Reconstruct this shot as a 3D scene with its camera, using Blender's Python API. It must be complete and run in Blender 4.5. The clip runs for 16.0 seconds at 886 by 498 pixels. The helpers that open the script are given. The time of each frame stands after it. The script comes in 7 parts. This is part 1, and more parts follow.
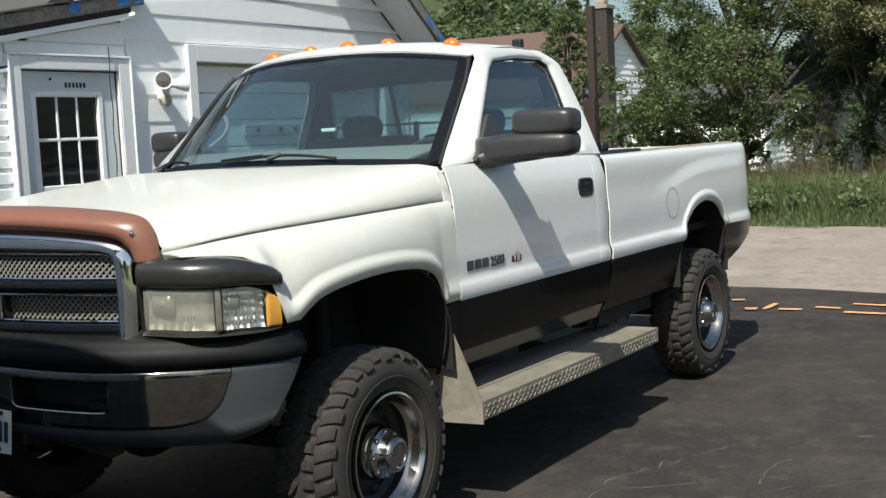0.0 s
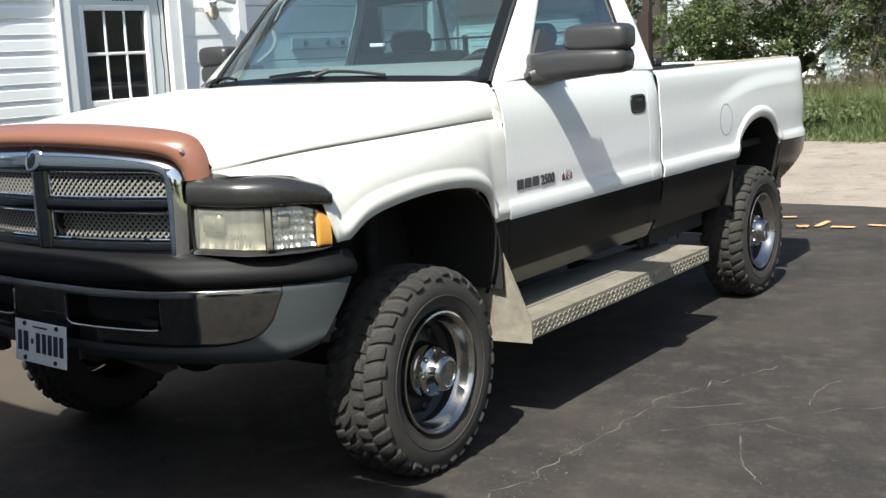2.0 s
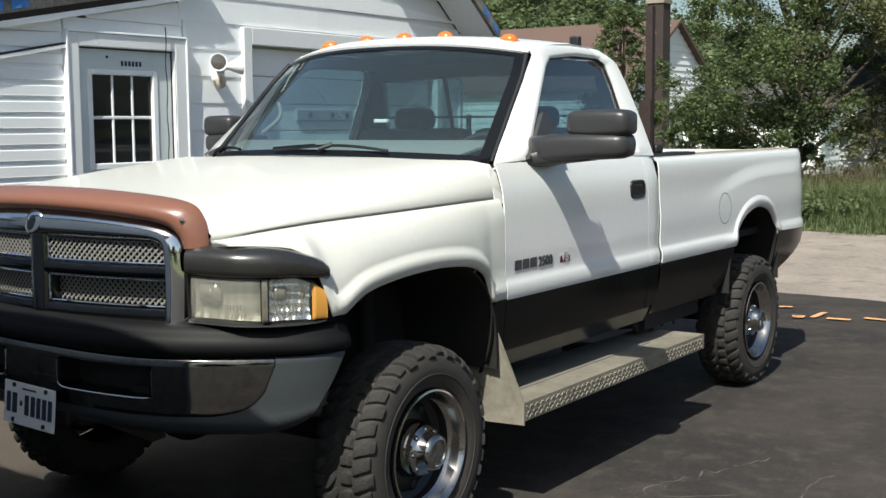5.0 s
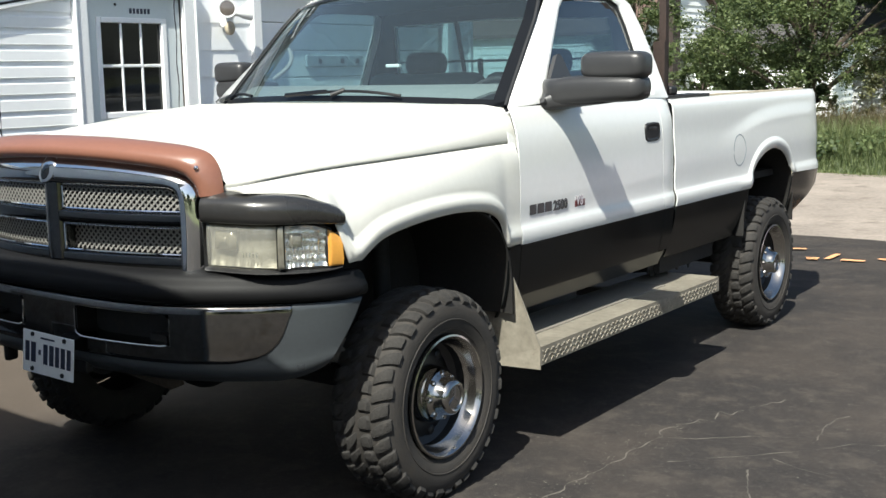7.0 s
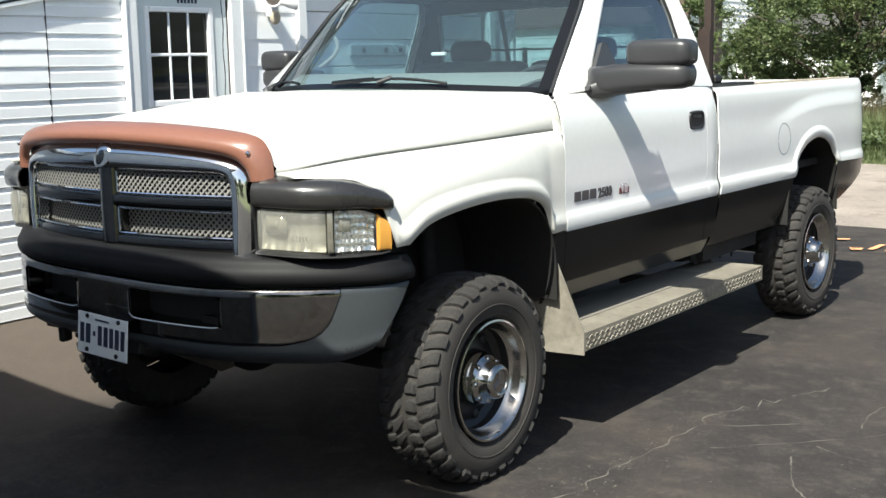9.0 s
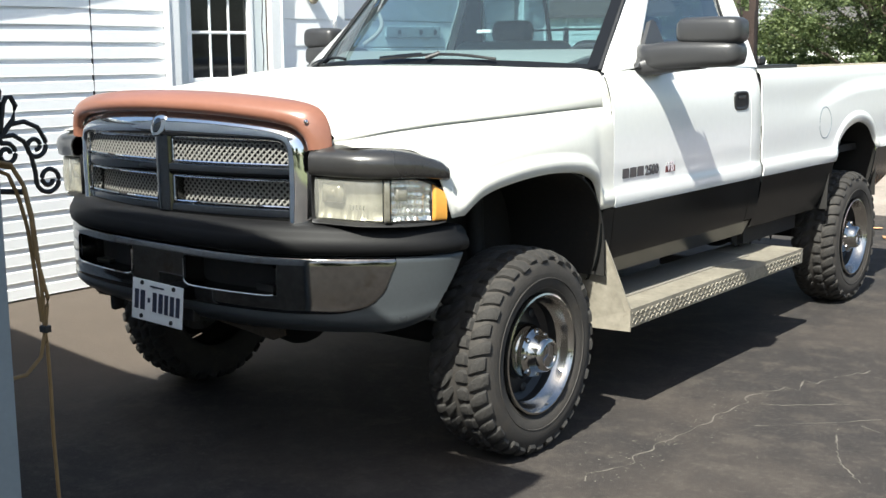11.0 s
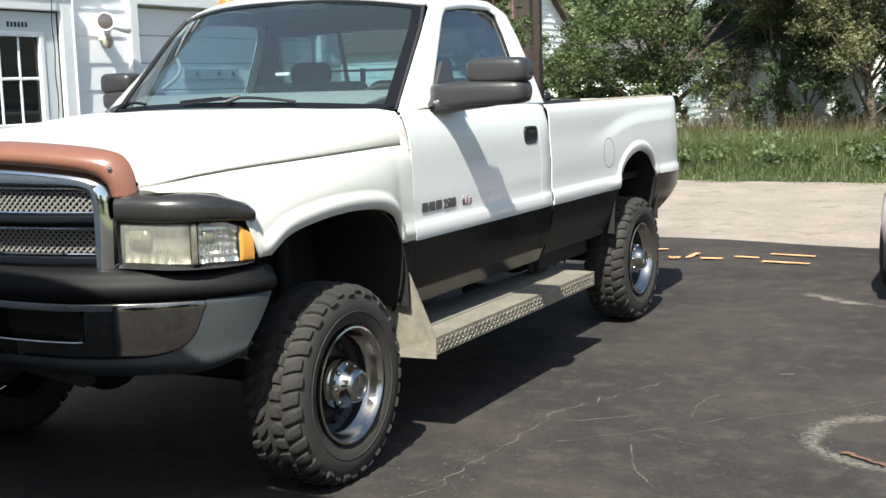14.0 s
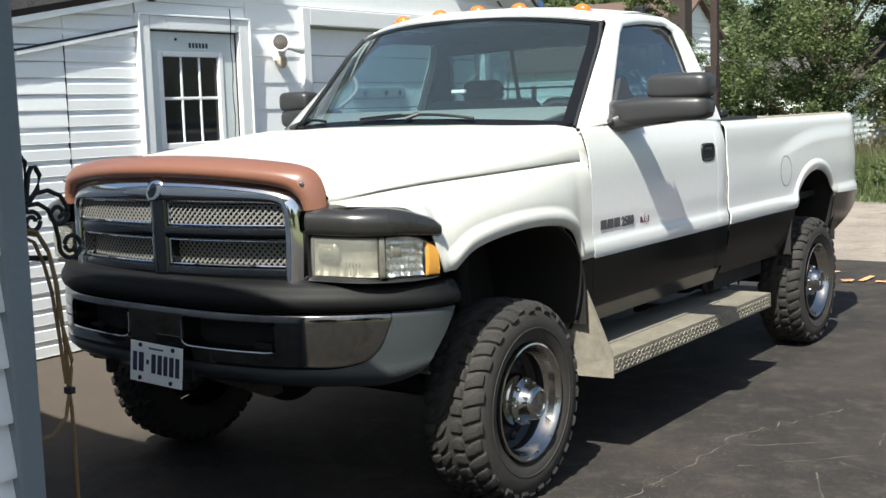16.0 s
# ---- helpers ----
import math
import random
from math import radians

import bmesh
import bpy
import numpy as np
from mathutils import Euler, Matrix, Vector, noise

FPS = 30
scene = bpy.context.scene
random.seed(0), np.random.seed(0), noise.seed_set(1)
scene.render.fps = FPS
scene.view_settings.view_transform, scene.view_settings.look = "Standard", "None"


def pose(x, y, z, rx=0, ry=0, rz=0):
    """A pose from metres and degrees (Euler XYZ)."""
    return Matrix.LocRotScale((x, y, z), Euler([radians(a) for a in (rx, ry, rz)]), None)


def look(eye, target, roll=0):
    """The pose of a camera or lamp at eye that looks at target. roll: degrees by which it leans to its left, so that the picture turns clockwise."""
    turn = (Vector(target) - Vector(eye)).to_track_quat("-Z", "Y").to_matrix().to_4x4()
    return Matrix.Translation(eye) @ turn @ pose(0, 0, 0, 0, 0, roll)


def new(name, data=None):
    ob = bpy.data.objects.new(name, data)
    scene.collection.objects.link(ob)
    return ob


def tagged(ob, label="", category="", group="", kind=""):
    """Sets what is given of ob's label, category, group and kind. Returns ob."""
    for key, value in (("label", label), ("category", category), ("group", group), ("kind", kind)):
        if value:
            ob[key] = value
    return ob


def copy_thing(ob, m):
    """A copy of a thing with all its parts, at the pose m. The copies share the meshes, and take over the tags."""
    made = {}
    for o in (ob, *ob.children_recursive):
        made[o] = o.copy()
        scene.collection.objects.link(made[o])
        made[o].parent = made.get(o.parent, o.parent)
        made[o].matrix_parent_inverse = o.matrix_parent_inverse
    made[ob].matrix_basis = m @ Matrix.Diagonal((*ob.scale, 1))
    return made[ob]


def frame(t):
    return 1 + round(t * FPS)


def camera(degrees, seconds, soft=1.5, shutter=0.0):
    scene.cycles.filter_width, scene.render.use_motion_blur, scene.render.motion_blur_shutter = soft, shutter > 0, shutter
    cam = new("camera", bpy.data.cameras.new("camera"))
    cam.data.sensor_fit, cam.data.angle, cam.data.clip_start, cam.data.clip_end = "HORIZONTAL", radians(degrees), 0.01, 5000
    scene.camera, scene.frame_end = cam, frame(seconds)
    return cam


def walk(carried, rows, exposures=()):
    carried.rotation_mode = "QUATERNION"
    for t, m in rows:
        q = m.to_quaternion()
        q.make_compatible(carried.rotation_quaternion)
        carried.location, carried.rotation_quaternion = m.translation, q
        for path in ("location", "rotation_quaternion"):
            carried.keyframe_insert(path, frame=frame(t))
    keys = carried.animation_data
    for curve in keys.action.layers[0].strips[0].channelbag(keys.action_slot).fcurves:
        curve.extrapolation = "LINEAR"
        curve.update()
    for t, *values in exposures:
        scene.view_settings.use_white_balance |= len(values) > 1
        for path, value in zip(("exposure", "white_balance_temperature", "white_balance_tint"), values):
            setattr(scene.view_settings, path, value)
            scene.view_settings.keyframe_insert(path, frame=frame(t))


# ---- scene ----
cam = camera(41.0, 16.0)
PATH = [
    (0, (3.451, -3.442, 1.527), (2.383, -1.762, 1.338), -2.8),
    (0.5, (3.434, -3.446, 1.553), (2.337, -1.79, 1.323), -1.8),
    (1, (3.403, -3.426, 1.539), (2.297, -1.783, 1.257), -2.1),
    (1.5, (3.434, -3.43, 1.544), (2.313, -1.803, 1.23), -3.9),
    (2, (3.42, -3.422, 1.549), (2.292, -1.803, 1.217), -2.8),
    (2.5, (3.392, -3.421, 1.548), (2.25, -1.811, 1.227), -1.2),
    (3, (3.396, -3.418, 1.565), (2.235, -1.81, 1.306), -0.7),
    (3.5, (3.44, -3.427, 1.571), (2.286, -1.808, 1.354), -1.5),
    (4, (3.43, -3.418, 1.577), (2.29, -1.786, 1.381), -1.2),
    (6.5, (3.404, -3.425, 1.541), (2.273, -1.799, 1.269), -0.2),
    (7, (3.394, -3.419, 1.56), (2.256, -1.801, 1.261), -1.1),
    (7.5, (3.394, -3.422, 1.545), (2.242, -1.817, 1.237), -1.0),
    (8, (3.391, -3.432, 1.552), (2.22, -1.839, 1.246), -1.3),
    (8.5, (3.382, -3.438, 1.553), (2.203, -1.85, 1.257), 0.1),
    (9, (3.4, -3.476, 1.549), (2.211, -1.898, 1.236), -1.1),
    (9.5, (3.411, -3.482, 1.498), (2.183, -1.935, 1.185), 0.1),
    (9.7, (3.37, -3.482, 1.503), (2.124, -1.951, 1.181), 0.7),
    (11.8, (3.311, -3.673, 1.48), (2.163, -2.069, 1.152), -1.8),
    (12, (3.325, -3.691, 1.501), (2.2, -2.068, 1.179), -2.0),
    (12.5, (3.327, -3.703, 1.519), (2.291, -2.018, 1.226), -1.8),
    (13, (3.375, -3.689, 1.499), (2.387, -1.976, 1.204), -2.3),
    (13.5, (3.399, -3.703, 1.514), (2.441, -1.973, 1.211), -1.4),
    (14, (3.405, -3.707, 1.513), (2.465, -1.963, 1.238), -1.6),
    (14.5, (3.406, -3.731, 1.505), (2.443, -1.997, 1.25), -0.7),
    (15, (3.322, -3.737, 1.504), (2.251, -2.065, 1.261), -1.2),
    (15.5, (3.302, -3.744, 1.506), (2.181, -2.105, 1.27), -1.5),
    (16, (3.285, -3.763, 1.5), (2.134, -2.144, 1.266), -1.8),
]
walk(cam, [(t, look(eye, target, roll)) for t, eye, target, roll in PATH], [(0, 0.37, 6500, 4), (1, 0.60, 6500, 4), (2, 0.92, 6500, 4), (3, 0.84, 6500, 4), (4, 0.42, 6500, 4), (6.5, 0.56, 6500, 4), (7, 0.87, 6500, 4), (9.5, 1.07, 6500, 4), (12, 1.43, 6500, 4), (12.5, 1.12, 6500, 4), (13, 1.06, 6500, 4), (14, 1.0, 6500, 4), (16, 0.84, 6500, 4)])

# ---- light ----
SUN_FROM = Vector((0.21, -0.80, 1.0)).normalized()
world = bpy.data.worlds.new("sky")
scene.world = world
world.use_nodes = True
wn = world.node_tree
sky = wn.nodes.new("ShaderNodeTexSky")
sky.sky_type = "NISHITA"
sky.sun_disc = False
sky.sun_elevation = math.asin(SUN_FROM.z)
sky.sun_rotation = math.atan2(SUN_FROM.x, SUN_FROM.y)
sky.dust_density = 2.0
wn.links.new(sky.outputs[0], wn.nodes["Background"].inputs[0])
wn.nodes["Background"].inputs[1].default_value = 0.085
sun = new("sun", bpy.data.lights.new("sun", "SUN"))
sun.data.energy = 4.9
sun.data.angle = radians(0.6)
sun.data.color = (1.0, 0.96, 0.9)
sun.matrix_world = look(SUN_FROM * 50, (0, 0, 0))

# ---- materials ----


def mat(name, color, rough=0.5, metal=0.0, vary=0.12, grain=60.0, big=2.0, bump=0.0, dirt=None, dirt_at=0.6, coat=0.0, per_object=0.0, spec=0.5):
    """A surface whose colour varies at two scales, with fine relief and optional dirt patches."""
    m = bpy.data.materials.new(name)
    m.use_nodes = True
    nt = m.node_tree
    b = nt.nodes["Principled BSDF"]
    tc = nt.nodes.new("ShaderNodeTexCoord")
    geo = nt.nodes.new("ShaderNodeNewGeometry")
    n1 = nt.nodes.new("ShaderNodeTexNoise")
    n1.inputs["Scale"].default_value = big
    n1.inputs["Detail"].default_value = 6
    n2 = nt.nodes.new("ShaderNodeTexNoise")
    n2.inputs["Scale"].default_value = grain
    n2.inputs["Detail"].default_value = 4
    for n in (n1, n2):
        nt.links.new(geo.outputs["Position"], n.inputs["Vector"])
    add = nt.nodes.new("ShaderNodeMath")
    add.operation = "ADD"
    nt.links.new(n1.outputs[0], add.inputs[0])
    nt.links.new(n2.outputs[0], add.inputs[1])
    last = add.outputs[0]
    if per_object:
        oi = nt.nodes.new("ShaderNodeObjectInfo")
        mu = nt.nodes.new("ShaderNodeMath")
        mu.operation = "MULTIPLY_ADD"
        mu.inputs[1].default_value = per_object
        nt.links.new(oi.outputs["Random"], mu.inputs[0])
        nt.links.new(last, mu.inputs[2])
        last = mu.outputs[0]
    mr = nt.nodes.new("ShaderNodeMapRange")
    mr.inputs[1].default_value, mr.inputs[2].default_value = 0.6, 1.4 + per_object
    mr.inputs[3].default_value, mr.inputs[4].default_value = 1 - vary, 1 + vary
    nt.links.new(last, mr.inputs[0])
    mul = nt.nodes.new("ShaderNodeMix")
    mul.data_type, mul.blend_type = "RGBA", "MULTIPLY"
    mul.inputs[0].default_value = 1
    mul.inputs[6].default_value = (*color, 1)
    nt.links.new(mr.outputs[0], mul.inputs[7])
    out = mul.outputs[2]
    if dirt:
        n3 = nt.nodes.new("ShaderNodeTexNoise")
        n3.inputs["Scale"].default_value = big * 2.3
        n3.inputs["Detail"].default_value = 8
        n3.inputs["Roughness"].default_value = 0.65
        nt.links.new(geo.outputs["Position"], n3.inputs["Vector"])
        r3 = nt.nodes.new("ShaderNodeMapRange")
        r3.inputs[1].default_value, r3.inputs[2].default_value = dirt_at, dirt_at + 0.14
        nt.links.new(n3.outputs[0], r3.inputs[0])
        mx = nt.nodes.new("ShaderNodeMix")
        mx.data_type = "RGBA"
        nt.links.new(r3.outputs[0], mx.inputs[0])
        nt.links.new(out, mx.inputs[6])
        mx.inputs[7].default_value = (*dirt, 1)
        out = mx.outputs[2]
    nt.links.new(out, b.inputs["Base Color"])
    rr = nt.nodes.new("ShaderNodeMapRange")
    rr.inputs[3].default_value, rr.inputs[4].default_value = max(0.02, rough * 0.8), min(1, rough * 1.2)
    nt.links.new(n1.outputs[0], rr.inputs[0])
    nt.links.new(rr.outputs[0], b.inputs["Roughness"])
    b.inputs["Metallic"].default_value = metal
    b.inputs["Coat Weight"].default_value = coat
    b.inputs["Coat Roughness"].default_value = 0.08
    b.inputs["Specular IOR Level"].default_value = spec
    if bump:
        bp = nt.nodes.new("ShaderNodeBump")
        bp.inputs["Strength"].default_value = bump
        bp.inputs["Distance"].default_value = 0.01
        nt.links.new(n2.outputs[0], bp.inputs["Height"])
        nt.links.new(bp.outputs[0], b.inputs["Normal"])
    return m


def glass(name, tint, gloss=1.0, rough=0.01, dust=0.0, film=(0.42, 0.55, 0.60)):
    """A thin pane: what lies behind it, tinted, under the sky's mirror image."""
    m = bpy.data.materials.new(name)
    m.use_nodes = True
    nt = m.node_tree
    nt.nodes.remove(nt.nodes["Principled BSDF"])
    tr = nt.nodes.new("ShaderNodeBsdfTransparent")
    tr.inputs[0].default_value = (*tint, 1)
    gl = nt.nodes.new("ShaderNodeBsdfGlossy")
    gl.inputs["Roughness"].default_value = rough
    fr = nt.nodes.new("ShaderNodeLayerWeight")
    fr.inputs[0].default_value = 0.5
    po = nt.nodes.new("ShaderNodeMath")
    po.operation = "POWER"
    po.inputs[1].default_value = 3.0
    nt.links.new(fr.outputs["Facing"], po.inputs[0])
    mu = nt.nodes.new("ShaderNodeMath")
    mu.operation = "MULTIPLY_ADD"
    mu.inputs[1].default_value = gloss
    mu.inputs[2].default_value = 0.08
    mx = nt.nodes.new("ShaderNodeMixShader")
    nt.links.new(po.outputs[0], mu.inputs[0])
    nt.links.new(mu.outputs[0], mx.inputs[0])
    nt.links.new(tr.outputs[0], mx.inputs[1])
    nt.links.new(gl.outputs[0], mx.inputs[2])
    out = mx.outputs[0]
    if dust:
        # a thin film of dust that catches the light
        df = nt.nodes.new("ShaderNodeBsdfDiffuse")
        df.inputs[0].default_value = (*film, 1)
        m2 = nt.nodes.new("ShaderNodeMixShader")
        m2.inputs[0].default_value = dust
        nt.links.new(out, m2.inputs[1])
        nt.links.new(df.outputs[0], m2.inputs[2])
        out = m2.outputs[0]
    nt.links.new(out, nt.nodes["Material Output"].inputs[0])
    return m


def leafy(name, color, tip, per=0.6):
    """Foliage: each leaf its own shade, with some light through it."""
    m = bpy.data.materials.new(name)
    m.use_nodes = True
    nt = m.node_tree
    b = nt.nodes["Principled BSDF"]
    geo = nt.nodes.new("ShaderNodeNewGeometry")
    n = nt.nodes.new("ShaderNodeTexNoise")
    n.inputs["Scale"].default_value = per
    nt.links.new(geo.outputs["Position"], n.inputs["Vector"])
    ad = nt.nodes.new("ShaderNodeMath")
    ad.operation = "ADD"
    nt.links.new(n.outputs[0], ad.inputs[0])
    nt.links.new(geo.outputs["Random Per Island"], ad.inputs[1])
    mr = nt.nodes.new("ShaderNodeMapRange")
    mr.inputs[1].default_value, mr.inputs[2].default_value = 0.5, 1.5
    nt.links.new(ad.outputs[0], mr.inputs[0])
    mx = nt.nodes.new("ShaderNodeMix")
    mx.data_type = "RGBA"
    mx.inputs[6].default_value = (*color, 1)
    mx.inputs[7].default_value = (*tip, 1)
    nt.links.new(mr.outputs[0], mx.inputs[0])
    nt.links.new(mx.outputs[2], b.inputs["Base Color"])
    b.inputs["Roughness"].default_value = 0.5
    tl = nt.nodes.new("ShaderNodeBsdfTranslucent")
    nt.links.new(mx.outputs[2], tl.inputs[0])
    ms = nt.nodes.new("ShaderNodeMixShader")
    ms.inputs[0].default_value = 0.42
    nt.links.new(b.outputs[0], ms.inputs[1])
    nt.links.new(tl.outputs[0], ms.inputs[2])
    nt.links.new(ms.outputs[0], nt.nodes["Material Output"].inputs[0])
    return m


M_WHITE = mat("white_truck_paint", (0.74, 0.745, 0.73), 0.32, vary=0.03, big=1.2, grain=30, coat=0.5)
M_CREAM = mat("aged_cream_truck_paint", (0.645, 0.638, 0.590), 0.38, vary=0.04, big=2.5, grain=40, coat=0.3, dirt=(0.645, 0.605, 0.52), dirt_at=0.62)
M_BLACKP = mat("black_lower_paint", (0.004, 0.005, 0.0055), 0.20, vary=0.3, big=3, grain=50, coat=0.0, dirt=(0.009, 0.009, 0.009), dirt_at=0.6, spec=0.28)
M_PLASTIC = mat("black_textured_plastic", (0.013, 0.013, 0.0135), 0.46, vary=0.25, grain=500, bump=0.06)
M_PAD = mat("black_rubber_pad", (0.005, 0.005, 0.0055), 0.60, vary=0.3, big=4, grain=300, bump=0.05, spec=0.22)
M_MIRROR = mat("faded_black_plastic", (0.034, 0.034, 0.035), 0.38, vary=0.2, big=5, grain=500, bump=0.05)
M_VISOR = mat("glossy_black_plastic", (0.024, 0.023, 0.022), 0.27, vary=0.2, coat=0.5)
M_FRIT = mat("black_glass_print", (0.006, 0.007, 0.009), 0.3, vary=0.1, spec=0.25)
M_TRIM = mat("black_rubber_trim", (0.012, 0.012, 0.013), 0.5, vary=0.2)
M_UNDER = mat("dark_underbody", (0.012, 0.011, 0.010), 0.8, vary=0.4, big=6, dirt=(0.03, 0.02, 0.013), dirt_at=0.6)
M_CHROME = mat("chrome", (0.78, 0.79, 0.81), 0.06, 1.0, vary=0.03)
M_CHROME_DULL = mat("weathered_chrome", (0.50, 0.51, 0.53), 0.16, 1.0, vary=0.12, big=5, dirt=(0.22, 0.2, 0.18), dirt_at=0.66)
# chrome with the dark reflections of its surroundings put into the base colour
M_CHROME_DARK = mat("dull_dark_chrome", (0.115, 0.115, 0.114), 0.14, 1.0, vary=0.15, big=5, dirt=(0.12, 0.105, 0.09), dirt_at=0.62)
M_CHROME_SHELL = mat("aged_bright_chrome", (0.72, 0.73, 0.74), 0.07, 1.0, vary=0.05)
# stained chrome, its base darkened for the shaded ground it would mirror
M_CHROME_BUMP = mat("stained_bumper_chrome", (0.21, 0.205, 0.20), 0.09, 1.0, vary=0.25, big=4, dirt=(0.14, 0.12, 0.10), dirt_at=0.55)
M_CHROME_HUB = mat("dusty_hub_chrome", (0.40, 0.40, 0.39), 0.10, 1.0, vary=0.15, big=14, dirt=(0.2, 0.18, 0.16), dirt_at=0.6)
M_CHROME_WHEEL = mat("dusty_wheel_chrome", (0.46, 0.45, 0.43), 0.16, 1.0, vary=0.12, big=9, dirt=(0.25, 0.23, 0.2), dirt_at=0.62)
M_CRACKLINE = mat("grey_crack_line", (0.135, 0.122, 0.105), 0.95, vary=0.5, big=14, grain=90)
M_FLAP = mat("dirty_tan_plate", (0.10, 0.075, 0.055), 0.8, vary=0.4, big=8, grain=60)
M_REFL_OLD = mat("tarnished_reflector", (0.40, 0.39, 0.345), 0.36, 0.6, vary=0.3, big=18, grain=140, bump=0.1)
M_BOWL = mat("lamp_reflector", (0.72, 0.73, 0.70), 0.12, 0.85, vary=0.3, big=25, grain=160, bump=0.1)
M_BUMPER = mat("grey_painted_bumper_skin", (0.040, 0.045, 0.049), 0.30, vary=0.1, big=5, grain=80)
M_MESH = mat("grey_wire_mesh", (0.225, 0.22, 0.205), 0.5, 0.1, vary=0.1)
M_BUG = mat("copper_brown_tinted_plastic", (0.215, 0.095, 0.063), 0.32, vary=0.06, big=4, coat=0.4)
M_AMBER = mat("amber_lamp_plastic", (0.70, 0.17, 0.03), 0.2, vary=0.05, coat=0.4)
M_AMBER2 = mat("amber_side_lens", (0.58, 0.28, 0.055), 0.25, vary=0.08, grain=120, coat=0.4)
M_RUBBER = mat("tyre_sidewall_rubber", (0.035, 0.0312, 0.0275), 0.8, vary=0.3, big=6, grain=150, bump=0.15, dirt=(0.046, 0.039, 0.032), dirt_at=0.52)
M_TREAD = mat("worn_dusty_tread_rubber", (0.026, 0.024, 0.022), 0.9, vary=0.4, big=10, grain=120, bump=0.35, dirt=(0.044, 0.039, 0.033), dirt_at=0.58)
M_RIM = mat("black_steel_rim", (0.012, 0.012, 0.013), 0.35, 0.0, vary=0.3)
M_STEPTOP = mat("dull_galvanised_plate", (0.270, 0.245, 0.197), 0.55, 0.25, vary=0.26, big=7, grain=40, bump=0.05, dirt=(0.15, 0.118, 0.085), dirt_at=0.60)
# darker grey for the cab's shade painted on the running board
M_STEPSHADE = mat("grey_worn_step_tread", (0.19, 0.175, 0.15), 0.7, 0.1, vary=0.16, big=5, grain=60)
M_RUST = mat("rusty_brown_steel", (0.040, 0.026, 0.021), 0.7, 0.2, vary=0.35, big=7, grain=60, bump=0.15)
M_DASH = mat("grey_dash_plastic", (0.20, 0.205, 0.20), 0.7, vary=0.08)
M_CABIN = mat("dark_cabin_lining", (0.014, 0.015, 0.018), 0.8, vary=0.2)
M_SEAT = mat("grey_seat_cloth", (0.10, 0.11, 0.115), 0.9, vary=0.25, grain=300, bump=0.1)
M_WSHIELD = glass("windshield_glass", (0.56, 0.75, 0.77), 0.9, dust=0.035)
M_SIDEGLASS = glass("door_window_glass", (0.52, 0.66, 0.68), 1.0, dust=0.015)
M_REARGLASS = glass("rear_window_glass", (0.20, 0.29, 0.31), 1.0, dust=0.02)
M_LENS = glass("yellowed_headlight_lens", (0.84, 0.82, 0.72), 0.6, 0.12, dust=0.36, film=(0.36, 0.355, 0.315))
M_LENS2 = glass("clear_signal_lens", (0.94, 0.95, 0.94), 0.7, 0.03, dust=0.06, film=(0.6, 0.6, 0.58))
M_LENS_IN = mat("shaded_lamp_reflector", (0.20, 0.19, 0.155), 0.22, 0.3, vary=0.3, big=16, grain=120, coat=0.5)
M_CORNER = mat("slate_grey_corner_trim", (0.20, 0.235, 0.26), 0.5, vary=0.08, big=3)
M_PLATE = mat("white_number_plate", (0.76, 0.77, 0.76), 0.4, vary=0.05)
M_INK = mat("dark_blue_ink", (0.02, 0.025, 0.05), 0.5)
M_BADGE = mat("grey_badge_metal", (0.07, 0.07, 0.075), 0.3, 0.6, vary=0.2)
M_RED = mat("red_badge_enamel", (0.13, 0.022, 0.022), 0.3)
M_SIDING = mat("white_vinyl_siding", (0.89, 0.90, 0.90), 0.5, vary=0.04, big=1.5, grain=25, per_object=0.5, dirt=(0.62, 0.63, 0.60), dirt_at=0.68)
M_SIDING2 = mat("white_painted_wide_siding", (0.89, 0.90, 0.90), 0.5, vary=0.05, big=1.2, grain=20, per_object=0.5, dirt=(0.6, 0.61, 0.6), dirt_at=0.68)
M_TRIMW = mat("white_painted_trim", (0.80, 0.81, 0.81), 0.5, vary=0.05, big=3, dirt=(0.55, 0.57, 0.56), dirt_at=0.65)
M_DOORW = mat("pale_grey_door_paint", (0.66, 0.71, 0.71), 0.45, vary=0.04, big=2)
M_PANE = mat("dark_window_glass", (0.008, 0.009, 0.010), 0.04, vary=0.2, spec=0.35)
M_SHINGLE = mat("dark_asphalt_shingle", (0.07, 0.066, 0.062), 0.9, vary=0.25, grain=150, bump=0.3, per_object=0.5)
M_FASCIA = mat("weathered_grey_board", (0.23, 0.205, 0.175), 0.8, vary=0.5, big=8, grain=70, bump=0.3, dirt=(0.12, 0.1, 0.08), dirt_at=0.55)
M_TARP = mat("torn_blue_wrap", (0.05, 0.2, 0.55), 0.5, vary=0.2)
M_GRAVEL = mat("pale_gravel_road", (0.272, 0.231, 0.195), 0.95, vary=0.32, big=1.1, grain=26, bump=0.9, dirt=(0.185, 0.155, 0.128), dirt_at=0.54)
M_SOIL = mat("grassy_soil", (0.10, 0.115, 0.04), 0.95, vary=0.3, big=0.6, grain=12, bump=0.5)
M_ORANGE = mat("orange_marking_paint", (0.70, 0.36, 0.17), 0.7, vary=0.15, big=9, grain=60)
M_ORANGE_OLD = mat("worn_orange_paint", (0.15, 0.075, 0.045), 0.9, vary=0.4, big=20, grain=90)
M_CRACK = mat("sandy_crack_filler", (0.20, 0.185, 0.155), 0.9, vary=0.3, big=10, grain=80)
M_IRON = mat("black_wrought_iron", (0.012, 0.012, 0.013), 0.5, 0.3, vary=0.3)
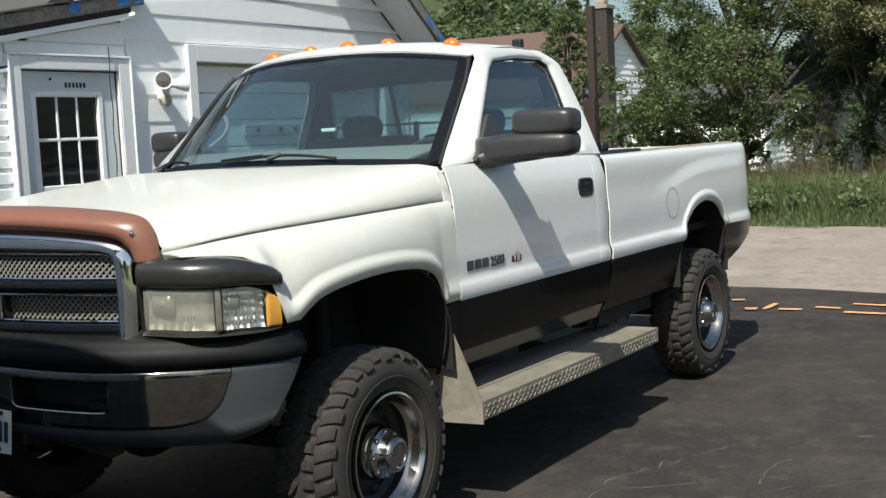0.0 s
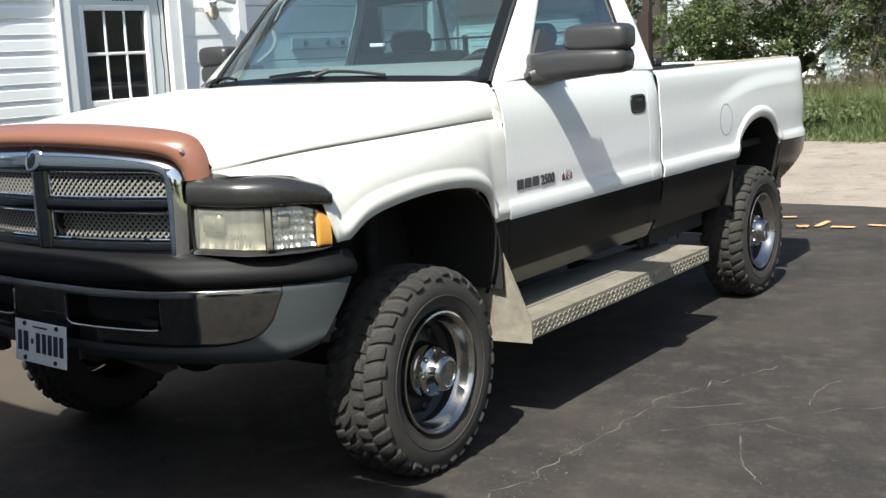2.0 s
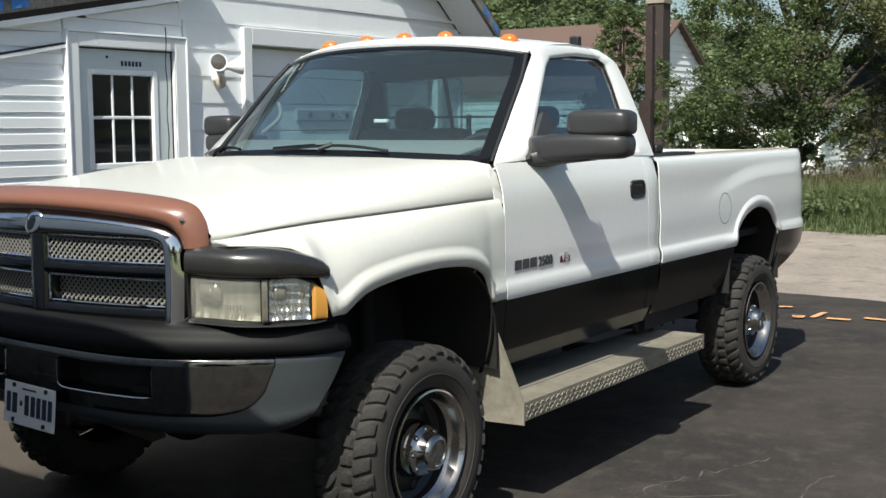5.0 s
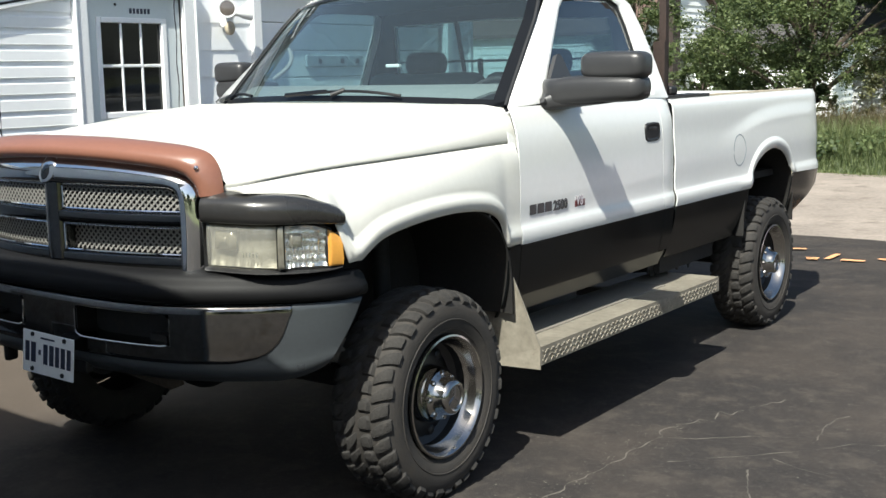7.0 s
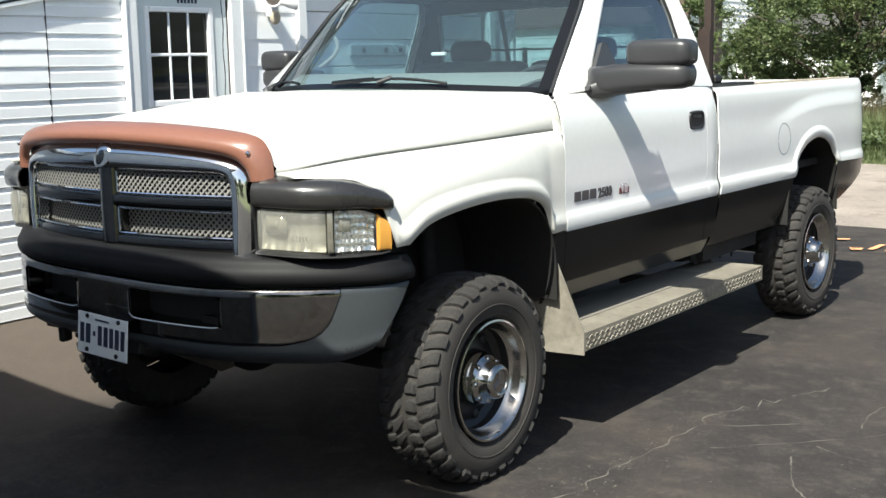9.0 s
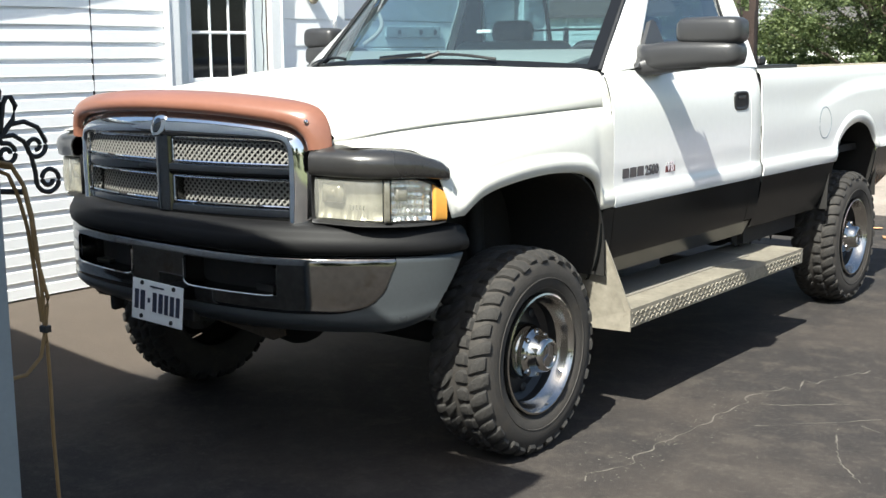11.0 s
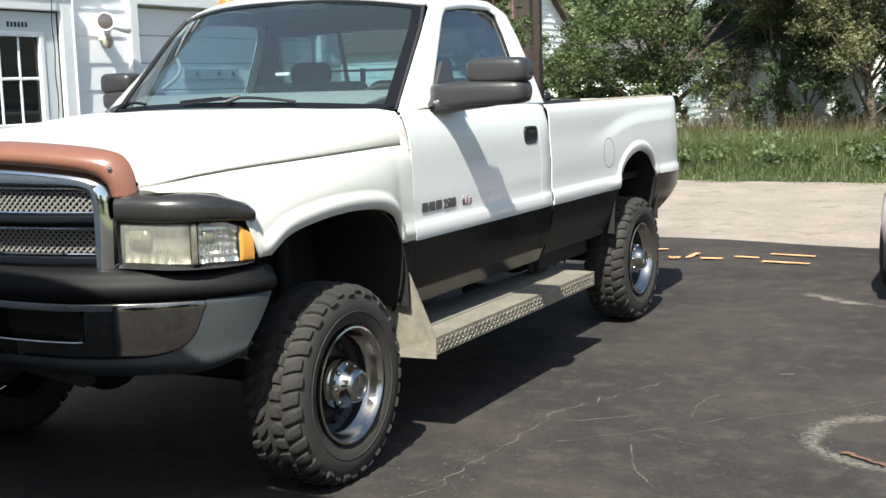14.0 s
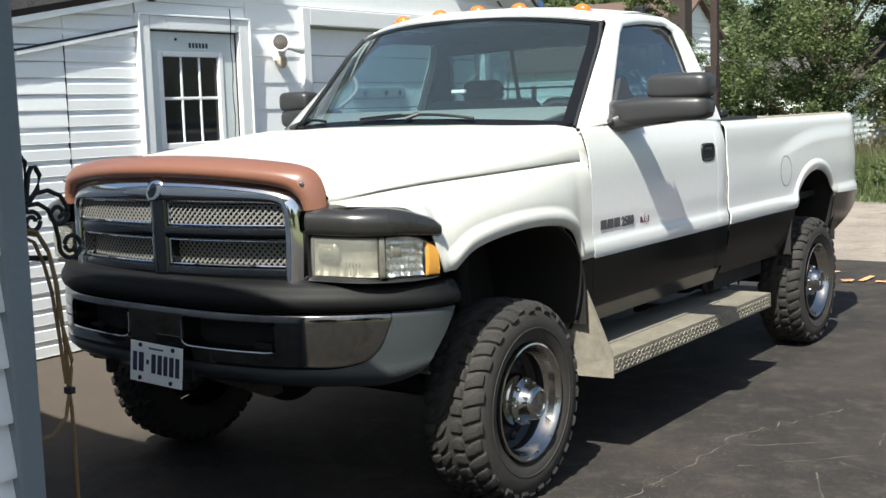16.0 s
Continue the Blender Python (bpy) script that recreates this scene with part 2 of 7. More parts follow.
M_HOSE = mat("dirty_yellow_cord", (0.20, 0.125, 0.05), 0.6, vary=0.2, big=8)
M_GREYTRIM = mat("blue_grey_corner_trim", (0.30, 0.34, 0.37), 0.5, vary=0.06, big=3)
M_TAN = mat("tan_weathered_plastic", (0.42, 0.36, 0.27), 0.6, vary=0.15, big=12)
M_LAMP = mat("lamp_reflector_glass", (0.20, 0.17, 0.15), 0.15, 0.5, vary=0.2, coat=0.6)
M_ROOFBR = mat("brown_roof_shingle", (0.115, 0.072, 0.058), 0.9, vary=0.2, big=1.0, grain=20, bump=0.3, per_object=0.4)
M_BRICKC = mat("dark_brown_chimney", (0.042, 0.030, 0.026), 0.85, vary=0.3, big=3, grain=20, bump=0.3)
M_BARK = mat("grey_brown_bark", (0.10, 0.08, 0.06), 0.9, vary=0.35, big=5, grain=30, bump=0.5)
M_LEAF = leafy("maple_leaves", (0.048, 0.078, 0.028), (0.19, 0.235, 0.095))
M_LEAF2 = leafy("dusty_leaves", (0.075, 0.094, 0.040), (0.30, 0.30, 0.15))
M_FIR = leafy("spruce_needles", (0.035, 0.062, 0.028), (0.11, 0.145, 0.065))
M_HILL = leafy("hillside_foliage", (0.055, 0.085, 0.034), (0.15, 0.185, 0.075), per=0.05)
M_GRASS = leafy("meadow_grass", (0.065, 0.100, 0.034), (0.22, 0.255, 0.105), per=0.4)
M_DRY = leafy("dry_grass_heads", (0.10, 0.08, 0.04), (0.17, 0.14, 0.075), per=0.4)
M_CARPAINT = mat("pale_lilac_car_paint", (0.42, 0.36, 0.39), 0.25, vary=0.05, coat=0.6)



def asphalt():
    """Worn asphalt: fine stones, brown mottling, a dusty strip by the garage, a pale sand ring and streak."""
    m = bpy.data.materials.new("worn_asphalt")
    m.use_nodes = True
    nt = m.node_tree
    b = nt.nodes["Principled BSDF"]
    geo = nt.nodes.new("ShaderNodeNewGeometry")
    def noisy(scale, detail, rough=0.6):
        n = nt.nodes.new("ShaderNodeTexNoise")
        n.inputs["Scale"].default_value, n.inputs["Detail"].default_value, n.inputs["Roughness"].default_value = scale, detail, rough
        nt.links.new(geo.outputs["Position"], n.inputs["Vector"])
        return n.outputs[0]
    def calc(op, a, c, d=None):
        n = nt.nodes.new("ShaderNodeMath")
        n.operation = op
        for i, q in enumerate((a, c, d)):
            if q is None:
                continue
            if isinstance(q, (int, float)):
                n.inputs[i].default_value = q
            else:
                nt.links.new(q, n.inputs[i])
        return n.outputs[0]
    def span(v, lo, hi):
        n = nt.nodes.new("ShaderNodeMapRange")
        n.interpolation_type = "SMOOTHSTEP"
        n.inputs[1].default_value, n.inputs[2].default_value = lo, hi
        nt.links.new(v, n.inputs[0])
        return n.outputs[0]
    def blend(fac, a, c):
        n = nt.nodes.new("ShaderNodeMix")
        n.data_type = "RGBA"
        nt.links.new(fac, n.inputs[0])
        for i, q in ((6, a), (7, c)):
            if isinstance(q, tuple):
                n.inputs[i].default_value = (*q, 1)
            else:
                nt.links.new(q, n.inputs[i])
        return n.outputs[2]
    sep = nt.nodes.new("ShaderNodeSeparateXYZ")
    nt.links.new(geo.outputs["Position"], sep.inputs[0])
    X, Y = sep.outputs[0], sep.outputs[1]
    cloud, patch, fine, stones = noisy(0.9, 7), noisy(5.5, 8, 0.7), noisy(38, 5, 0.7), noisy(260, 2)
    col = blend(span(cloud, 0.40, 0.62), (0.0295, 0.0268, 0.026), (0.047, 0.0402, 0.0358))
    col = blend(calc("MULTIPLY", span(patch, 0.48, 0.66), 0.7), col, (0.067, 0.058, 0.050))
    col = blend(calc("MULTIPLY", span(patch, 0.46, 0.30), 0.5), col, (0.019, 0.0185, 0.018))
    col = blend(calc("MULTIPLY", span(fine, 0.53, 0.70), 0.45), col, (0.10, 0.090, 0.08))
    # brown dust beside the garage
    edge = calc("MULTIPLY_ADD", cloud, -0.9, X)
    col = blend(calc("MULTIPLY", span(edge, -1.1, -1.9), 0.75), col, (0.098, 0.078, 0.062))
    # pale sand: ring and streak
    dx, dy = calc("MULTIPLY", calc("SUBTRACT", X, 2.76), 3.3), calc("MULTIPLY", calc("SUBTRACT", Y, 1.33), 2.8)
    far = calc("SQRT", calc("ADD", calc("MULTIPLY", dx, dx), calc("MULTIPLY", dy, dy)), 0)
    wob = calc("MULTIPLY_ADD", patch, 0.45, calc("SUBTRACT", far, 1.22))
    ring = calc("MULTIPLY", span(calc("ABSOLUTE", wob, 0), 0.20, 0.02), span(fine, 0.36, 0.62))
    along = calc("ADD", calc("SUBTRACT", Y, 4.50), calc("MULTIPLY", calc("SUBTRACT", X, 2.0), 0.6))
    streak = calc("MULTIPLY", span(calc("ABSOLUTE", calc("MULTIPLY_ADD", patch, 0.3, calc("SUBTRACT", along, 0.15)), 0), 0.10, 0.01), calc("MULTIPLY", span(X, 1.7, 1.9), span(patch, 0.42, 0.6)))
    col = blend(calc("MULTIPLY", calc("MAXIMUM", ring, streak), 0.8), col, (0.20, 0.185, 0.155))
    col = blend(calc("MULTIPLY", span(stones, 0.62, 0.72), 0.6), col, (0.15, 0.14, 0.125))
    nt.links.new(col, b.inputs["Base Color"])
    b.inputs["Roughness"].default_value = 0.85
    b.inputs["Specular IOR Level"].default_value = 0.2
    bp = nt.nodes.new("ShaderNodeBump")
    bp.inputs["Strength"].default_value = 0.4
    bp.inputs["Distance"].default_value = 0.008
    nt.links.new(calc("ADD", calc("MULTIPLY", stones, 0.5), fine), bp.inputs["Height"])
    nt.links.new(bp.outputs[0], b.inputs["Normal"])
    return m


M_ASPHALT = asphalt()

# ---- mesh helpers ----


def place_of(ob):
    m = ob.matrix_basis.copy()
    return place_of(ob.parent) @ ob.matrix_parent_inverse @ m if ob.parent else m


def attach(ob, parent):
    """Hangs ob under parent without moving it."""
    if parent:
        ob.parent = parent
        ob.matrix_parent_inverse = place_of(parent).inverted()
    return ob


def obj(name, verts, faces, m, parent=None, label="", smooth=False, solid=0.0, mats=None, index=None):
    me = bpy.data.meshes.new(name)
    me.from_pydata([tuple(v) for v in verts], [], faces)
    for mm in mats or [m]:
        me.materials.append(mm)
    if index:
        me.polygons.foreach_set("material_index", index)
    me.update()
    if smooth:
        me.shade_smooth()
        # crisp borders, so that a panel's face stays flat up to its edge
        count = {}
        for poly in me.polygons:
            for key in poly.edge_keys:
                count[key] = count.get(key, 0) + 1
        sharp = [count.get(tuple(sorted(e.vertices)), 0) < 2 for e in me.edges]
        at = me.attributes.new("sharp_edge", "BOOLEAN", "EDGE")
        at.data.foreach_set("value", sharp)
    ob = new(name, me)
    attach(ob, parent)
    if label:
        tagged(ob, label)
    if solid:
        s = ob.modifiers.new("thickness", "SOLIDIFY")
        s.thickness, s.offset = solid, 0
    return ob


def part(name, bm, m, parent=None, label="", smooth=False):
    bmesh.ops.recalc_face_normals(bm, faces=bm.faces[:])
    me = bpy.data.meshes.new(name)
    bm.to_mesh(me)
    bm.free()
    me.materials.append(m)
    if smooth:
        me.shade_smooth()
        me.set_sharp_from_angle(angle=radians(38))
    ob = new(name, me)
    attach(ob, parent)
    if label:
        tagged(ob, label)
    return ob


def thing(name, at, label, category, group="", kind=""):
    e = new(name)
    e.location = at
    e.empty_display_size = 0.1
    return tagged(e, label, category, group, kind)


def add_box(bm, lo, hi, bevel=0.0, m=None, seg=2):
    """An axis-aligned block between two corners, edges rounded."""
    c = [(a + b) / 2 for a, b in zip(lo, hi)]
    s = [max(1e-4, b - a) for a, b in zip(lo, hi)]
    r = bmesh.ops.create_cube(bm, size=1, matrix=Matrix.Translation(c) @ Matrix.Diagonal((*s, 1)))
    vs = r["verts"]
    if bevel:
        es = list({e for v in vs for e in v.link_edges})
        r2 = bmesh.ops.bevel(bm, geom=es, offset=bevel, segments=seg, affect="EDGES", profile=0.5)
        vs = r2["verts"]
    if m is not None:
        bmesh.ops.transform(bm, matrix=m, verts=vs)
    return vs


def box(name, lo, hi, m, parent=None, label="", bevel=0.004, turn=None, seg=2):
    bm = bmesh.new()
    add_box(bm, lo, hi, bevel, turn, seg)
    return part(name, bm, m, parent, label, smooth=bevel > 0.012)


def add_tube(bm, pts, r, sides=10, closed=False, radii=None):
    """A round bar along a line of points."""
    pts = [Vector(p) for p in pts]
    rings = []
    up = Vector((0, 0, 1))
    for i, p in enumerate(pts):
        a, b = pts[max(0, i - 1)], pts[min(len(pts) - 1, i + 1)]
        d = (b - a).normalized()
        u = d.cross(up)
        if u.length < 0.05:
            u = d.cross(Vector((1, 0, 0)))
        u.normalize()
        v = d.cross(u)
        rr = radii[i] if radii else r
        rings.append([bm.verts.new(p + rr * (math.cos(k * math.tau / sides) * u + math.sin(k * math.tau / sides) * v)) for k in range(sides)])
    for A, B in zip(rings, rings[1:]):
        for k in range(sides):
            bm.faces.new((A[k], A[(k + 1) % sides], B[(k + 1) % sides], B[k]))
    bm.faces.new(rings[0][::-1])
    bm.faces.new(rings[-1])


def tube(name, pts, r, m, parent=None, label="", sides=10, radii=None):
    bm = bmesh.new()
    add_tube(bm, pts, r, sides, radii=radii)
    return part(name, bm, m, parent, label, smooth=True)


def grid(name, rows, m, parent=None, label="", solid=0.0, smooth=True, wrap=False, caps=False):
    n = len(rows[0])
    verts = [p for row in rows for p in row]
    faces = []
    for i in range(len(rows) - 1):
        for j in range(n if wrap else n - 1):
            k = (j + 1) % n
            faces.append((i * n + j, i * n + k, (i + 1) * n + k, (i + 1) * n + j))
    if caps:
        faces += [tuple(range(n))[::-1], tuple(range((len(rows) - 1) * n, len(rows) * n))]
    return obj(name, verts, faces, m, parent, label, smooth, solid)


def add_lathe(bm, profile, seg=64):
    """Turned about the x axis: profile of (x, radius)."""
    rings = [[bm.verts.new((x, r * math.cos(k * math.tau / seg), r * math.sin(k * math.tau / seg))) for k in range(seg)] for x, r in profile]
    for A, B in zip(rings, rings[1:]):
        for k in range(seg):
            bm.faces.new((A[k], A[(k + 1) % seg], B[(k + 1) % seg], B[k]))
    return rings


def lerp(x, table):
    """Straight lines between (x, y) pairs."""
    xs, ys = zip(*table)
    return float(np.interp(x, xs, ys))


def smooth_lerp(x, table):
    """A rounded curve through (x, y) pairs."""
    if x <= table[0][0]:
        return table[0][1]
    if x >= table[-1][0]:
        return table[-1][1]
    for i in range(len(table) - 1):
        (x0, y0), (x1, y1) = table[i], table[i + 1]
        if x <= x1:
            m0 = (y1 - table[i - 1][1]) / (x1 - table[i - 1][0]) if i else (y1 - y0) / (x1 - x0)
            m1 = (table[i + 2][1] - y0) / (table[i + 2][0] - x0) if i + 2 < len(table) else (y1 - y0) / (x1 - x0)
            h, s = x1 - x0, (x - x0) / (x1 - x0)
            return (2 * s**3 - 3 * s**2 + 1) * y0 + (s**3 - 2 * s**2 + s) * h * m0 + (3 * s**2 - 2 * s**3) * y1 + (s**3 - s**2) * h * m1


def steps(a, b, n):
    return [a + (b - a) * i / (n - 1) for i in range(n)]


# ---- ground ----


def ground_z(x, y):
    s = min(1, max(0, (-1.1 - x) / 1.2))
    e = min(1, max(0, (8.5 - y) / 2.5))
    return 0.14 * s * s * (3 - 2 * s) * e * e * (3 - 2 * e)


def ground_sheet(name, xs, ys, m, label, category, lift=0.0, rough=0.0):
    rows = [[(x, y, ground_z(x, y) + lift + rough * noise.noise(Vector((x * 1.3, y * 1.3, 3)))) for x in xs] for y in ys]
    return tagged(grid(name, rows, m), label, category, kind="structure")


FAR_X = [-900, -300, -120, -60, -30, -15] + steps(-8, 10, 60) + [16, 30, 60, 200, 900]
ground = ground_sheet("ground", FAR_X, [-900, -200, -60, -25] + steps(-12, 40, 66) + [60, 120, 300, 900], M_SOIL, "green and brown soil under the grass and yard", "ground", lift=-0.03)
road = ground_sheet("road", [-80, -40, -20, -12] + steps(-8, 12, 80) + [20, 40, 80], [6.95 + d for d in steps(0, 6.8, 34)], M_GRAVEL, "pale dusty gravel lane behind the parking area", "road", lift=-0.022, rough=0.012)
pave_x = steps(-2.9, 8, 90)
pave_y = steps(-12, 7.05, 110)
pave = [[(x, y + (0.05 * noise.noise(Vector((x * 1.1, 0, 0))) + 0.02 * noise.noise(Vector((x * 6, 0, 0))) + 0.22 - 0.12 * x if y > 7 else 0), ground_z(x, y) + 0.006 * noise.noise(Vector((x * 0.7, y * 0.7, 0)))) for x in pave_x] for y in pave_y]
pavement = tagged(grid("pavement", pave, M_ASPHALT), "dark worn asphalt parking area with fine cracks", "pavement", kind="structure")


def ribbon(name, pts, width, m, z=0.012, parent=None, wob=0.3, lift=None):
    """A flat ragged band on the asphalt."""
    rows = []
    for i, (x, y) in enumerate(pts):
        a, b = pts[max(0, i - 1)], pts[min(len(pts) - 1, i + 1)]
        d = Vector((b[0] - a[0], b[1] - a[1])).normalized()
        w = width * (1 + wob * noise.noise(Vector((x * 9, y * 9, 1))))
        zz = z if lift is None else lift + 0.006 * noise.noise(Vector((x * 0.7, y * 0.7, 0)))
        rows.append([(x - d.y * w / 2, y + d.x * w / 2, zz), (x + d.y * w / 2, y - d.x * w / 2, zz)])
    return grid(name, rows, m, parent, smooth=False)


def wander(a, b, n=40, amp=0.06, seed=0.0):
    out = []
    for i in range(n):
        s = i / (n - 1)
        x, y = a[0] + (b[0] - a[0]) * s, a[1] + (b[1] - a[1]) * s
        out.append((x + amp * noise.noise(Vector((s * 9 + seed, seed, 0))), y + amp * noise.noise(Vector((seed, s * 9 + seed, 5)))))
    return out


for (a, b, w, sd) in (((1.28, -0.15), (1.35, 1.25), 0.0045, 1), ((1.35, 1.25), (1.6, 1.9), 0.004, 2), ((1.5, 0.8), (2.9, 2.2), 0.003, 3)):
    ribbon("asphalt_crack", wander(a, b, 90, 0.08, sd), 0.9 * w, M_CRACKLINE, parent=pavement, wob=2.4, lift=0.0025)
for pts, w in (([(1.35, 1.06), (1.495, 1.135), (1.731, 1.336)], 0.0035), ([(1.80, 0.88), (1.816, 0.834), (1.90, 0.62), (1.935, 0.554), (2.065, 0.40)], 0.0035), ([(1.915, 1.38), (1.888, 1.534), (1.889, 1.70), (1.93, 1.80)], 0.004), ([(1.84, 1.05), (1.96, 0.99), (2.11, 0.964)], 0.003), ([(2.11, 2.291), (2.14, 2.306), (2.171, 2.319)], 0.006)):
    fine = []
    for (xa, ya), (xb, yb) in zip(pts, pts[1:]):
        fine += [(xa + (xb - xa) * k / 12 + 0.012 * noise.noise(Vector((xa + k * 0.7, ya, 2))), ya + (yb - ya) * k / 12 + 0.012 * noise.noise(Vector((xa, ya + k * 0.7, 7)))) for k in range(12)]
    ribbon("asphalt_crack", fine, 0.9 * w, M_CRACKLINE, parent=pavement, wob=2.4, lift=0.0025)
ribbon("paint_smear", wander((2.62, 1.08), (2.80, 0.97), 14, 0.02, 4), 0.022, M_ORANGE_OLD, parent=pavement, wob=1.2)
# loose sand: a broken ring where something round stood, a streak, and stray specks
random.seed(3)
verts, faces = [], []


def fleck(x, y, r):
    n = len(verts)
    k = random.choice((4, 5, 6))
    a0 = random.random() * 6
    for i in range(k):
        a = a0 + i * math.tau / k
        q = r * random.uniform(0.5, 1.2)
        verts.append((x + q * math.cos(a), y + q * math.sin(a), 0.0085 + ground_z(x, y)))
    faces.append(tuple(range(n, n + k)))


for i in range(260):
    a = radians(random.gauss(170, 62))
    d = random.gauss(0, 0.035)
    fleck(2.74 + (0.30 + d) * math.cos(a), 1.33 + (0.36 + d) * math.sin(a), random.uniform(0.0015, 0.004))
for i in range(60):
    s = random.random()
    fleck(1.80 + 0.40 * s + random.gauss(0, 0.03), 4.62 - 0.25 * s + random.gauss(0, 0.05), random.uniform(0.001, 0.004))
for i in range(500):
    fleck(random.uniform(0.9, 4.2), random.uniform(-0.8, 6.5), random.choice((0.0015, 0.002, 0.003, 0.004)))
for i in range(160):
    s = random.random()
    fleck(1.29 + 0.06 * s + random.gauss(0, 0.06), -0.15 + 1.5 * s, random.uniform(0.0015, 0.004))
tagged(obj("sand", verts, faces, M_CRACK), "scattered pale sand and grit on the asphalt", "sand", kind="stuff")
# painted strokes of unread lettering
random.seed(0)
mark = thing("ground_lettering", (0.8, 6.1, 0), "faded orange spray-painted strokes on the asphalt", "marking")


def stroke(pts, w=0.05):
    ribbon("paint_stroke", [(x, y) for x, y in pts], w, M_ORANGE, z=0.013, parent=mark, wob=0.5)


# one or two plain bars for each unread sign
for k, (p, q, w) in enumerate((((1.13, 6.38), (1.51, 6.34), 0.060), ((1.16, 5.95), (1.54, 5.93), 0.075), ((0.885, 6.15), (1.09, 6.13), 0.070), ((0.64, 5.98), (0.82, 6.00), 0.075), ((0.53, 5.96), (0.537, 6.26), 0.045), ((0.38, 5.93), (0.47, 5.95), 0.10), ((0.12, 6.37), (0.22, 6.42), 0.060), ((-0.12, 6.0), (0.10, 6.02), 0.060))):
    stroke(wander(p, q, 11, 0.012, k), w)

# ---- pickup truck ----
truck = thing("pickup_truck", (0, 1.7, 0), "white two-tone regular-cab pickup truck with black lower panels, parked on asphalt", "truck")


def seam(y):
    """The line between hood and fender."""
    return smooth_lerp(y, [(-0.88, 0.56), (-0.80, 0.655), (-0.75, 0.70), (-0.68, 0.755), (-0.58, 0.80), (-0.4, 0.84), (-0.15, 0.875), (0.2, 0.91), (0.57, 0.94)]), smooth_lerp(y, [(-0.88, 1.197), (-0.80, 1.199), (-0.75, 1.201), (-0.68, 1.213), (-0.58, 1.226), (-0.4, 1.238), (-0.15, 1.247), (0.2, 1.258), (0.57, 1.269)])


def door_x(z):
    return smooth_lerp(z, [(0.60, 0.925), (0.70, 0.955), (0.86, 0.972), (0.885, 0.977), (0.920, 0.976), (0.95, 0.967), (1.05, 0.968), (1.2, 0.965), (1.3, 0.955), (1.37, 0.935), (1.41, 0.918)])


def front_arch(y):
    return smooth_lerp(y, [(-0.455, 0.95), (-0.36, 1.005), (-0.2, 1.036), (0.0, 1.049), (0.2, 1.042), (0.34, 1.018), (0.415, 0.972), (0.465, 0.872)])


def rear_arch(y):
    return smooth_lerp(y, [(3.02, 0.865), (3.08, 0.955), (3.19, 1.03), (3.36, 1.068), (3.52, 1.06), (3.64, 1.02), (3.71, 0.96), (3.75, 0.90)])


def fender_low(y):
    if y < -0.555:
        return smooth_lerp(y, [(-0.86, 1.192), (-0.775, 1.190), (-0.72, 1.187), (-0.645, 1.182), (-0.59, 1.168), (-0.555, 1.128)])
    if y < -0.50:
        return lerp(y, [(-0.555, 1.128), (-0.50, 0.955)])
    if y < -0.455:
        return 0.95
    return front_arch(y) if y < 0.465 else 0.872


def fender_out(y):
    return smooth_lerp(y, [(-0.86, 0.745), (-0.80, 0.752), (-0.72, 0.79), (-0.645, 0.855), (-0.59, 0.902), (-0.555, 0.935), (-0.52, 0.96), (-0.45, 0.978), (-0.2, 0.998), (0.1, 1.0), (0.4, 0.99), (0.56, 0.978)])


def fender(side):
    ys = sorted(set([round(v, 4) for v in steps(-0.762, -0.555, 9) + steps(-0.555, -0.5, 5) + steps(-0.5, -0.455, 3) + steps(-0.455, 0.38, 34) + steps(0.38, 0.465, 9) + steps(0.47, 0.561, 4)]))
    rows = []
    for y in ys:
        xs, zs = seam(y)
        xb, zb = fender_out(y), fender_low(y)
        col = []
        arch = -0.46 < y < 0.47
        n = 16
        for k in range(n + 1):
            u = k / n
            h = zs - (zs - zb) * (1 - math.cos(u * math.pi / 2)) ** 0.9
            x = xs + (xb - xs) * math.sin(u * math.pi / 2) ** 0.9
            col.append([x, y, h])
        if y > -0.5:
            # the raised lip round the wheel opening, and the sill ridge behind it
            col = []
            zt = zb + 0.062
            for k in range(13):
                u = k / 12
                h = zs - (zs - zt) * (1 - math.cos(u * math.pi / 2)) ** 0.8
                x = xs + (xb - 0.012 - xs) * math.sin(u * math.pi / 2) ** 0.9
                col.append([x, y, h])
            col += [[xb + 0.004, y, zb + 0.052], [xb + 0.007, y, zb + 0.035], [xb + 0.006, y, zb + 0.004], [xb - 0.02, y, zb]]
            # the rear end runs flush into the door
            w = min(1, max(0, (y - 0.38) / 0.16))
            w = w * w * (3 - 2 * w)
            for c in col[:-1]:
                f = w * min(1, max(0, (zs - c[2]) / 0.06))
                c[0] += f * (door_x(c[2]) - c[0])
        rows.append([(side * x, yy, z) for x, yy, z in col])
    return grid("front_fender", rows, M_CREAM, truck, "white front fender, slightly yellowed", solid=0.006)


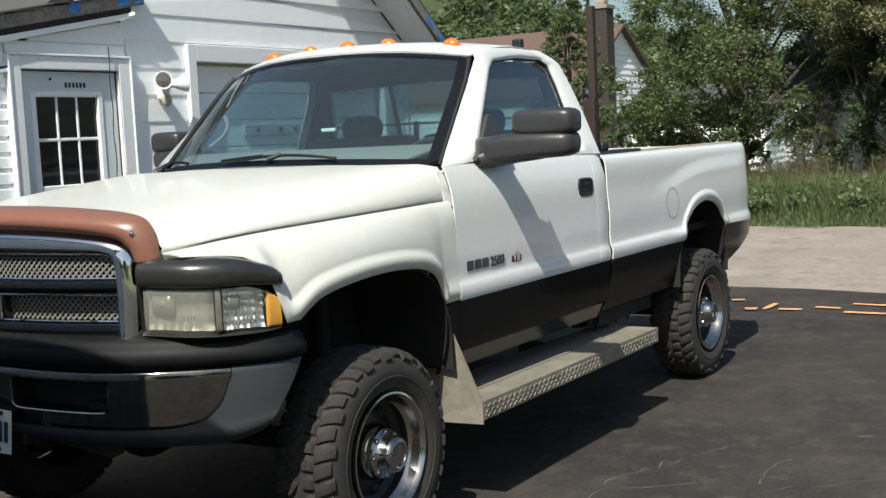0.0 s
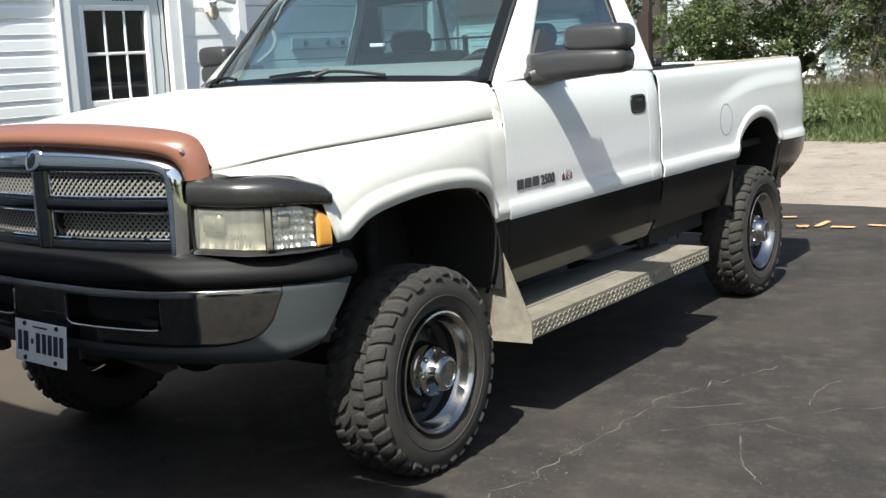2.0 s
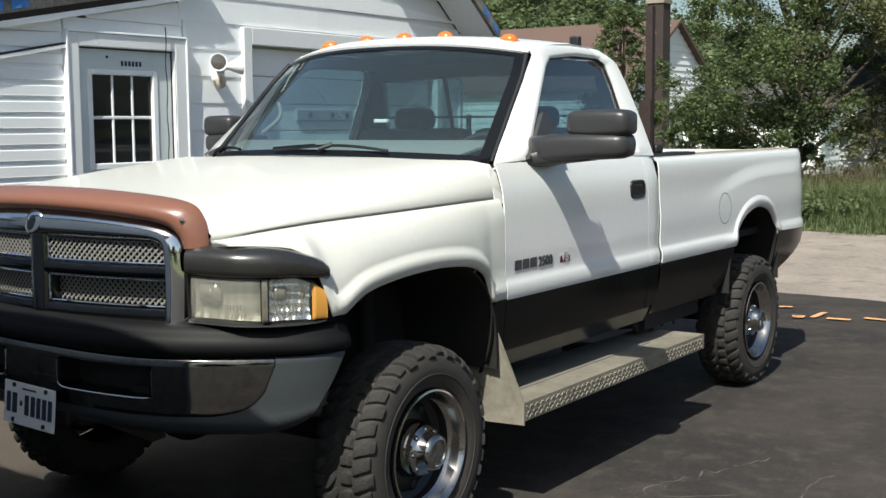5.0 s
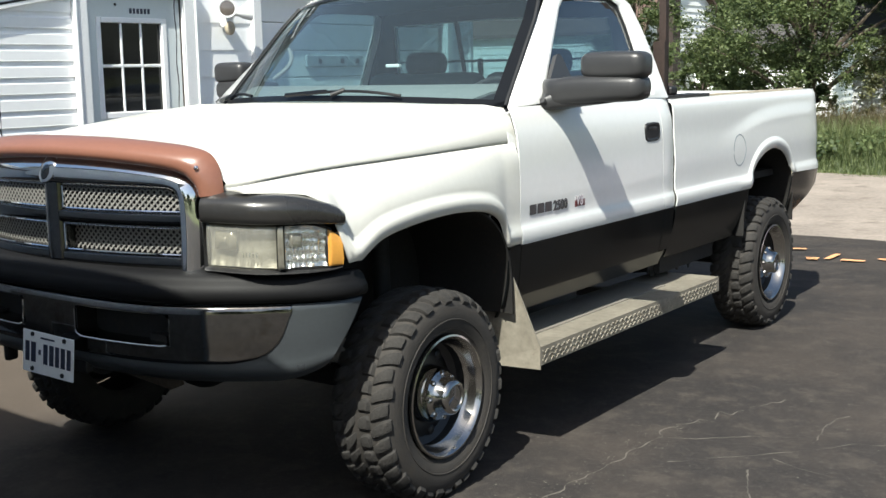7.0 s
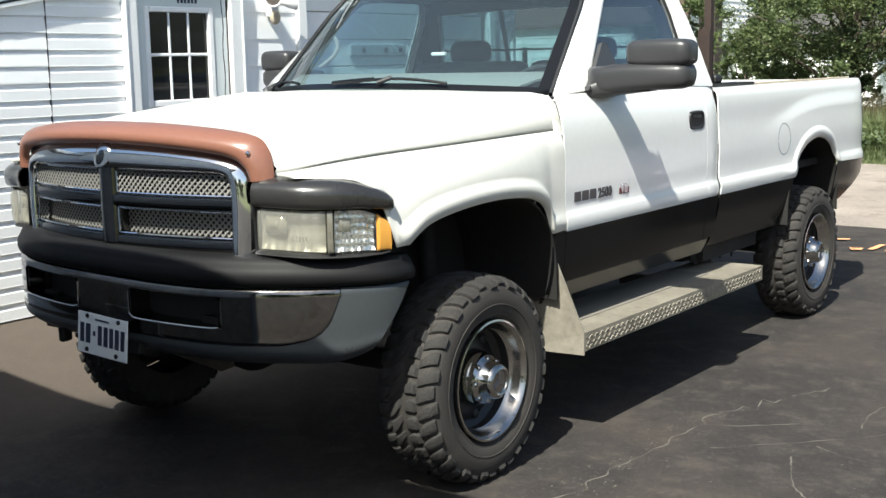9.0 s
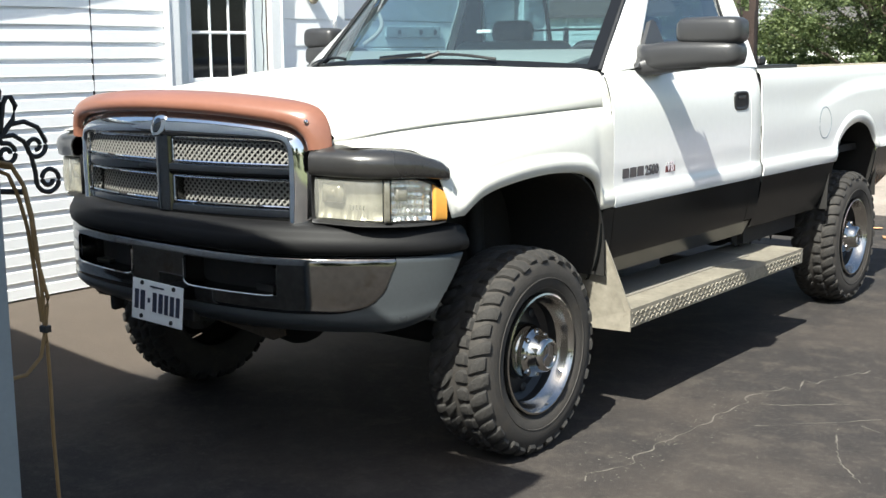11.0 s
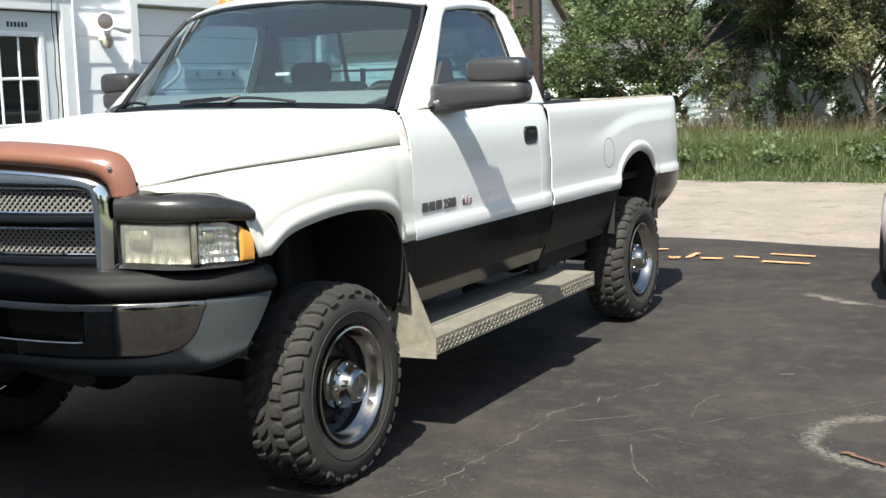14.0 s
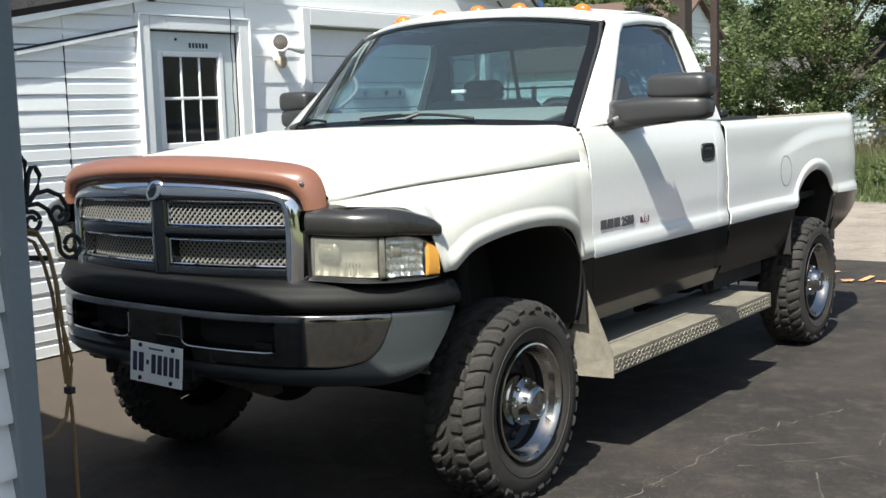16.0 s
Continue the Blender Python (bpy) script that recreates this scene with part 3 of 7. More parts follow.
def hood():
    rows = []
    for y in steps(-0.865, 0.585, 36):
        k = (y + 0.865) / 1.45
        xs, zs = seam(y + 0.085 * max(0, 1 - k * 4))
        zc = smooth_lerp(y, [(-0.865, 1.318), (-0.75, 1.332), (-0.5, 1.352), (0.0, 1.394), (0.35, 1.42), (0.585, 1.432)])
        edge = smooth_lerp(y, [(-0.865, 1.286), (-0.6, 1.292), (0.0, 1.345), (0.585, 1.405)])
        half = [(0, zc), (0.2 * xs, zc), (0.42 * xs, zc - 0.004), (0.6 * xs, zc - 0.010), ((0.76 + 0.10 * k) * xs, zc - 0.35 * (zc - edge) - 0.004), ((0.845 + 0.10 * k) * xs, edge), ((0.915 + 0.053 * k) * xs, edge - 0.22 * (edge - zs)), ((0.966 + 0.021 * k) * xs, edge - 0.55 * (edge - zs)), (xs - 0.005, zs + 0.016), (xs - 0.009, zs + 0.009), (xs - 0.03, zs - 0.012)]
        bow = lambda x: 0.10 * (1 - (x / 0.95) ** 2) * k
        nose = lambda x: (-0.02 + 0.150 * min(1, abs(x) / xs) ** 2.4) * max(0, 1 - k * 4)
        rows.append([(-x, y - bow(x) + nose(x), z) for x, z in half[::-1]] + [(x, y - bow(x) + nose(x), z) for x, z in half[1:]])
    return grid("hood", rows, M_CREAM, truck, "white hood with faint yellow staining", solid=0.004)


def side_panel(name, ys, low, high, xf, n, m, parent, side, label="", lipped=False):
    rows = []
    for y in ys:
        a, b = low(y), high(y)
        zs = [a + (b - a) * (k / n) for k in range(n + 1)]
        if lipped:
            zs = [a, a + 0.004, a + 0.035, a + 0.052] + [a + 0.064 + (b - a - 0.064) * (k / n) for k in range(n + 1)]
        row = [(side * xf(y, z, z - a), y, z) for z in zs]
        rows.append(row)
    return grid(name, rows, m, parent, label, solid=0.006)


def door(side):
    ys = steps(0.565, 1.896, 14)
    d = obj("door", [], [], M_WHITE, truck, "white cab door with black lower panel")
    side_panel("upper_skin", ys, lambda y: 0.868, lambda y: 1.408, lambda y, z, h: door_x(z), 64, M_WHITE, d, side)
    side_panel("lower_skin", ys, lambda y: 0.655, lambda y: 0.866, lambda y, z, h: door_x(z), 8, M_BLACKP, d, side, "black lower door panel")
    # recessed handle: rounded surround, deep dish, paddle
    def ring(half_y, half_z, x, n=28):
        return [(side * x, 1.782 + half_y * math.copysign(abs(math.cos(a)) ** 0.5, math.cos(a)), 1.250 + half_z * math.copysign(abs(math.sin(a)) ** 0.5, math.sin(a))) for a in [k * math.tau / n for k in range(n)]]
    h = grid("door_handle", [ring(0.080, 0.045, 0.956), ring(0.080, 0.045, 0.968), ring(0.076, 0.042, 0.971), ring(0.068, 0.036, 0.971), ring(0.062, 0.031, 0.9675)], M_PLASTIC, d, "black plastic pull handle", wrap=True)
    obj("handle_dish", ring(0.064, 0.033, 0.9672), [tuple(range(28))], M_FRIT, h)
    bm = bmesh.new()
    add_box(bm, (side * 0.968 - 0.004, 1.742, 1.258), (side * 0.968 + 0.004, 1.822, 1.274), 0.003)
    part("paddle", bm, M_PLASTIC, h, smooth=True)
    return d


def pillar_x(z):
    return 0.922 - 0.37 * (z - 1.40) - 0.10 * max(0, z - 1.86)


def loop_pts(corners, n):
    """Points along a closed outline, n for each side between two corners."""
    out = []
    for i, a in enumerate(corners):
        b = corners[(i + 1) % len(corners)]
        out += [(a[0] + (b[0] - a[0]) * k / n, a[1] + (b[1] - a[1]) * k / n) for k in range(n)]
    return out


def leaned(tab):
    return [(y + 0.209 * (z - 1.40), z) for y, z in tab]


WIN = leaned([(0.845, 1.425), (1.0, 1.62), (1.165, 1.825), (1.215, 1.862), (1.45, 1.884), (1.685, 1.884), (1.757, 1.856), (1.80, 1.75), (1.828, 1.62), (1.87, 1.425)])
OUTL = leaned([(0.598, 1.402), (0.84, 1.65), (1.075, 1.875), (1.12, 1.912), (1.45, 1.926), (1.765, 1.908), (1.862, 1.854), (1.925, 1.745), (1.98, 1.61), (2.04, 1.402)])


def greenhouse(side):
    a, b = loop_pts(OUTL, 4), loop_pts(WIN, 4)
    mid = [((p[0] * 0.25 + q[0] * 0.75), (p[1] * 0.25 + q[1] * 0.75)) for p, q in zip(a, b)]
    n = len(a)
    # the front edge wraps round to meet the glass
    wrap = {0: 1, n - 1: 0.7, n - 2: 0.4, n - 3: 0.15, 9: 0.8, 10: 0.55, 11: 0.3, 12: 0.1}
    v = []
    for k, (y, z) in enumerate(a):
        d = wrap.get(k, 1 if k < 9 else 0) * (0.13 - 0.2 * (z - 1.40))
        # the top edge leans in under the roof skin
        tuck = 0.034 * min(1, max(0, (z - 1.875) / 0.03))
        inset = 0.03 * min(1, max(0, (z - 1.7) / 0.15)) if side < 0 else 0
        v.append((side * (pillar_x(z) - 0.85 * d - tuck - inset), y + d, z + 0.3 * tuck - 0.4 * inset))
    v += [(side * pillar_x(z), y, z) for y, z in mid] + [(side * (pillar_x(z) - 0.012), y, z) for y, z in b]
    f = []
    for r in (0, 1):
        for k in range(n):
            f.append((r * n + k, r * n + (k + 1) % n, (r + 1) * n + (k + 1) % n, (r + 1) * n + k))
    g = obj("window_surround", v, f, M_WHITE, truck, "white window surround of the cab", smooth=True, solid=0.016)
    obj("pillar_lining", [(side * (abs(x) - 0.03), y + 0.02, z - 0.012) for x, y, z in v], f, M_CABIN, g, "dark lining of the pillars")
    # rubber round the opening
    bm = bmesh.new()
    ring = [Vector((side * (pillar_x(z) - 0.012), y, z)) for y, z in b]
    cy, cz = 1.4, 1.65
    vs = []
    for p in ring:
        q = p + (Vector((p.x, cy, cz)) - p).normalized() * 0.014
        vs.append((bm.verts.new(p), bm.verts.new((q.x - side * 0.006, q.y, q.z))))
    for k in range(len(vs)):
        A, B = vs[k], vs[(k + 1) % len(vs)]
        bm.faces.new((A[0], B[0], B[1], A[1]))
    part("window_rubber", bm, M_TRIM, g)
    gl = obj("side_window", [(side * (pillar_x(z) - 0.02), y, z) for y, z in b], [tuple(range(len(b)))], M_SIDEGLASS, g, "tinted door window")
    gl.visible_shadow = False
    return g


def cab():
    # roof, crowned, from the header to the back edge
    rows = []
    for y in steps(0, 1, 18):
        row = []
        for x in steps(-1, 1, 25):
            ex = x * smooth_lerp(y, [(0, 0.695), (0.12, 0.705), (0.3, 0.708), (0.8, 0.704), (1, 0.69)])
            y0 = 1.195 - 0.185 * (1 - x * x)
            y1 = 1.89 + 0.03 * (1 - x * x)
            yy = y0 + (y1 - y0) * y
            side_z = smooth_lerp(y, [(0, 1.878), (0.1, 1.904), (0.5, 1.930), (0.85, 1.920), (1, 1.888)])
            crown = 0.034 * (1 - abs(x) ** 2.6) * smooth_lerp(y, [(0, 1.55), (0.12, 1.75), (0.5, 1.5), (0.85, 1.2), (1, 0.9)])
            row.append((ex, yy, side_z + crown))
        rows.append(row)
    grid("roof", rows, M_WHITE, truck, "white cab roof", solid=0.012)
    # back wall with its window opening
    def back(x, z):
        return (x, 1.915 + (1.86 - z) * 0.27 + 0.02 * (1 - (x / 0.8) ** 2), z)
    out = [(-0.725, 1.87), (0, 1.905), (0.725, 1.87), (0.89, 1.41), (0.92, 0.75), (0, 0.75), (-0.92, 0.75), (-0.89, 1.41)]
    inn = [(-0.66, 1.80), (0, 1.82), (0.66, 1.80), (0.70, 1.50), (0.70, 1.47), (0, 1.47), (-0.70, 1.47), (-0.70, 1.50)]
    a, b = loop_pts(out, 4), loop_pts(inn, 4)
    n = len(a)
    obj("cab_back", [back(*p) for p in a] + [back(*p) for p in b], [(k, (k + 1) % n, n + (k + 1) % n, n + k) for k in range(n)], M_WHITE, truck, "white rear wall of the cab", smooth=False, solid=0.02)
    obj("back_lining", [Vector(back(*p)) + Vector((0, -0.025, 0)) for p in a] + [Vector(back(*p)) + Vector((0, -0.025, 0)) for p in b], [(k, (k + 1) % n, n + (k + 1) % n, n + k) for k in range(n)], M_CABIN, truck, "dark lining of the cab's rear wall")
    g = obj("rear_window", [back(*p) for p in b], [tuple(range(n))], M_REARGLASS, truck, "sliding rear cab window")
    g.visible_shadow = False
    for x in (-0.26, 0.26):
        tube("slider_rail", [Vector(back(x, 1.47)) + Vector((0, -0.005, 0)), Vector(back(x, 1.815)) + Vector((0, -0.005, 0))], 0.014, M_TRIM, g, sides=6)
    # cab corners behind the doors
    for s in (1, -1):
        side_panel("cab_corner", steps(1.9, 2.036, 5), lambda y: 0.868, lambda y: 1.405, lambda y, z, h: door_x(z) - 0.3 * max(0, y - 1.98) ** 1.2, 64, M_WHITE, truck, s)
        side_panel("door_jamb", [0.535, 0.59], lambda y: 0.88, lambda y: 1.25, lambda y, z, h: door_x(z) - 0.016, 12, M_TRIM, truck, s)
        side_panel("door_jamb", [0.535, 0.59], lambda y: 1.25, lambda y: 1.39, lambda y, z, h: lerp(z, [(1.25, 0.941), (1.30, 0.931), (1.40, 0.900)]), 6, M_WHITE, truck, s)
        side_panel("door_jamb", [1.87, 1.92], lambda y: 0.88, lambda y: 1.39, lambda y, z, h: door_x(z) - 0.012, 12, M_WHITE, truck, s)
        side_panel("cab_corner_sill", steps(1.901, 2.02, 4), lambda y: 0.66, lambda y: 0.866, lambda y, z, h: door_x(z), 8, M_BLACKP, truck, s)
        side_panel("rocker", steps(0.50, 2.02, 12), lambda y: 0.575, lambda y: 0.648, lambda y, z, h: 0.885 + 0.5 * (z - 0.575), 5, M_BLACKP, truck, s)
        side_panel("lower_fender", steps(0.475, 0.561, 4), lambda y: 0.62, lambda y: 0.868, lambda y, z, h: door_x(z), 8, M_BLACKP, truck, s)


def windshield():
    rows = []
    for v in steps(0, 1, 14):
        y_e, z_e = 0.73 + (1.185 - 0.73) * v, 1.405 + (1.872 - 1.405) * v
        x_e = 0.805 - 0.085 * v - 0.02 * max(0, v - 0.8) / 0.2
        bow = 0.30 * (1 - v) + 0.175 * v
        rows.append([(x_e * x, y_e - bow * (1 - x * x), z_e + 0.05 * v * (1 - abs(x) ** 2.6) + 0.03 * (1 - v) * (1 - x * x)) for x in steps(-1, 1, 27)])
    w = grid("windshield", rows, M_WSHIELD, truck, "large clear windshield")
    w.visible_shadow = False
    for s in (1, -1):
        obj("cowl_side", [(s * 0.918, 0.575, 1.394), (s * 0.918, 0.95, 1.402), (s * 0.87, 0.86, 1.395), (s * 0.85, 0.70, 1.365), (s * 0.87, 0.56, 1.355)], [(0, 1, 2, 3, 4)], M_WHITE, truck, solid=0.006)
    # black band printed round the glass
    n, mm = 27, 14
    verts, faces = [], []

    def pt(u, v):
        i = v * (mm - 1)
        i0 = min(mm - 2, int(i))
        j = u * (n - 1)
        j0 = min(n - 2, int(j))
        f, g = i - i0, j - j0
        p = [Vector(rows[a][b]) for a, b in ((i0, j0), (i0, j0 + 1), (i0 + 1, j0), (i0 + 1, j0 + 1))]
        q = (p[0] * (1 - g) + p[1] * g) * (1 - f) + (p[2] * (1 - g) + p[3] * g) * f
        return q + Vector((0, -0.004, 0.003))
    bm = bmesh.new()
    def strip(uv):
        prev = None
        for (a, b) in uv:
            cur = (bm.verts.new(pt(*a)), bm.verts.new(pt(*b)))
            if prev:
                bm.faces.new((prev[0], cur[0], cur[1], prev[1]))
            prev = cur
    for u0, u1 in ((0, 0.018), (0.97, 1.0)):
        strip([((u0, v), (u1, v)) for v in steps(0, 1, 14)])
    strip([((u, 0.965), (u, 1)) for u in steps(0, 1, 27)])
    strip([((u, 0), (u, 0.05)) for u in steps(0, 1, 27)])
    part("glass_border", bm, M_FRIT, w, "black band round the windshield")
    # weather strip along the pillars
    for s in (0.0, 1.0):
        tube("pillar_molding", [pt(s, v) for v in steps(0, 1, 10)], 0.010, M_TRIM, w, sides=6)
    # cowl below the glass
    grid("cowl", [[(x, y - 0.26 * (1 - (x / 0.84) ** 2), z - 0.03 * (x / 0.84) ** 4) for x in steps(-0.84, 0.84, 21)] for y, z in ((0.60, 1.385), (0.68, 1.40), (0.74, 1.415))], M_TRIM, truck)
    for x0, x1 in ((-0.01, 0.43), (-0.74, -0.40)):
        bm = bmesh.new()
        def on(x, v):
            return pt((x / 0.80 + 1) / 2, v) + Vector((0, -0.02, 0.012))
        add_tube(bm, [on(x0 + (x1 - x0) * k / 8, 0.035 + 0.03 * math.sin(math.pi * k / 8)) for k in range(9)], 0.007, 6)
        add_tube(bm, [on(x0 - 0.12 + 0.5 * (x1 - x0) * k / 8, 0.03 + 0.03 * k / 8) for k in range(9)], 0.010, 6)
        add_tube(bm, [on(x0 + 0.30 * (x1 - x0), 0.03), on(x0 + 0.42 * (x1 - x0), 0.075)], 0.010, 8)
        part("wiper", bm, M_FRIT, truck, "black windshield wiper", smooth=True)


def bed(side):
    def xf(y, z, h):
        base = smooth_lerp(z, [(0.60, 0.90), (0.72, 0.945), (0.86, 0.970), (0.885, 0.976), (0.920, 0.975), (0.95, 0.963), (1.1, 0.963), (1.22, 0.955), (1.33, 0.95), (1.375, 0.94), (1.392, 0.918)])
        ztop = smooth_lerp(y, [(2.4, 1.12), (2.7, 1.20), (3.0, 1.275), (3.3, 1.315), (3.7, 1.33), (4.4, 1.33)])
        a, b = min(1, max(0, (y - 2.45) / 0.9)), min(1, max(0, (ztop - z) / 0.095))
        bulge = 0.013 * min(1, max(0, (4.32 - y) / 0.25)) * a * a * (3 - 2 * a) * b * b * (3 - 2 * b)
        lip = 0.0
        if 2.99 < y < 3.77:
            lip = 0.012 * min(1, max(0, (0.064 - h) / 0.012)) - (0.02 if h < 0.002 else 0)
        end = -1.2 * max(0, y - 4.25) ** 1.35
        return base + bulge + lip + end
    def low(y):
        if y <= 3.02 or y >= 3.75:
            return 0.866 if y <= 3.02 else lerp(y, [(3.75, 0.90), (4.3, 0.885)])
        return rear_arch(y)
    ys = sorted(set(round(v, 4) for v in steps(2.053, 3.0, 12) + steps(3.0, 3.1, 9) + steps(3.1, 3.66, 22) + steps(3.66, 3.77, 10) + steps(3.77, 4.355, 14)))
    b = side_panel("bed_side", ys, low, lambda y: 1.392, xf, 64, M_WHITE, truck, side, "white cargo bed side", lipped=True)
    side_panel("bed_sill", steps(2.053, 3.03, 8), lambda y: 0.60 + 0.03 * max(0, (2.2 - y)), lambda y: 0.864, lambda y, z, h: xf(y, z, 1), 8, M_BLACKP, b, side, "black lower bed panel")
    side_panel("bed_rear_sill", steps(3.74, 4.355, 8), lambda y: lerp(y, [(3.74, 0.59), (3.9, 0.64), (4.1, 0.72), (4.355, 0.83)]), lambda y: lerp(y, [(3.74, 0.898), (4.3, 0.883)]), lambda y, z, h: xf(y, z, 1), 8, M_BLACKP, b, side, "black rear corner below the bed")
    # rail on top, inner wall
    s = side
    obj("bed_rail", *box_mesh((s * 0.86, 2.07, 1.372), (s * 0.925, 4.29, 1.394)), M_WHITE, b)
    obj("bed_inner_wall", *box_mesh((s * 0.80, 2.07, 1.10), (s * 0.86, 4.29, 1.388)), M_WHITE, b)
    obj("rail_cap", *box_mesh((s * 0.845, 2.66, 1.3945), (s * 0.885, 4.2, 1.404)), M_TAN, b, "worn brown rail cap")
    if s > 0:
        # fuel flap: a faint round groove
        bm = bmesh.new()
        pts = [(xf(2.9, 1.09, 1) + 0.001, 2.90 + 0.085 * math.cos(k * math.tau / 36), 1.09 + 0.085 * math.sin(k * math.tau / 36)) for k in range(37)]
        add_tube(bm, [(xf(p[1], p[2], 1) + 0.0005, p[1], p[2]) for p in pts], 0.0042, 6)
        part("fuel_flap_rim", bm, M_CORNER, b, "round fuel filler flap", smooth=True)
        box("flap_catch", (0.962, 2.975, 1.075), (0.974, 2.99, 1.105), M_TRIMW, b)
    return b


def box_mesh(a, b):
    lo = [min(p, q) for p, q in zip(a, b)]
    hi = [max(p, q) for p, q in zip(a, b)]
    v = [(x, y, z) for x in (lo[0], hi[0]) for y in (lo[1], hi[1]) for z in (lo[2], hi[2])]
    f = [(0, 1, 3, 2), (4, 6, 7, 5), (0, 4, 5, 1), (2, 3, 7, 6), (0, 2, 6, 4), (1, 5, 7, 3)]
    return v, f


def wheel(x, y, front):
    """A mud-terrain tyre on a black steel rim with chrome trim ring and hub cap; faces +x."""
    w = obj("wheel", [], [], M_RIM, truck, "mud-terrain tyre on a black rim with chrome trim ring")
    sect = [(0.0, 0.3785), (0.040, 0.3775), (0.070, 0.3750), (0.092, 0.3700), (0.108, 0.3610), (0.119, 0.3480), (0.126, 0.3310), (0.1295, 0.3130), (0.1305, 0.2960)]
    run = [0.0]
    for p, q in zip(sect, sect[1:]):
        run.append(run[-1] + math.hypot(q[0] - p[0], q[1] - p[1]))

    def skin(d, out):
        """A place on the tyre's outline, d metres from the middle of the tread, raised by out."""
        px, pr = float(np.interp(d, run, [q[0] for q in sect])), float(np.interp(d, run, [q[1] for q in sect]))
        qx, qr = float(np.interp(d + 0.004, run, [q[0] for q in sect])), float(np.interp(d + 0.004, run, [q[1] for q in sect]))
        g = Vector((qx - px, qr - pr)).normalized() if d + 0.004 < run[-1] else Vector((0, -1))
        return px - g.y * out, pr + g.x * out
    bm = bmesh.new()
    right = sect + [(0.1275, 0.272), (0.121, 0.250), (0.110, 0.234), (0.098, 0.224)]
    add_lathe(bm, [(-x, r) for x, r in right[:0:-1]] + right, 72)
    # raised circles on the sidewall
    for r0, r1 in ((0.281, 0.2845), (0.244, 0.2465)):
        x0 = float(np.interp(-r0, [-r for x, r in right[::1]], [x for x, r in right]))
        add_lathe(bm, [(x0 - 0.001, r1 + 0.0015), (x0 + 0.0025, r1), (x0 + 0.0025, r0), (x0 - 0.001, r0 - 0.0015)], 72)
    t = part("tyre", bm, M_RUBBER, w, "black tyre with chunky lugs", smooth=True)
    rnd = random.Random(4)
    bm = bmesh.new()
    N = 38

    def lug(s, ang, d0, d1, wide, tall, skew, na=6, nb=6):
        """One rounded, worn block: from d0 to d1 across the tread, wide along the tyre."""
        g = []
        j1, j2 = rnd.uniform(-0.05, 0.05), rnd.uniform(0.92, 1.06)
        for i in range(na + 1):
            f = i / na
            row = []
            for j in range(nb + 1):
                e = 2 * j / nb - 1
                # petal outline: round nose towards the middle
                half = wide / 2 * (0.30 + 0.70 * math.sin(math.pi * min(0.5, 0.06 + f * 0.62)) ** 0.7) * j2
                d = d0 + (d1 - d0) * f
                edge = 1 - (1 - abs(e) ** 8) * (1 - abs(2 * f - 1) ** (4 if f < 0.5 else 9))
                o = tall * (1 - 1.12 * edge) - 0.0005 + 0.0012 * noise.noise(Vector((i * 0.9 + ang * 7, j * 0.9, s)))
                px, pr = skin(d, o)
                along = half * e + skew * (d - d0) + 0.55 * wide * (1 - f) ** 2 * (1 if s > 0 else -1)
                row.append(bm.verts.new(Matrix.Rotation(ang + j1 * 0.1 + along / 0.385, 4, "X") @ Vector((s * px, 0, pr))))
            g.append(row)
        for A, B in zip(g, g[1:]):
            for j in range(nb):
                q = (A[j], A[j + 1], B[j + 1], B[j])
                bm.faces.new(q if s > 0 else q[::-1])
    for k in range(N):
        a = k * math.tau / N
        for s in (1, -1):
            da = (0.5 if s < 0 else 0) * math.tau / N
            lug(s, a + da, 0.056, 0.130 if k % 2 else 0.141, 0.0560, 0.0135, -0.12, 8, 8)
            lug(s, a + da + 0.5 * math.tau / N, 0.004, 0.060, 0.053, 0.0130, 0.35, 6, 7)
    part("tread", bm, M_TREAD, t, "worn dusty tread blocks", smooth=True)
    # steel disc, dished, with vent holes suggested by a stepped profile
    bm = bmesh.new()
    add_lathe(bm, [(0.10, 0.215), (0.09, 0.205), (0.03, 0.19), (0.012, 0.165), (0.02, 0.14), (0.028, 0.11), (0.03, 0.0)], 48)
    rim = part("rim", bm, M_RIM, w, "black steel rim", smooth=True)
    for k in range(8):
        a = k * math.tau / 8 + 0.2
        bm = bmesh.new()
        bmesh.ops.create_uvsphere(bm, u_segments=10, v_segments=6, radius=0.018, matrix=Matrix.Translation((0.02, 0.152 * math.cos(a), 0.152 * math.sin(a))) @ Matrix.Diagonal((0.4, 1, 1, 1)))
        part("vent_hole", bm, M_TRIM, w, smooth=True)
    bm = bmesh.new()
    add_lathe(bm, [(0.112, 0.2265), (0.124, 0.226), (0.126, 0.219), (0.118, 0.212), (0.102, 0.206), (0.085, 0.199), (0.072, 0.192), (0.066, 0.187), (0.060, 0.189)], 72)
    part("trim_ring", bm, M_CHROME_WHEEL, w, "dulled chrome trim ring", smooth=True)
    bm = bmesh.new()
    L = 0.158 if front else 0.150
    add_lathe(bm, [(0.02, 0.108), (0.050, 0.106), (0.064, 0.102), (0.072, 0.096), (0.080, 0.092), (0.090, 0.090), (0.100, 0.078), (0.108, 0.072), (L - 0.020, 0.066), (L - 0.008, 0.061), (L - 0.002, 0.055), (L, 0.049), (L - 0.002, 0.044), (L - 0.008, 0.041), (L - 0.009, 0.0)], 48)
    cap = part("hub_cap", bm, M_CHROME_HUB, w, "chrome hub cap with lug covers", smooth=True)
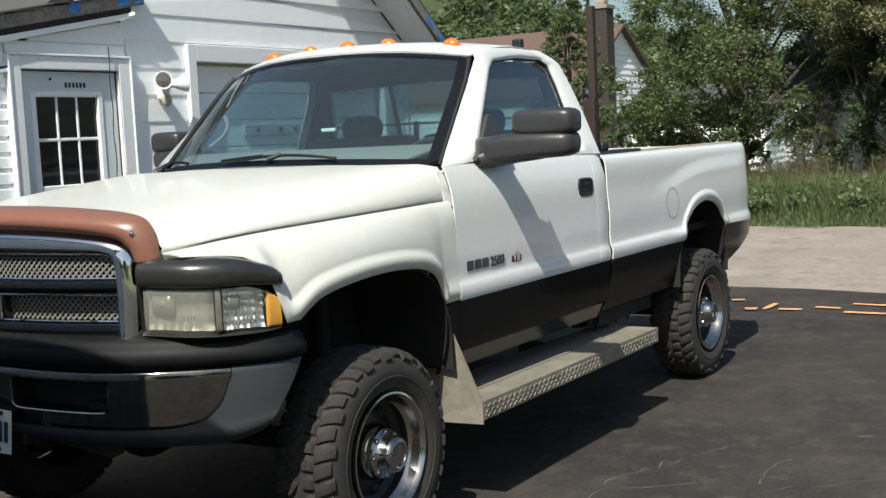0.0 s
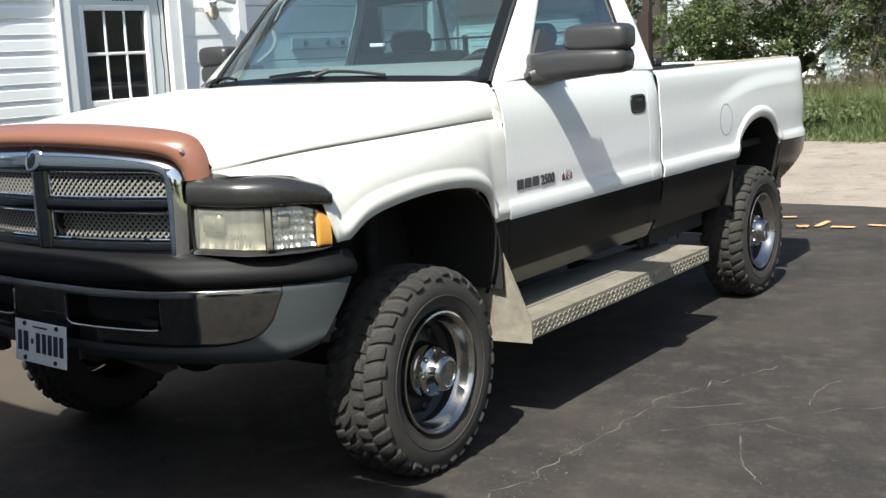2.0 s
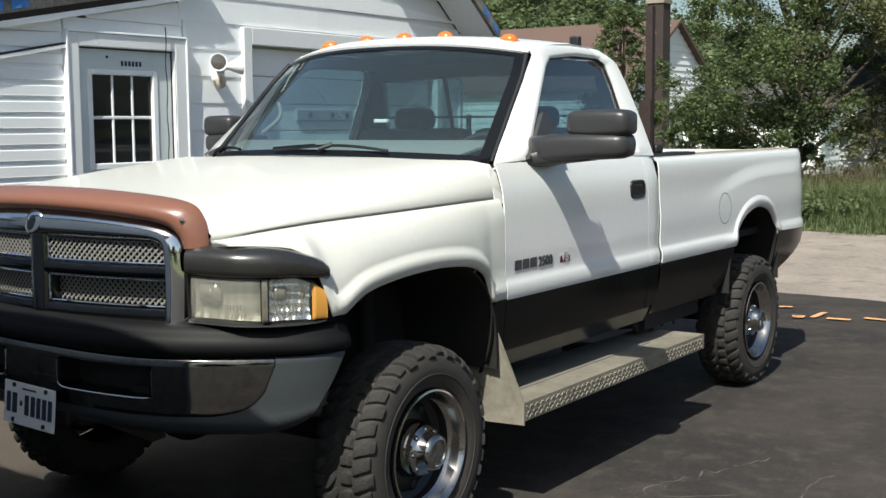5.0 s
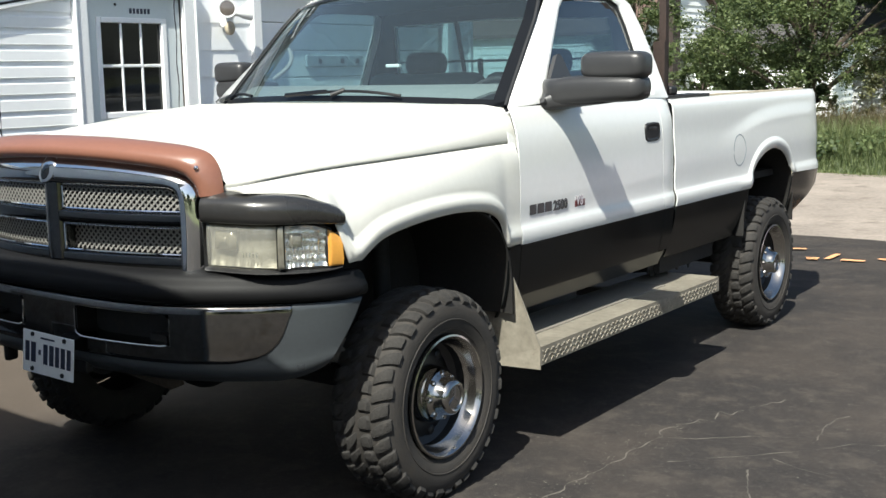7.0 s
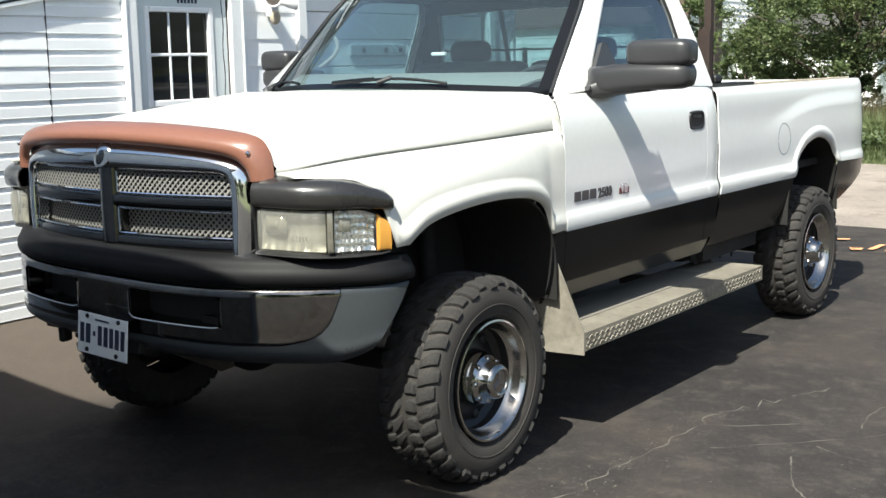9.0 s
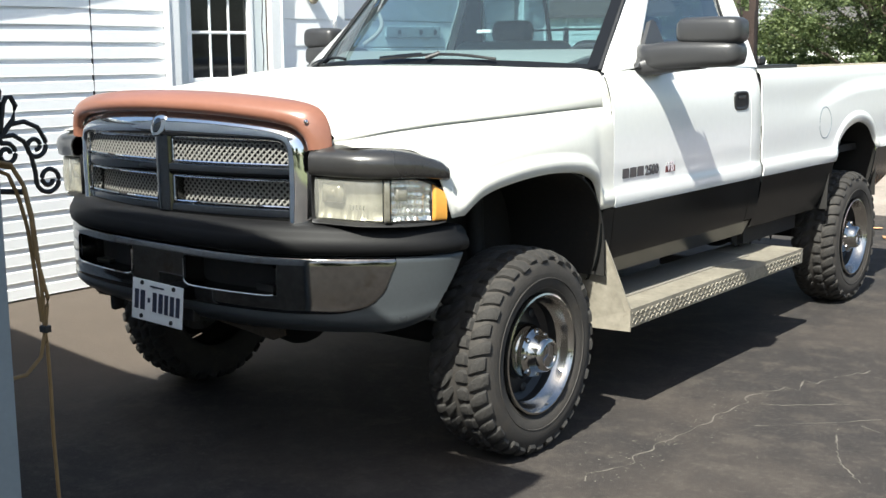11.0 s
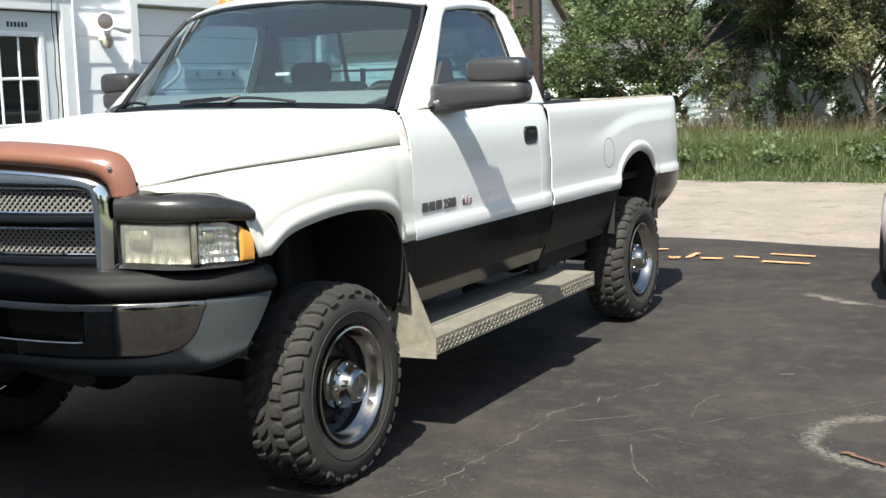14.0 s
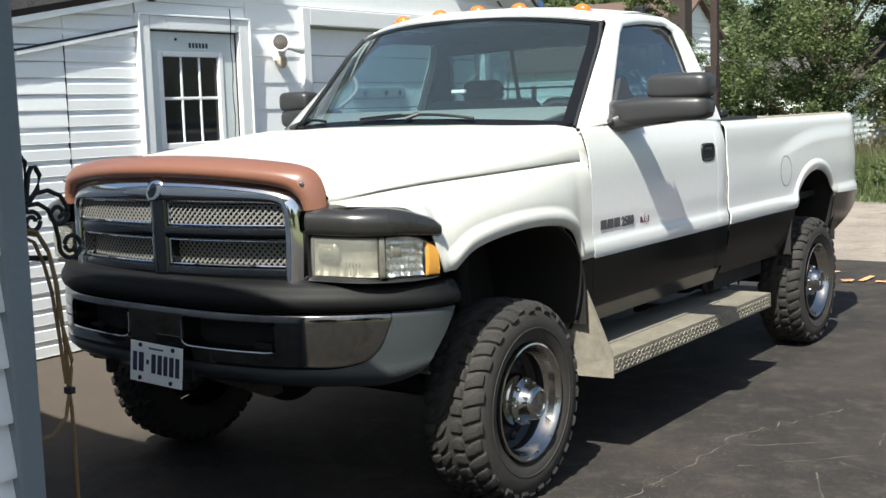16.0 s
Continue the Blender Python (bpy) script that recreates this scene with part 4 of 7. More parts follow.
    for k in range(8):
        a = k * math.tau / 8
        bm = bmesh.new()
        add_tube(bm, [(0.060, 0.082 * math.cos(a), 0.082 * math.sin(a)), (0.100, 0.080 * math.cos(a), 0.080 * math.sin(a)), (0.106, 0.079 * math.cos(a), 0.079 * math.sin(a))], 0.011, 8, radii=[0.0125, 0.0110, 0.007])
        part("lug_cover", bm, M_CHROME_HUB, w, smooth=True)
    bm = bmesh.new()
    for k in range(3):
        a = k * math.tau / 3 + math.pi / 2
        bmesh.ops.create_cube(bm, size=1, matrix=Matrix.Translation((L - 0.008, 0.018 * math.cos(a), 0.018 * math.sin(a))) @ Matrix.Rotation(a, 4, "X") @ Matrix.Diagonal((0.006, 0.034, 0.011, 1)))
    part("cap_emblem", bm, M_CHROME_DULL, w)
    return w


def fold(p):
    """Gives a bare group its first piece's mesh, so that the group is a mesh itself."""
    c = max(p.children, key=lambda o: (Vector(o.bound_box[6]) - Vector(o.bound_box[0])).length)
    p.data = c.data
    for md in c.modifiers:
        k = p.modifiers.new(md.name, md.type)
        k.thickness, k.offset = md.thickness, md.offset
    for sub in list(c.children):
        attach(sub, p)
    bpy.data.objects.remove(c)
    return p


def wheels():
    a = fold(wheel(0, 0, True))
    b = fold(wheel(0, 0, False))
    a.matrix_basis = a.matrix_basis @ pose(0.878, 0, 0.388)
    b.matrix_basis = b.matrix_basis @ pose(0.865, 3.421, 0.388, 40)
    for src, y in ((a, 0), (b, 3.421)):
        c = copy_thing(src, pose(-0.87, y, 0.388, 25, 0, 180))


def running_board(side):
    s = side
    r = obj("running_board", [], [], M_STEPTOP, truck, "wide galvanised steel running board with tread-plate edge")
    X0, X1 = 0.70, 1.062
    y0, y1 = 0.56, 2.40
    obj("board_top", *box_mesh((s * X0, y0, 0.452), (s * X1, y1, 0.464)), M_STEPTOP, r)
    obj("board_face", *box_mesh((s * (X1 - 0.008), y0, 0.388), (s * X1, y1, 0.452)), M_STEPTOP, r)
    obj("board_end", *box_mesh((s * X0, y1 - 0.008, 0.39), (s * (X1 - 0.008), y1, 0.452)), M_STEPTOP, r)
    # added strip: the body's shade on the inner board, put in as colour
    obj("step_mat", *box_mesh((s * X0, y0 + 0.03, 0.464), (s * 0.93, y1 - 0.38, 0.468)), M_STEPSHADE, r, "dark worn anti-slip strip")
    # raised lozenges on the face and the nosing
    bm = bmesh.new()
    k = 0
    yy = y0 + 0.02
    while yy < y1 - 0.02:
        for j, z in enumerate((0.402, 0.421, 0.440)):
            t = 0.7 if (k + j) % 2 else -0.7
            bmesh.ops.create_cube(bm, size=1, matrix=Matrix.Translation((s * X1, yy + 0.008 * (j % 2), z)) @ Matrix.Rotation(t, 4, "X") @ Matrix.Diagonal((0.0052, 0.021, 0.0055, 1)))
        yy += 0.022
        k += 1
    part("tread_plate", bm, M_STEPTOP, r, "raised lozenge pattern")
    # triangular gusset at the front
    v = [(s * 1.062, y0, 0.464), (s * 1.062, y0, 0.372), (s * 0.80, y0 - 0.03, 0.372), (s * 0.80, y0 - 0.03, 0.60), (s * 0.93, y0 - 0.045, 0.77), (s * 0.955, y0 - 0.045, 0.77)]
    v2 = [(x, y - 0.006, z) for x, y, z in v]
    obj("front_gusset", v + v2, [tuple(range(6)), tuple(range(11, 5, -1))] + [(i, (i + 1) % 6, 6 + (i + 1) % 6, 6 + i) for i in range(6)], M_STEPTOP, r, "bent steel gusset plate")
    box("gusset_lip", (s * 0.998 - 0.004, y0 - 0.002, 0.58), (s * 0.998 + 0.004, y0 + 0.004, 0.6), M_STEPTOP, r)
    for y in (0.9, 1.9):
        box("bracket", (min(s * 0.50, s * 0.85), y - 0.02, 0.40), (max(s * 0.50, s * 0.85), y + 0.02, 0.45), M_UNDER, r)
    return r


def arc_curve(pts):
    """A rounded plan curve through (x, y) points, as a function of the share of its length."""
    fine = []
    n = len(pts) - 1
    for k in range(n * 12 + 1):
        t = k / 12
        fine.append((smooth_lerp(t, [(i, p[0]) for i, p in enumerate(pts)]), smooth_lerp(t, [(i, p[1]) for i, p in enumerate(pts)])))
    run = [0.0]
    for p, q in zip(fine, fine[1:]):
        run.append(run[-1] + math.hypot(q[0] - p[0], q[1] - p[1]))
    xs, ys, rs = [p[0] for p in fine], [p[1] for p in fine], [r / run[-1] for r in run]

    def at(u):
        """Place and outward direction at the share u."""
        x, y = float(np.interp(u, rs, xs)), float(np.interp(u, rs, ys))
        x0, y0 = float(np.interp(max(0, u - 0.02), rs, xs)), float(np.interp(max(0, u - 0.02), rs, ys))
        x1, y1 = float(np.interp(min(1, u + 0.02), rs, xs)), float(np.interp(min(1, u + 0.02), rs, ys))
        d = Vector((x1 - x0, y1 - y0)).normalized()
        return x, y, d.y, -d.x

    def share(x):
        return float(np.interp(x, xs, rs))
    return at, share


def front_bumper():
    b = obj("front_bumper", [], [], M_BUMPER, truck, "chrome and grey front bumper with black rubber top pad")
    at, share = arc_curve([(0, -0.938), (0.2, -0.934), (0.35, -0.920), (0.5, -0.889), (0.63, -0.832), (0.74, -0.756), (0.84, -0.668), (0.915, -0.580), (0.953, -0.505), (0.962, -0.43)])

    S0, S1, V0, V1 = share(0.14), share(0.53), 0.115, 0.525

    def surf(s, v, out=0.0):
        """A place on the bumper: s from end to end, v from the top edge down."""
        q = abs(s)
        x, y, nx, ny = at(q - 0.125 * v * max(0, (q - S1) / (1 - S1)))
        sg = 1 if s >= 0 else -1
        belly = smooth_lerp(v, [(0, -0.012), (0.03, -0.003), (0.08, 0.0), (0.4, 0.002), (0.68, -0.002), (0.75, 0.000), (0.82, 0.003), (0.90, -0.012), (1.0, -0.055)])
        o = belly * (1 - 0.65 * q ** 3) + out
        top = 0.840 - 0.016 * sg * x
        low = 0.582 - 0.014 * sg * x + 0.045 * max(0, (q - 0.80) / 0.20) ** 2.0
        return (sg * (x + nx * o), y + ny * o, top + (low - top) * v)
    ss = sorted(set(round(v, 5) for v in steps(0, S0, 6) + steps(S0, S1, 12) + steps(S1, 1, 26)))
    ss = [-v for v in ss[:0:-1]] + ss
    vs = [0, 0.015, 0.04, 0.08, V0, 0.2, 0.3, 0.42, V1, 0.6, 0.68, 0.74, 0.80, 0.86, 0.92, 0.965, 1.0]

    def hole(sm, vm):
        return S0 < abs(sm) < S1 and V0 < vm < V1

    def sheet(name, cols, rows, place, m, label="", solid=0.0):
        n = len(rows)
        verts = [place(c, r) for c in cols for r in rows]
        faces = [(i * n + j, i * n + j + 1, (i + 1) * n + j + 1, (i + 1) * n + j) for i in range(len(cols) - 1) for j in range(n - 1) if not hole((cols[i] + cols[i + 1]) / 2, (rows[j] + rows[j + 1]) / 2)]
        return obj(name, verts, faces, m, b, label, smooth=True, solid=solid)
    sheet("bumper_shell", ss, vs, lambda c, r: surf(c, r), M_BUMPER, solid=0.004)
    # the bright face stops short of the ends in a rounded lower corner
    SC = share(0.855)
    cs = sorted(set(round(v, 5) for v in steps(0, S0, 6) + steps(S0, S1, 12) + steps(S1, SC - 0.04, 16) + [SC - 0.03, SC - 0.02, SC - 0.012, SC - 0.006, SC - 0.002, SC]))
    cs = [-v for v in cs[:0:-1]] + cs
    cv = [0, 0.012, 0.035, 0.07, V0, 0.2, 0.3, 0.42, V1, 0.58, 0.64, 0.685, 0.70]

    corner = [(0, 0.745)] + [(share(x), v) for x, v in ((0.68, 0.745), (0.74, 0.715), (0.79, 0.63), (0.827, 0.43), (0.846, 0.17), (0.855, 0.06))]

    def chrome(c, r):
        low = smooth_lerp(abs(c), corner)
        rr = r if r <= V1 and abs(c) <= S1 + 1e-4 else (V1 + (r - V1) * (low - V1) / (0.70 - V1) if abs(c) <= S1 + 1e-4 else r * low / 0.70)
        edge = 0.0 if r < 0.695 and abs(c) < SC - 0.001 else -0.006
        k = 0.125 * rr / (1 - S1)
        q = abs(c) if abs(c) <= S1 else (abs(c) - k * S1) / (1 - k)
        return surf(math.copysign(q, c), rr, 0.006 + edge)
    sheet("chrome_face", cs, cv, chrome, M_CHROME_BUMP, "weathered chrome bumper face, dark reflections in its colour")
    for sg in (1, -1):
        # slot: bright rolled edge, short tunnel, darkness behind
        rim = [(S0, V0 + 0.05), (S0, V1 - 0.09), (S0 + 0.004, V1 - 0.04), (S0 + 0.018, V1 - 0.008)] + [(u, V1) for u in steps(S0 + 0.04, S1 - 0.03, 10)] + [(S1 - 0.010, V1 - 0.010), (S1, V1 - 0.05), (S1, V0 + 0.06), (S1 - 0.010, V0 + 0.015), (S1 - 0.03, V0)] + [(u, V0) for u in steps(S1 - 0.05, S0 + 0.03, 8)] + [(S0 + 0.008, V0 + 0.012)]
        rim = rim + rim[:1]
        rows = [[surf(sg * u, v, o) for o in (0.0075, 0.010, 0.006, -0.004, -0.085)] for u, v in rim]
        grid("slot_rim", rows, M_CHROME_BUMP, b, "bright rolled edge of the bumper slot")
        tube("slot_edge", [surf(sg * u, v, 0.008) for u, v in rim[:15]], 0.0038, M_CHROME, b, "bright edge of the bumper slot", sides=6)
        grid("slot_back", [[surf(sg * u, v, -0.087) for u in steps(S0 - 0.02, S1 + 0.02, 9)] for v in (V0 - 0.06, V1 + 0.06)], M_UNDER, b)
    # rubber pad on top, ends cut square
    prof = [(-0.11, 0.002), (-0.004, 0.003), (0.010, 0.010), (0.0145, 0.026), (0.0135, 0.044), (0.006, 0.058), (0.002, 0.064), (-0.001, 0.074), (-0.010, 0.088), (-0.030, 0.098), (-0.07, 0.103), (-0.12, 0.104)]
    rows = []
    for c in steps(-1.0, 1.0, 73):
        x, y, nx, ny = at(abs(c))
        sg = 1 if c >= 0 else -1
        tight = 1 - 0.72 * max(0, (abs(c) - 0.80) / 0.20)
        dip = 1 - 0.16 * max(0, (abs(c) - 0.55) / 0.45) ** 1.3
        rows.append([(sg * (x + nx * o * (tight if o < -0.02 else 1)), y + ny * o * (tight if o < -0.02 else 1) + (0.012 if o > -0.02 else 0) * max(0, abs(c) - 0.97) / 0.03, 0.842 - 0.012 * sg * x + h * dip) for o, h in prof])
    grid("bumper_pad", rows, M_PAD, b, "black rubber bumper pad", solid=0.004, caps=True)
    box("tow_hook", (-0.375, -0.88, 0.535), (-0.345, -0.83, 0.62), M_UNDER, b, bevel=0.012)
    box("tow_hook", (0.345, -0.84, 0.56), (0.375, -0.79, 0.62), M_UNDER, b, bevel=0.012)
    # flap under it
    rows = [[(x, -0.70 + 0.02 * k, 0.60 + (lerp(x, [(-0.30, 0.545), (0.0, 0.51), (0.30, 0.475), (0.36, 0.50)]) - 0.60) * k) for x in steps(-0.30, 0.36, 12)] for k in (0, 0.5, 1)]
    grid("skid_flap", rows, M_FLAP, b, "dirty tan flap hanging under the bumper", solid=0.008)
    box("crossmember", (-0.60, -0.78, 0.56), (0.60, -0.68, 0.64), M_UNDER, b, bevel=0.01)
    box("plate_bracket", (0.02, -0.935, 0.57), (0.17, -0.905, 0.66), M_PLASTIC, b, "black plate bracket", bevel=0.006)
    # number plate with unread characters
    p = obj("number_plate", [], [], M_PLATE, truck, "white number plate with dark characters")
    tilt = pose(0.0715, -1.010, 0.639, -4, 2.0, -1) @ Matrix.Diagonal((0.90, 1, 0.95, 1))
    bm = bmesh.new()
    add_box(bm, (-0.152, -0.002, -0.076), (0.152, 0.002, 0.076), 0.0018, tilt)
    part("plate_sheet", bm, M_PLATE, p)
    bm = bmesh.new()
    add_box(bm, (-0.05, 0.0025, -0.04), (0.05, 0.06, 0.05), 0.004, tilt)
    part("plate_mount", bm, M_PLASTIC, p)
    for x, w, z0, z1 in ((-0.122, 0.012, -0.036, 0.036), (-0.085, 0.014, -0.036, 0.036), (-0.047, 0.007, -0.006, 0.012), (-0.012, 0.012, -0.036, 0.036), (0.024, 0.012, -0.036, 0.036), (0.058, 0.011, -0.036, 0.036), (0.092, 0.012, -0.036, 0.036), (0.126, 0.011, -0.036, 0.036), (0.0, 0.042, 0.053, 0.059)):
        bm = bmesh.new()
        add_box(bm, (x - w, -0.0035, z0), (x + w, -0.0022, z1), 0, tilt)
        part("plate_bar", bm, M_INK, p)
    for x, z in ((-0.09, 0.064), (0.10, 0.064), (-0.09, -0.06), (0.09, -0.06)):
        bm = bmesh.new()
        bmesh.ops.create_cone(bm, cap_ends=True, segments=10, radius1=0.009, radius2=0.008, depth=0.006, matrix=tilt @ Matrix.Translation((x, -0.004, z)) @ Matrix.Rotation(math.pi / 2, 4, "X"))
        part("plate_bolt", bm, M_TRIM, p)


def front_end():
    # grille
    g = obj("grille", [], [], M_CHROME, truck, "chrome cross-bar grille with four grey mesh inserts")
    def yg(x):
        return -0.893 + 0.112 * (abs(x) / 0.62) ** 2.2
    def bar(name, loop, m, label="", solid=0.0):
        return grid(name, loop, m, g, label, solid=solid)
    # bright shell: one bevelled band up both sides and across the top
    half_in = [(0.0, 1.207), (0.23, 1.206), (0.44, 1.203), (0.512, 1.197), (0.534, 1.175), (0.540, 1.13), (0.540, 1.04), (0.536, 0.930)]
    half_out = [(0.0, 1.300), (0.25, 1.293), (0.47, 1.272), (0.562, 1.243), (0.597, 1.198), (0.606, 1.13), (0.606, 1.04), (0.600, 0.930)]
    inner = [(-x, z) for x, z in half_in[:0:-1]] + half_in
    outer = [(-x, z) for x, z in half_out[:0:-1]] + half_out
    knots = list(range(15))
    def at(tab, t, i):
        return smooth_lerp(t, [(q, tab[q][i]) for q in knots])
    rows = []
    for t in steps(0, 14, 99):
        xi, zi, xo, zo = at(inner, t, 0), at(inner, t, 1), at(outer, t, 0), at(outer, t, 1)
        row = []
        for f, dy in ((0.0, 0.05), (0.0, -0.006), (0.04, -0.015), (0.16, -0.022), (0.34, -0.024), (0.50, -0.020), (0.66, -0.013), (0.82, -0.003), (0.94, 0.008), (1.0, 0.020), (1.0, 0.07)):
            x = xi + (xo - xi) * f
            row.append((x, yg(x) + dy, zi + (zo - zi) * f))
        rows.append(row)
    bar("grille_shell", rows, M_CHROME_SHELL, "bright chrome shell round the grille")
    def hbar(name, z0, z1, m, depth=0.0):
        rows = []
        for x in steps(-0.542, 0.542, 31):
            rows.append([(x, yg(x) + 0.05, z1), (x, yg(x) + depth, z1), (x, yg(x) - 0.008 + depth, z1 - 0.008), (x, yg(x) - 0.008 + depth, z0 + 0.008), (x, yg(x) + depth, z0), (x, yg(x) + 0.05, z0)])
        bar(name, rows, m)
    hbar("cross_bar", 1.074, 1.120, M_CHROME_DARK)
    hbar("bottom_bar", 0.925, 0.980, M_CHROME_DARK, 0.004)
    rows = []
    for z in steps(0.95, 1.22, 10):
        rows.append([(-0.038, yg(0) + 0.05, z), (-0.038, yg(0) - 0.002, z), (-0.026, yg(0) - 0.014, z), (0.0, yg(0) - 0.018, z), (0.028, yg(0) - 0.014, z), (0.040, yg(0) - 0.002, z), (0.040, yg(0) + 0.05, z)])
    bar("centre_bar", rows, M_CHROME_DARK)
    # emblem hump, left plain
    bm = bmesh.new()
    bmesh.ops.create_uvsphere(bm, u_segments=20, v_segments=12, radius=1, matrix=Matrix.Translation((0.002, yg(0) - 0.014, 1.254)) @ Matrix.Rotation(radians(-24), 4, "X") @ Matrix.Diagonal((0.042, 0.012, 0.052, 1)))
    part("emblem_boss", bm, M_CHROME_SHELL, g, "plain chrome boss", smooth=True)
    bm = bmesh.new()
    bmesh.ops.create_uvsphere(bm, u_segments=14, v_segments=10, radius=1, matrix=Matrix.Translation((0.003, yg(0) - 0.026, 1.248)) @ Matrix.Rotation(radians(-24), 4, "X") @ Matrix.Diagonal((0.022, 0.005, 0.030, 1)))
    part("emblem_shape", bm, M_CHROME_DARK, g, "dark plain emblem shape", smooth=True)
    for s in (1, -1):
        for z0, z1, nm in ((1.120, 1.204, "upper"), (0.980, 1.074, "lower")):
            bm = bmesh.new()
            step = 0.0225
            deep = 0.010 if nm == "upper" else 0.058
            x0, x1 = (0.040, 0.540) if nm == "upper" else (0.022, 0.580)
            h = z1 - z0
            k = -h
            # two layers of slanted wires
            while k < (x1 - x0):
                for d in (1, -1):
                    a0, a1 = (k, k + h) if d > 0 else (k + h, k)
                    pa, pb = [x0 + a0, z0], [x0 + a1, z1]
                    # clip to the opening
                    def clip(p, q):
                        if p[0] < x0:
                            t = (x0 - p[0]) / (q[0] - p[0]) if q[0] != p[0] else 0
                            p = [x0, p[1] + t * (q[1] - p[1])]
                        if p[0] > x1:
                            t = (x1 - p[0]) / (q[0] - p[0]) if q[0] != p[0] else 0
                            p = [x1, p[1] + t * (q[1] - p[1])]
                        return p
                    A, B = clip(pa, pb), clip(pb, pa)
                    if abs(A[0] - B[0]) < 0.004:
                        continue
                    u = Vector((B[0] - A[0], 0, B[1] - A[1])).normalized()
                    nrm = Vector((-u.z, 0, u.x)) * 0.0031
                    q = []
                    for (P, sg) in ((A, 1), (A, -1), (B, -1), (B, 1)):
                        x = P[0] + sg * nrm.x
                        q.append(bm.verts.new((s * x, yg(x) + deep - 0.002 * d, P[1] + sg * nrm.z)))
                    bm.faces.new(q)
                k += step
            part("mesh_insert", bm, M_MESH, g, "woven grey wire mesh")
            # thin bright frame round the opening
            x0, x1 = 0.040, 0.540
            loop = [(s * x, yg(x) + 0.004, z1 - 0.004) for x in steps(x0 + 0.006, x1 - 0.004, 8)] + [(s * x, yg(x) + 0.004, z0 + 0.004) for x in steps(x1 - 0.004, x0 + 0.006, 8)]
            tube("mesh_frame", loop + loop[:1], 0.0042, M_CHROME, g, sides=6)
    rows = [[(x, yg(x) + 0.085, z) for x in steps(-0.60, 0.60, 15)] for z in (0.93, 1.25)]
    bar("grille_back", rows, M_UNDER)

    # bug deflector: a band that wraps the top and both corners of the grille
    half_out = [(0.0, 1.362), (0.25, 1.357), (0.47, 1.340), (0.595, 1.319), (0.642, 1.286), (0.664, 1.236), (0.673, 1.182)]
    half_in = [(0.0, 1.296), (0.25, 1.290), (0.46, 1.272), (0.555, 1.250), (0.592, 1.220), (0.604, 1.200), (0.609, 1.176)]
    outer = [(-x, z) for x, z in half_out[:0:-1]] + half_out
    inner = [(-x, z) for x, z in half_in[:0:-1]] + half_in
    par = list(range(13))
    def on(tab, t, i):
        return smooth_lerp(t, [(q, tab[q][i]) for q in par])
    rows = []
    for t in steps(0, 12, 73):
        xi, zi, xo, zo = on(inner, t, 0), on(inner, t, 1), on(outer, t, 0), on(outer, t, 1)
        y = yg(xi) - 0.01
        end = max(0, (abs(t - 6) - 2.4) / 3.6)
        row = []
        for f, dy in ((0.0, 0.0), (0.03, -0.008), (0.10, -0.018), (0.35, -0.026), (0.62, -0.016), (0.85, 0.008), (1.0, 0.034), (1.02, 0.06)):
            row.append((xi + (xo - xi) * f, y + dy * (1 - 0.5 * end if dy > 0 else 1) + 0.010 * end, zi + (zo - zi) * f))
        rows.append(row)
    bd = grid("bug_deflector", rows, M_BUG, truck, "copper-brown bug deflector across the hood front", solid=0.004)
    for s in (1, -1):
        bm = bmesh.new()
        bmesh.ops.create_uvsphere(bm, u_segments=10, v_segments=8, radius=0.008, matrix=Matrix.Translation((s * 0.622, yg(0.60) - 0.030, 1.270)))
        part("fixing_screw", bm, M_CHROME, bd, smooth=True)

    # headlights and their visors
    def lamp_plan(u):
        """Plan curve from the grille side out to the fender."""
        x, y = smooth_lerp(u, [(0, 0.665), (0.5, 0.805), (0.75, 0.875), (0.9, 0.92), (1, 0.955)]), smooth_lerp(u, [(0, -0.845), (0.5, -0.79), (0.75, -0.715), (0.9, -0.62), (1, -0.515)])
        w = 0.045 * (1 - max(0, min(1, u)) ** 2)
        return x - w, y + w

    def lamp_z(u):
        """Lower and upper edge; the outer upper corner is rounded off."""
        return 0.954 - 0.012 * u, 1.094 - 0.010 * u - 0.075 * max(0, (u - 0.88) / 0.14) ** 2.2

    def lamp_dir(u):
        (x, y), (x2, y2) = lamp_plan(u - 0.01), lamp_plan(u + 0.01)
        d = Vector((x2 - x, y2 - y)).normalized()
        return d.y, -d.x
    for s in (1, -1):
        hl = obj("headlight", [], [], M_LENS, truck, "cloudy yellowed headlight with clear signal and amber marker")

        def lp(u, f, out=0.0):
            """A place on the lamp's front: f from the lower to the upper edge."""
            x, y = lamp_plan(u)
            nx, ny = lamp_dir(u)
            z0, z1 = lamp_z(u)
            return (s * (x + nx * out), y + ny * out, z0 + (z1 - z0) * f)

        def lens(name, u0, u1, m, label, out=0.010):
            fs = [(0.0, -0.012), (0.005, out - 0.008), (0.03, out - 0.002), (0.08, out), (0.3, out + 0.003), (0.5, out + 0.004), (0.7, out + 0.003), (0.92, out), (0.97, out - 0.002), (0.995, out - 0.008), (1.0, -0.012)]
            us = [u0] + steps(u0 + 0.004, u1 - 0.004, 12) + [u1]
            return grid(name, [[lp(u, f, o if 0 < i < 13 else min(o, -0.004)) for f, o in fs] for i, u in enumerate(us)], m, hl, label)
        lens("main_lens", 0.055, 0.725, M_LENS, "cloudy yellowed lens").visible_shadow = False
        lens("lens_divider", 0.728, 0.768, M_LENS_IN, "hazy strip between the lenses")
        lens("signal_lens", 0.770, 0.953, M_LENS2, "clear signal lens").visible_shadow = False
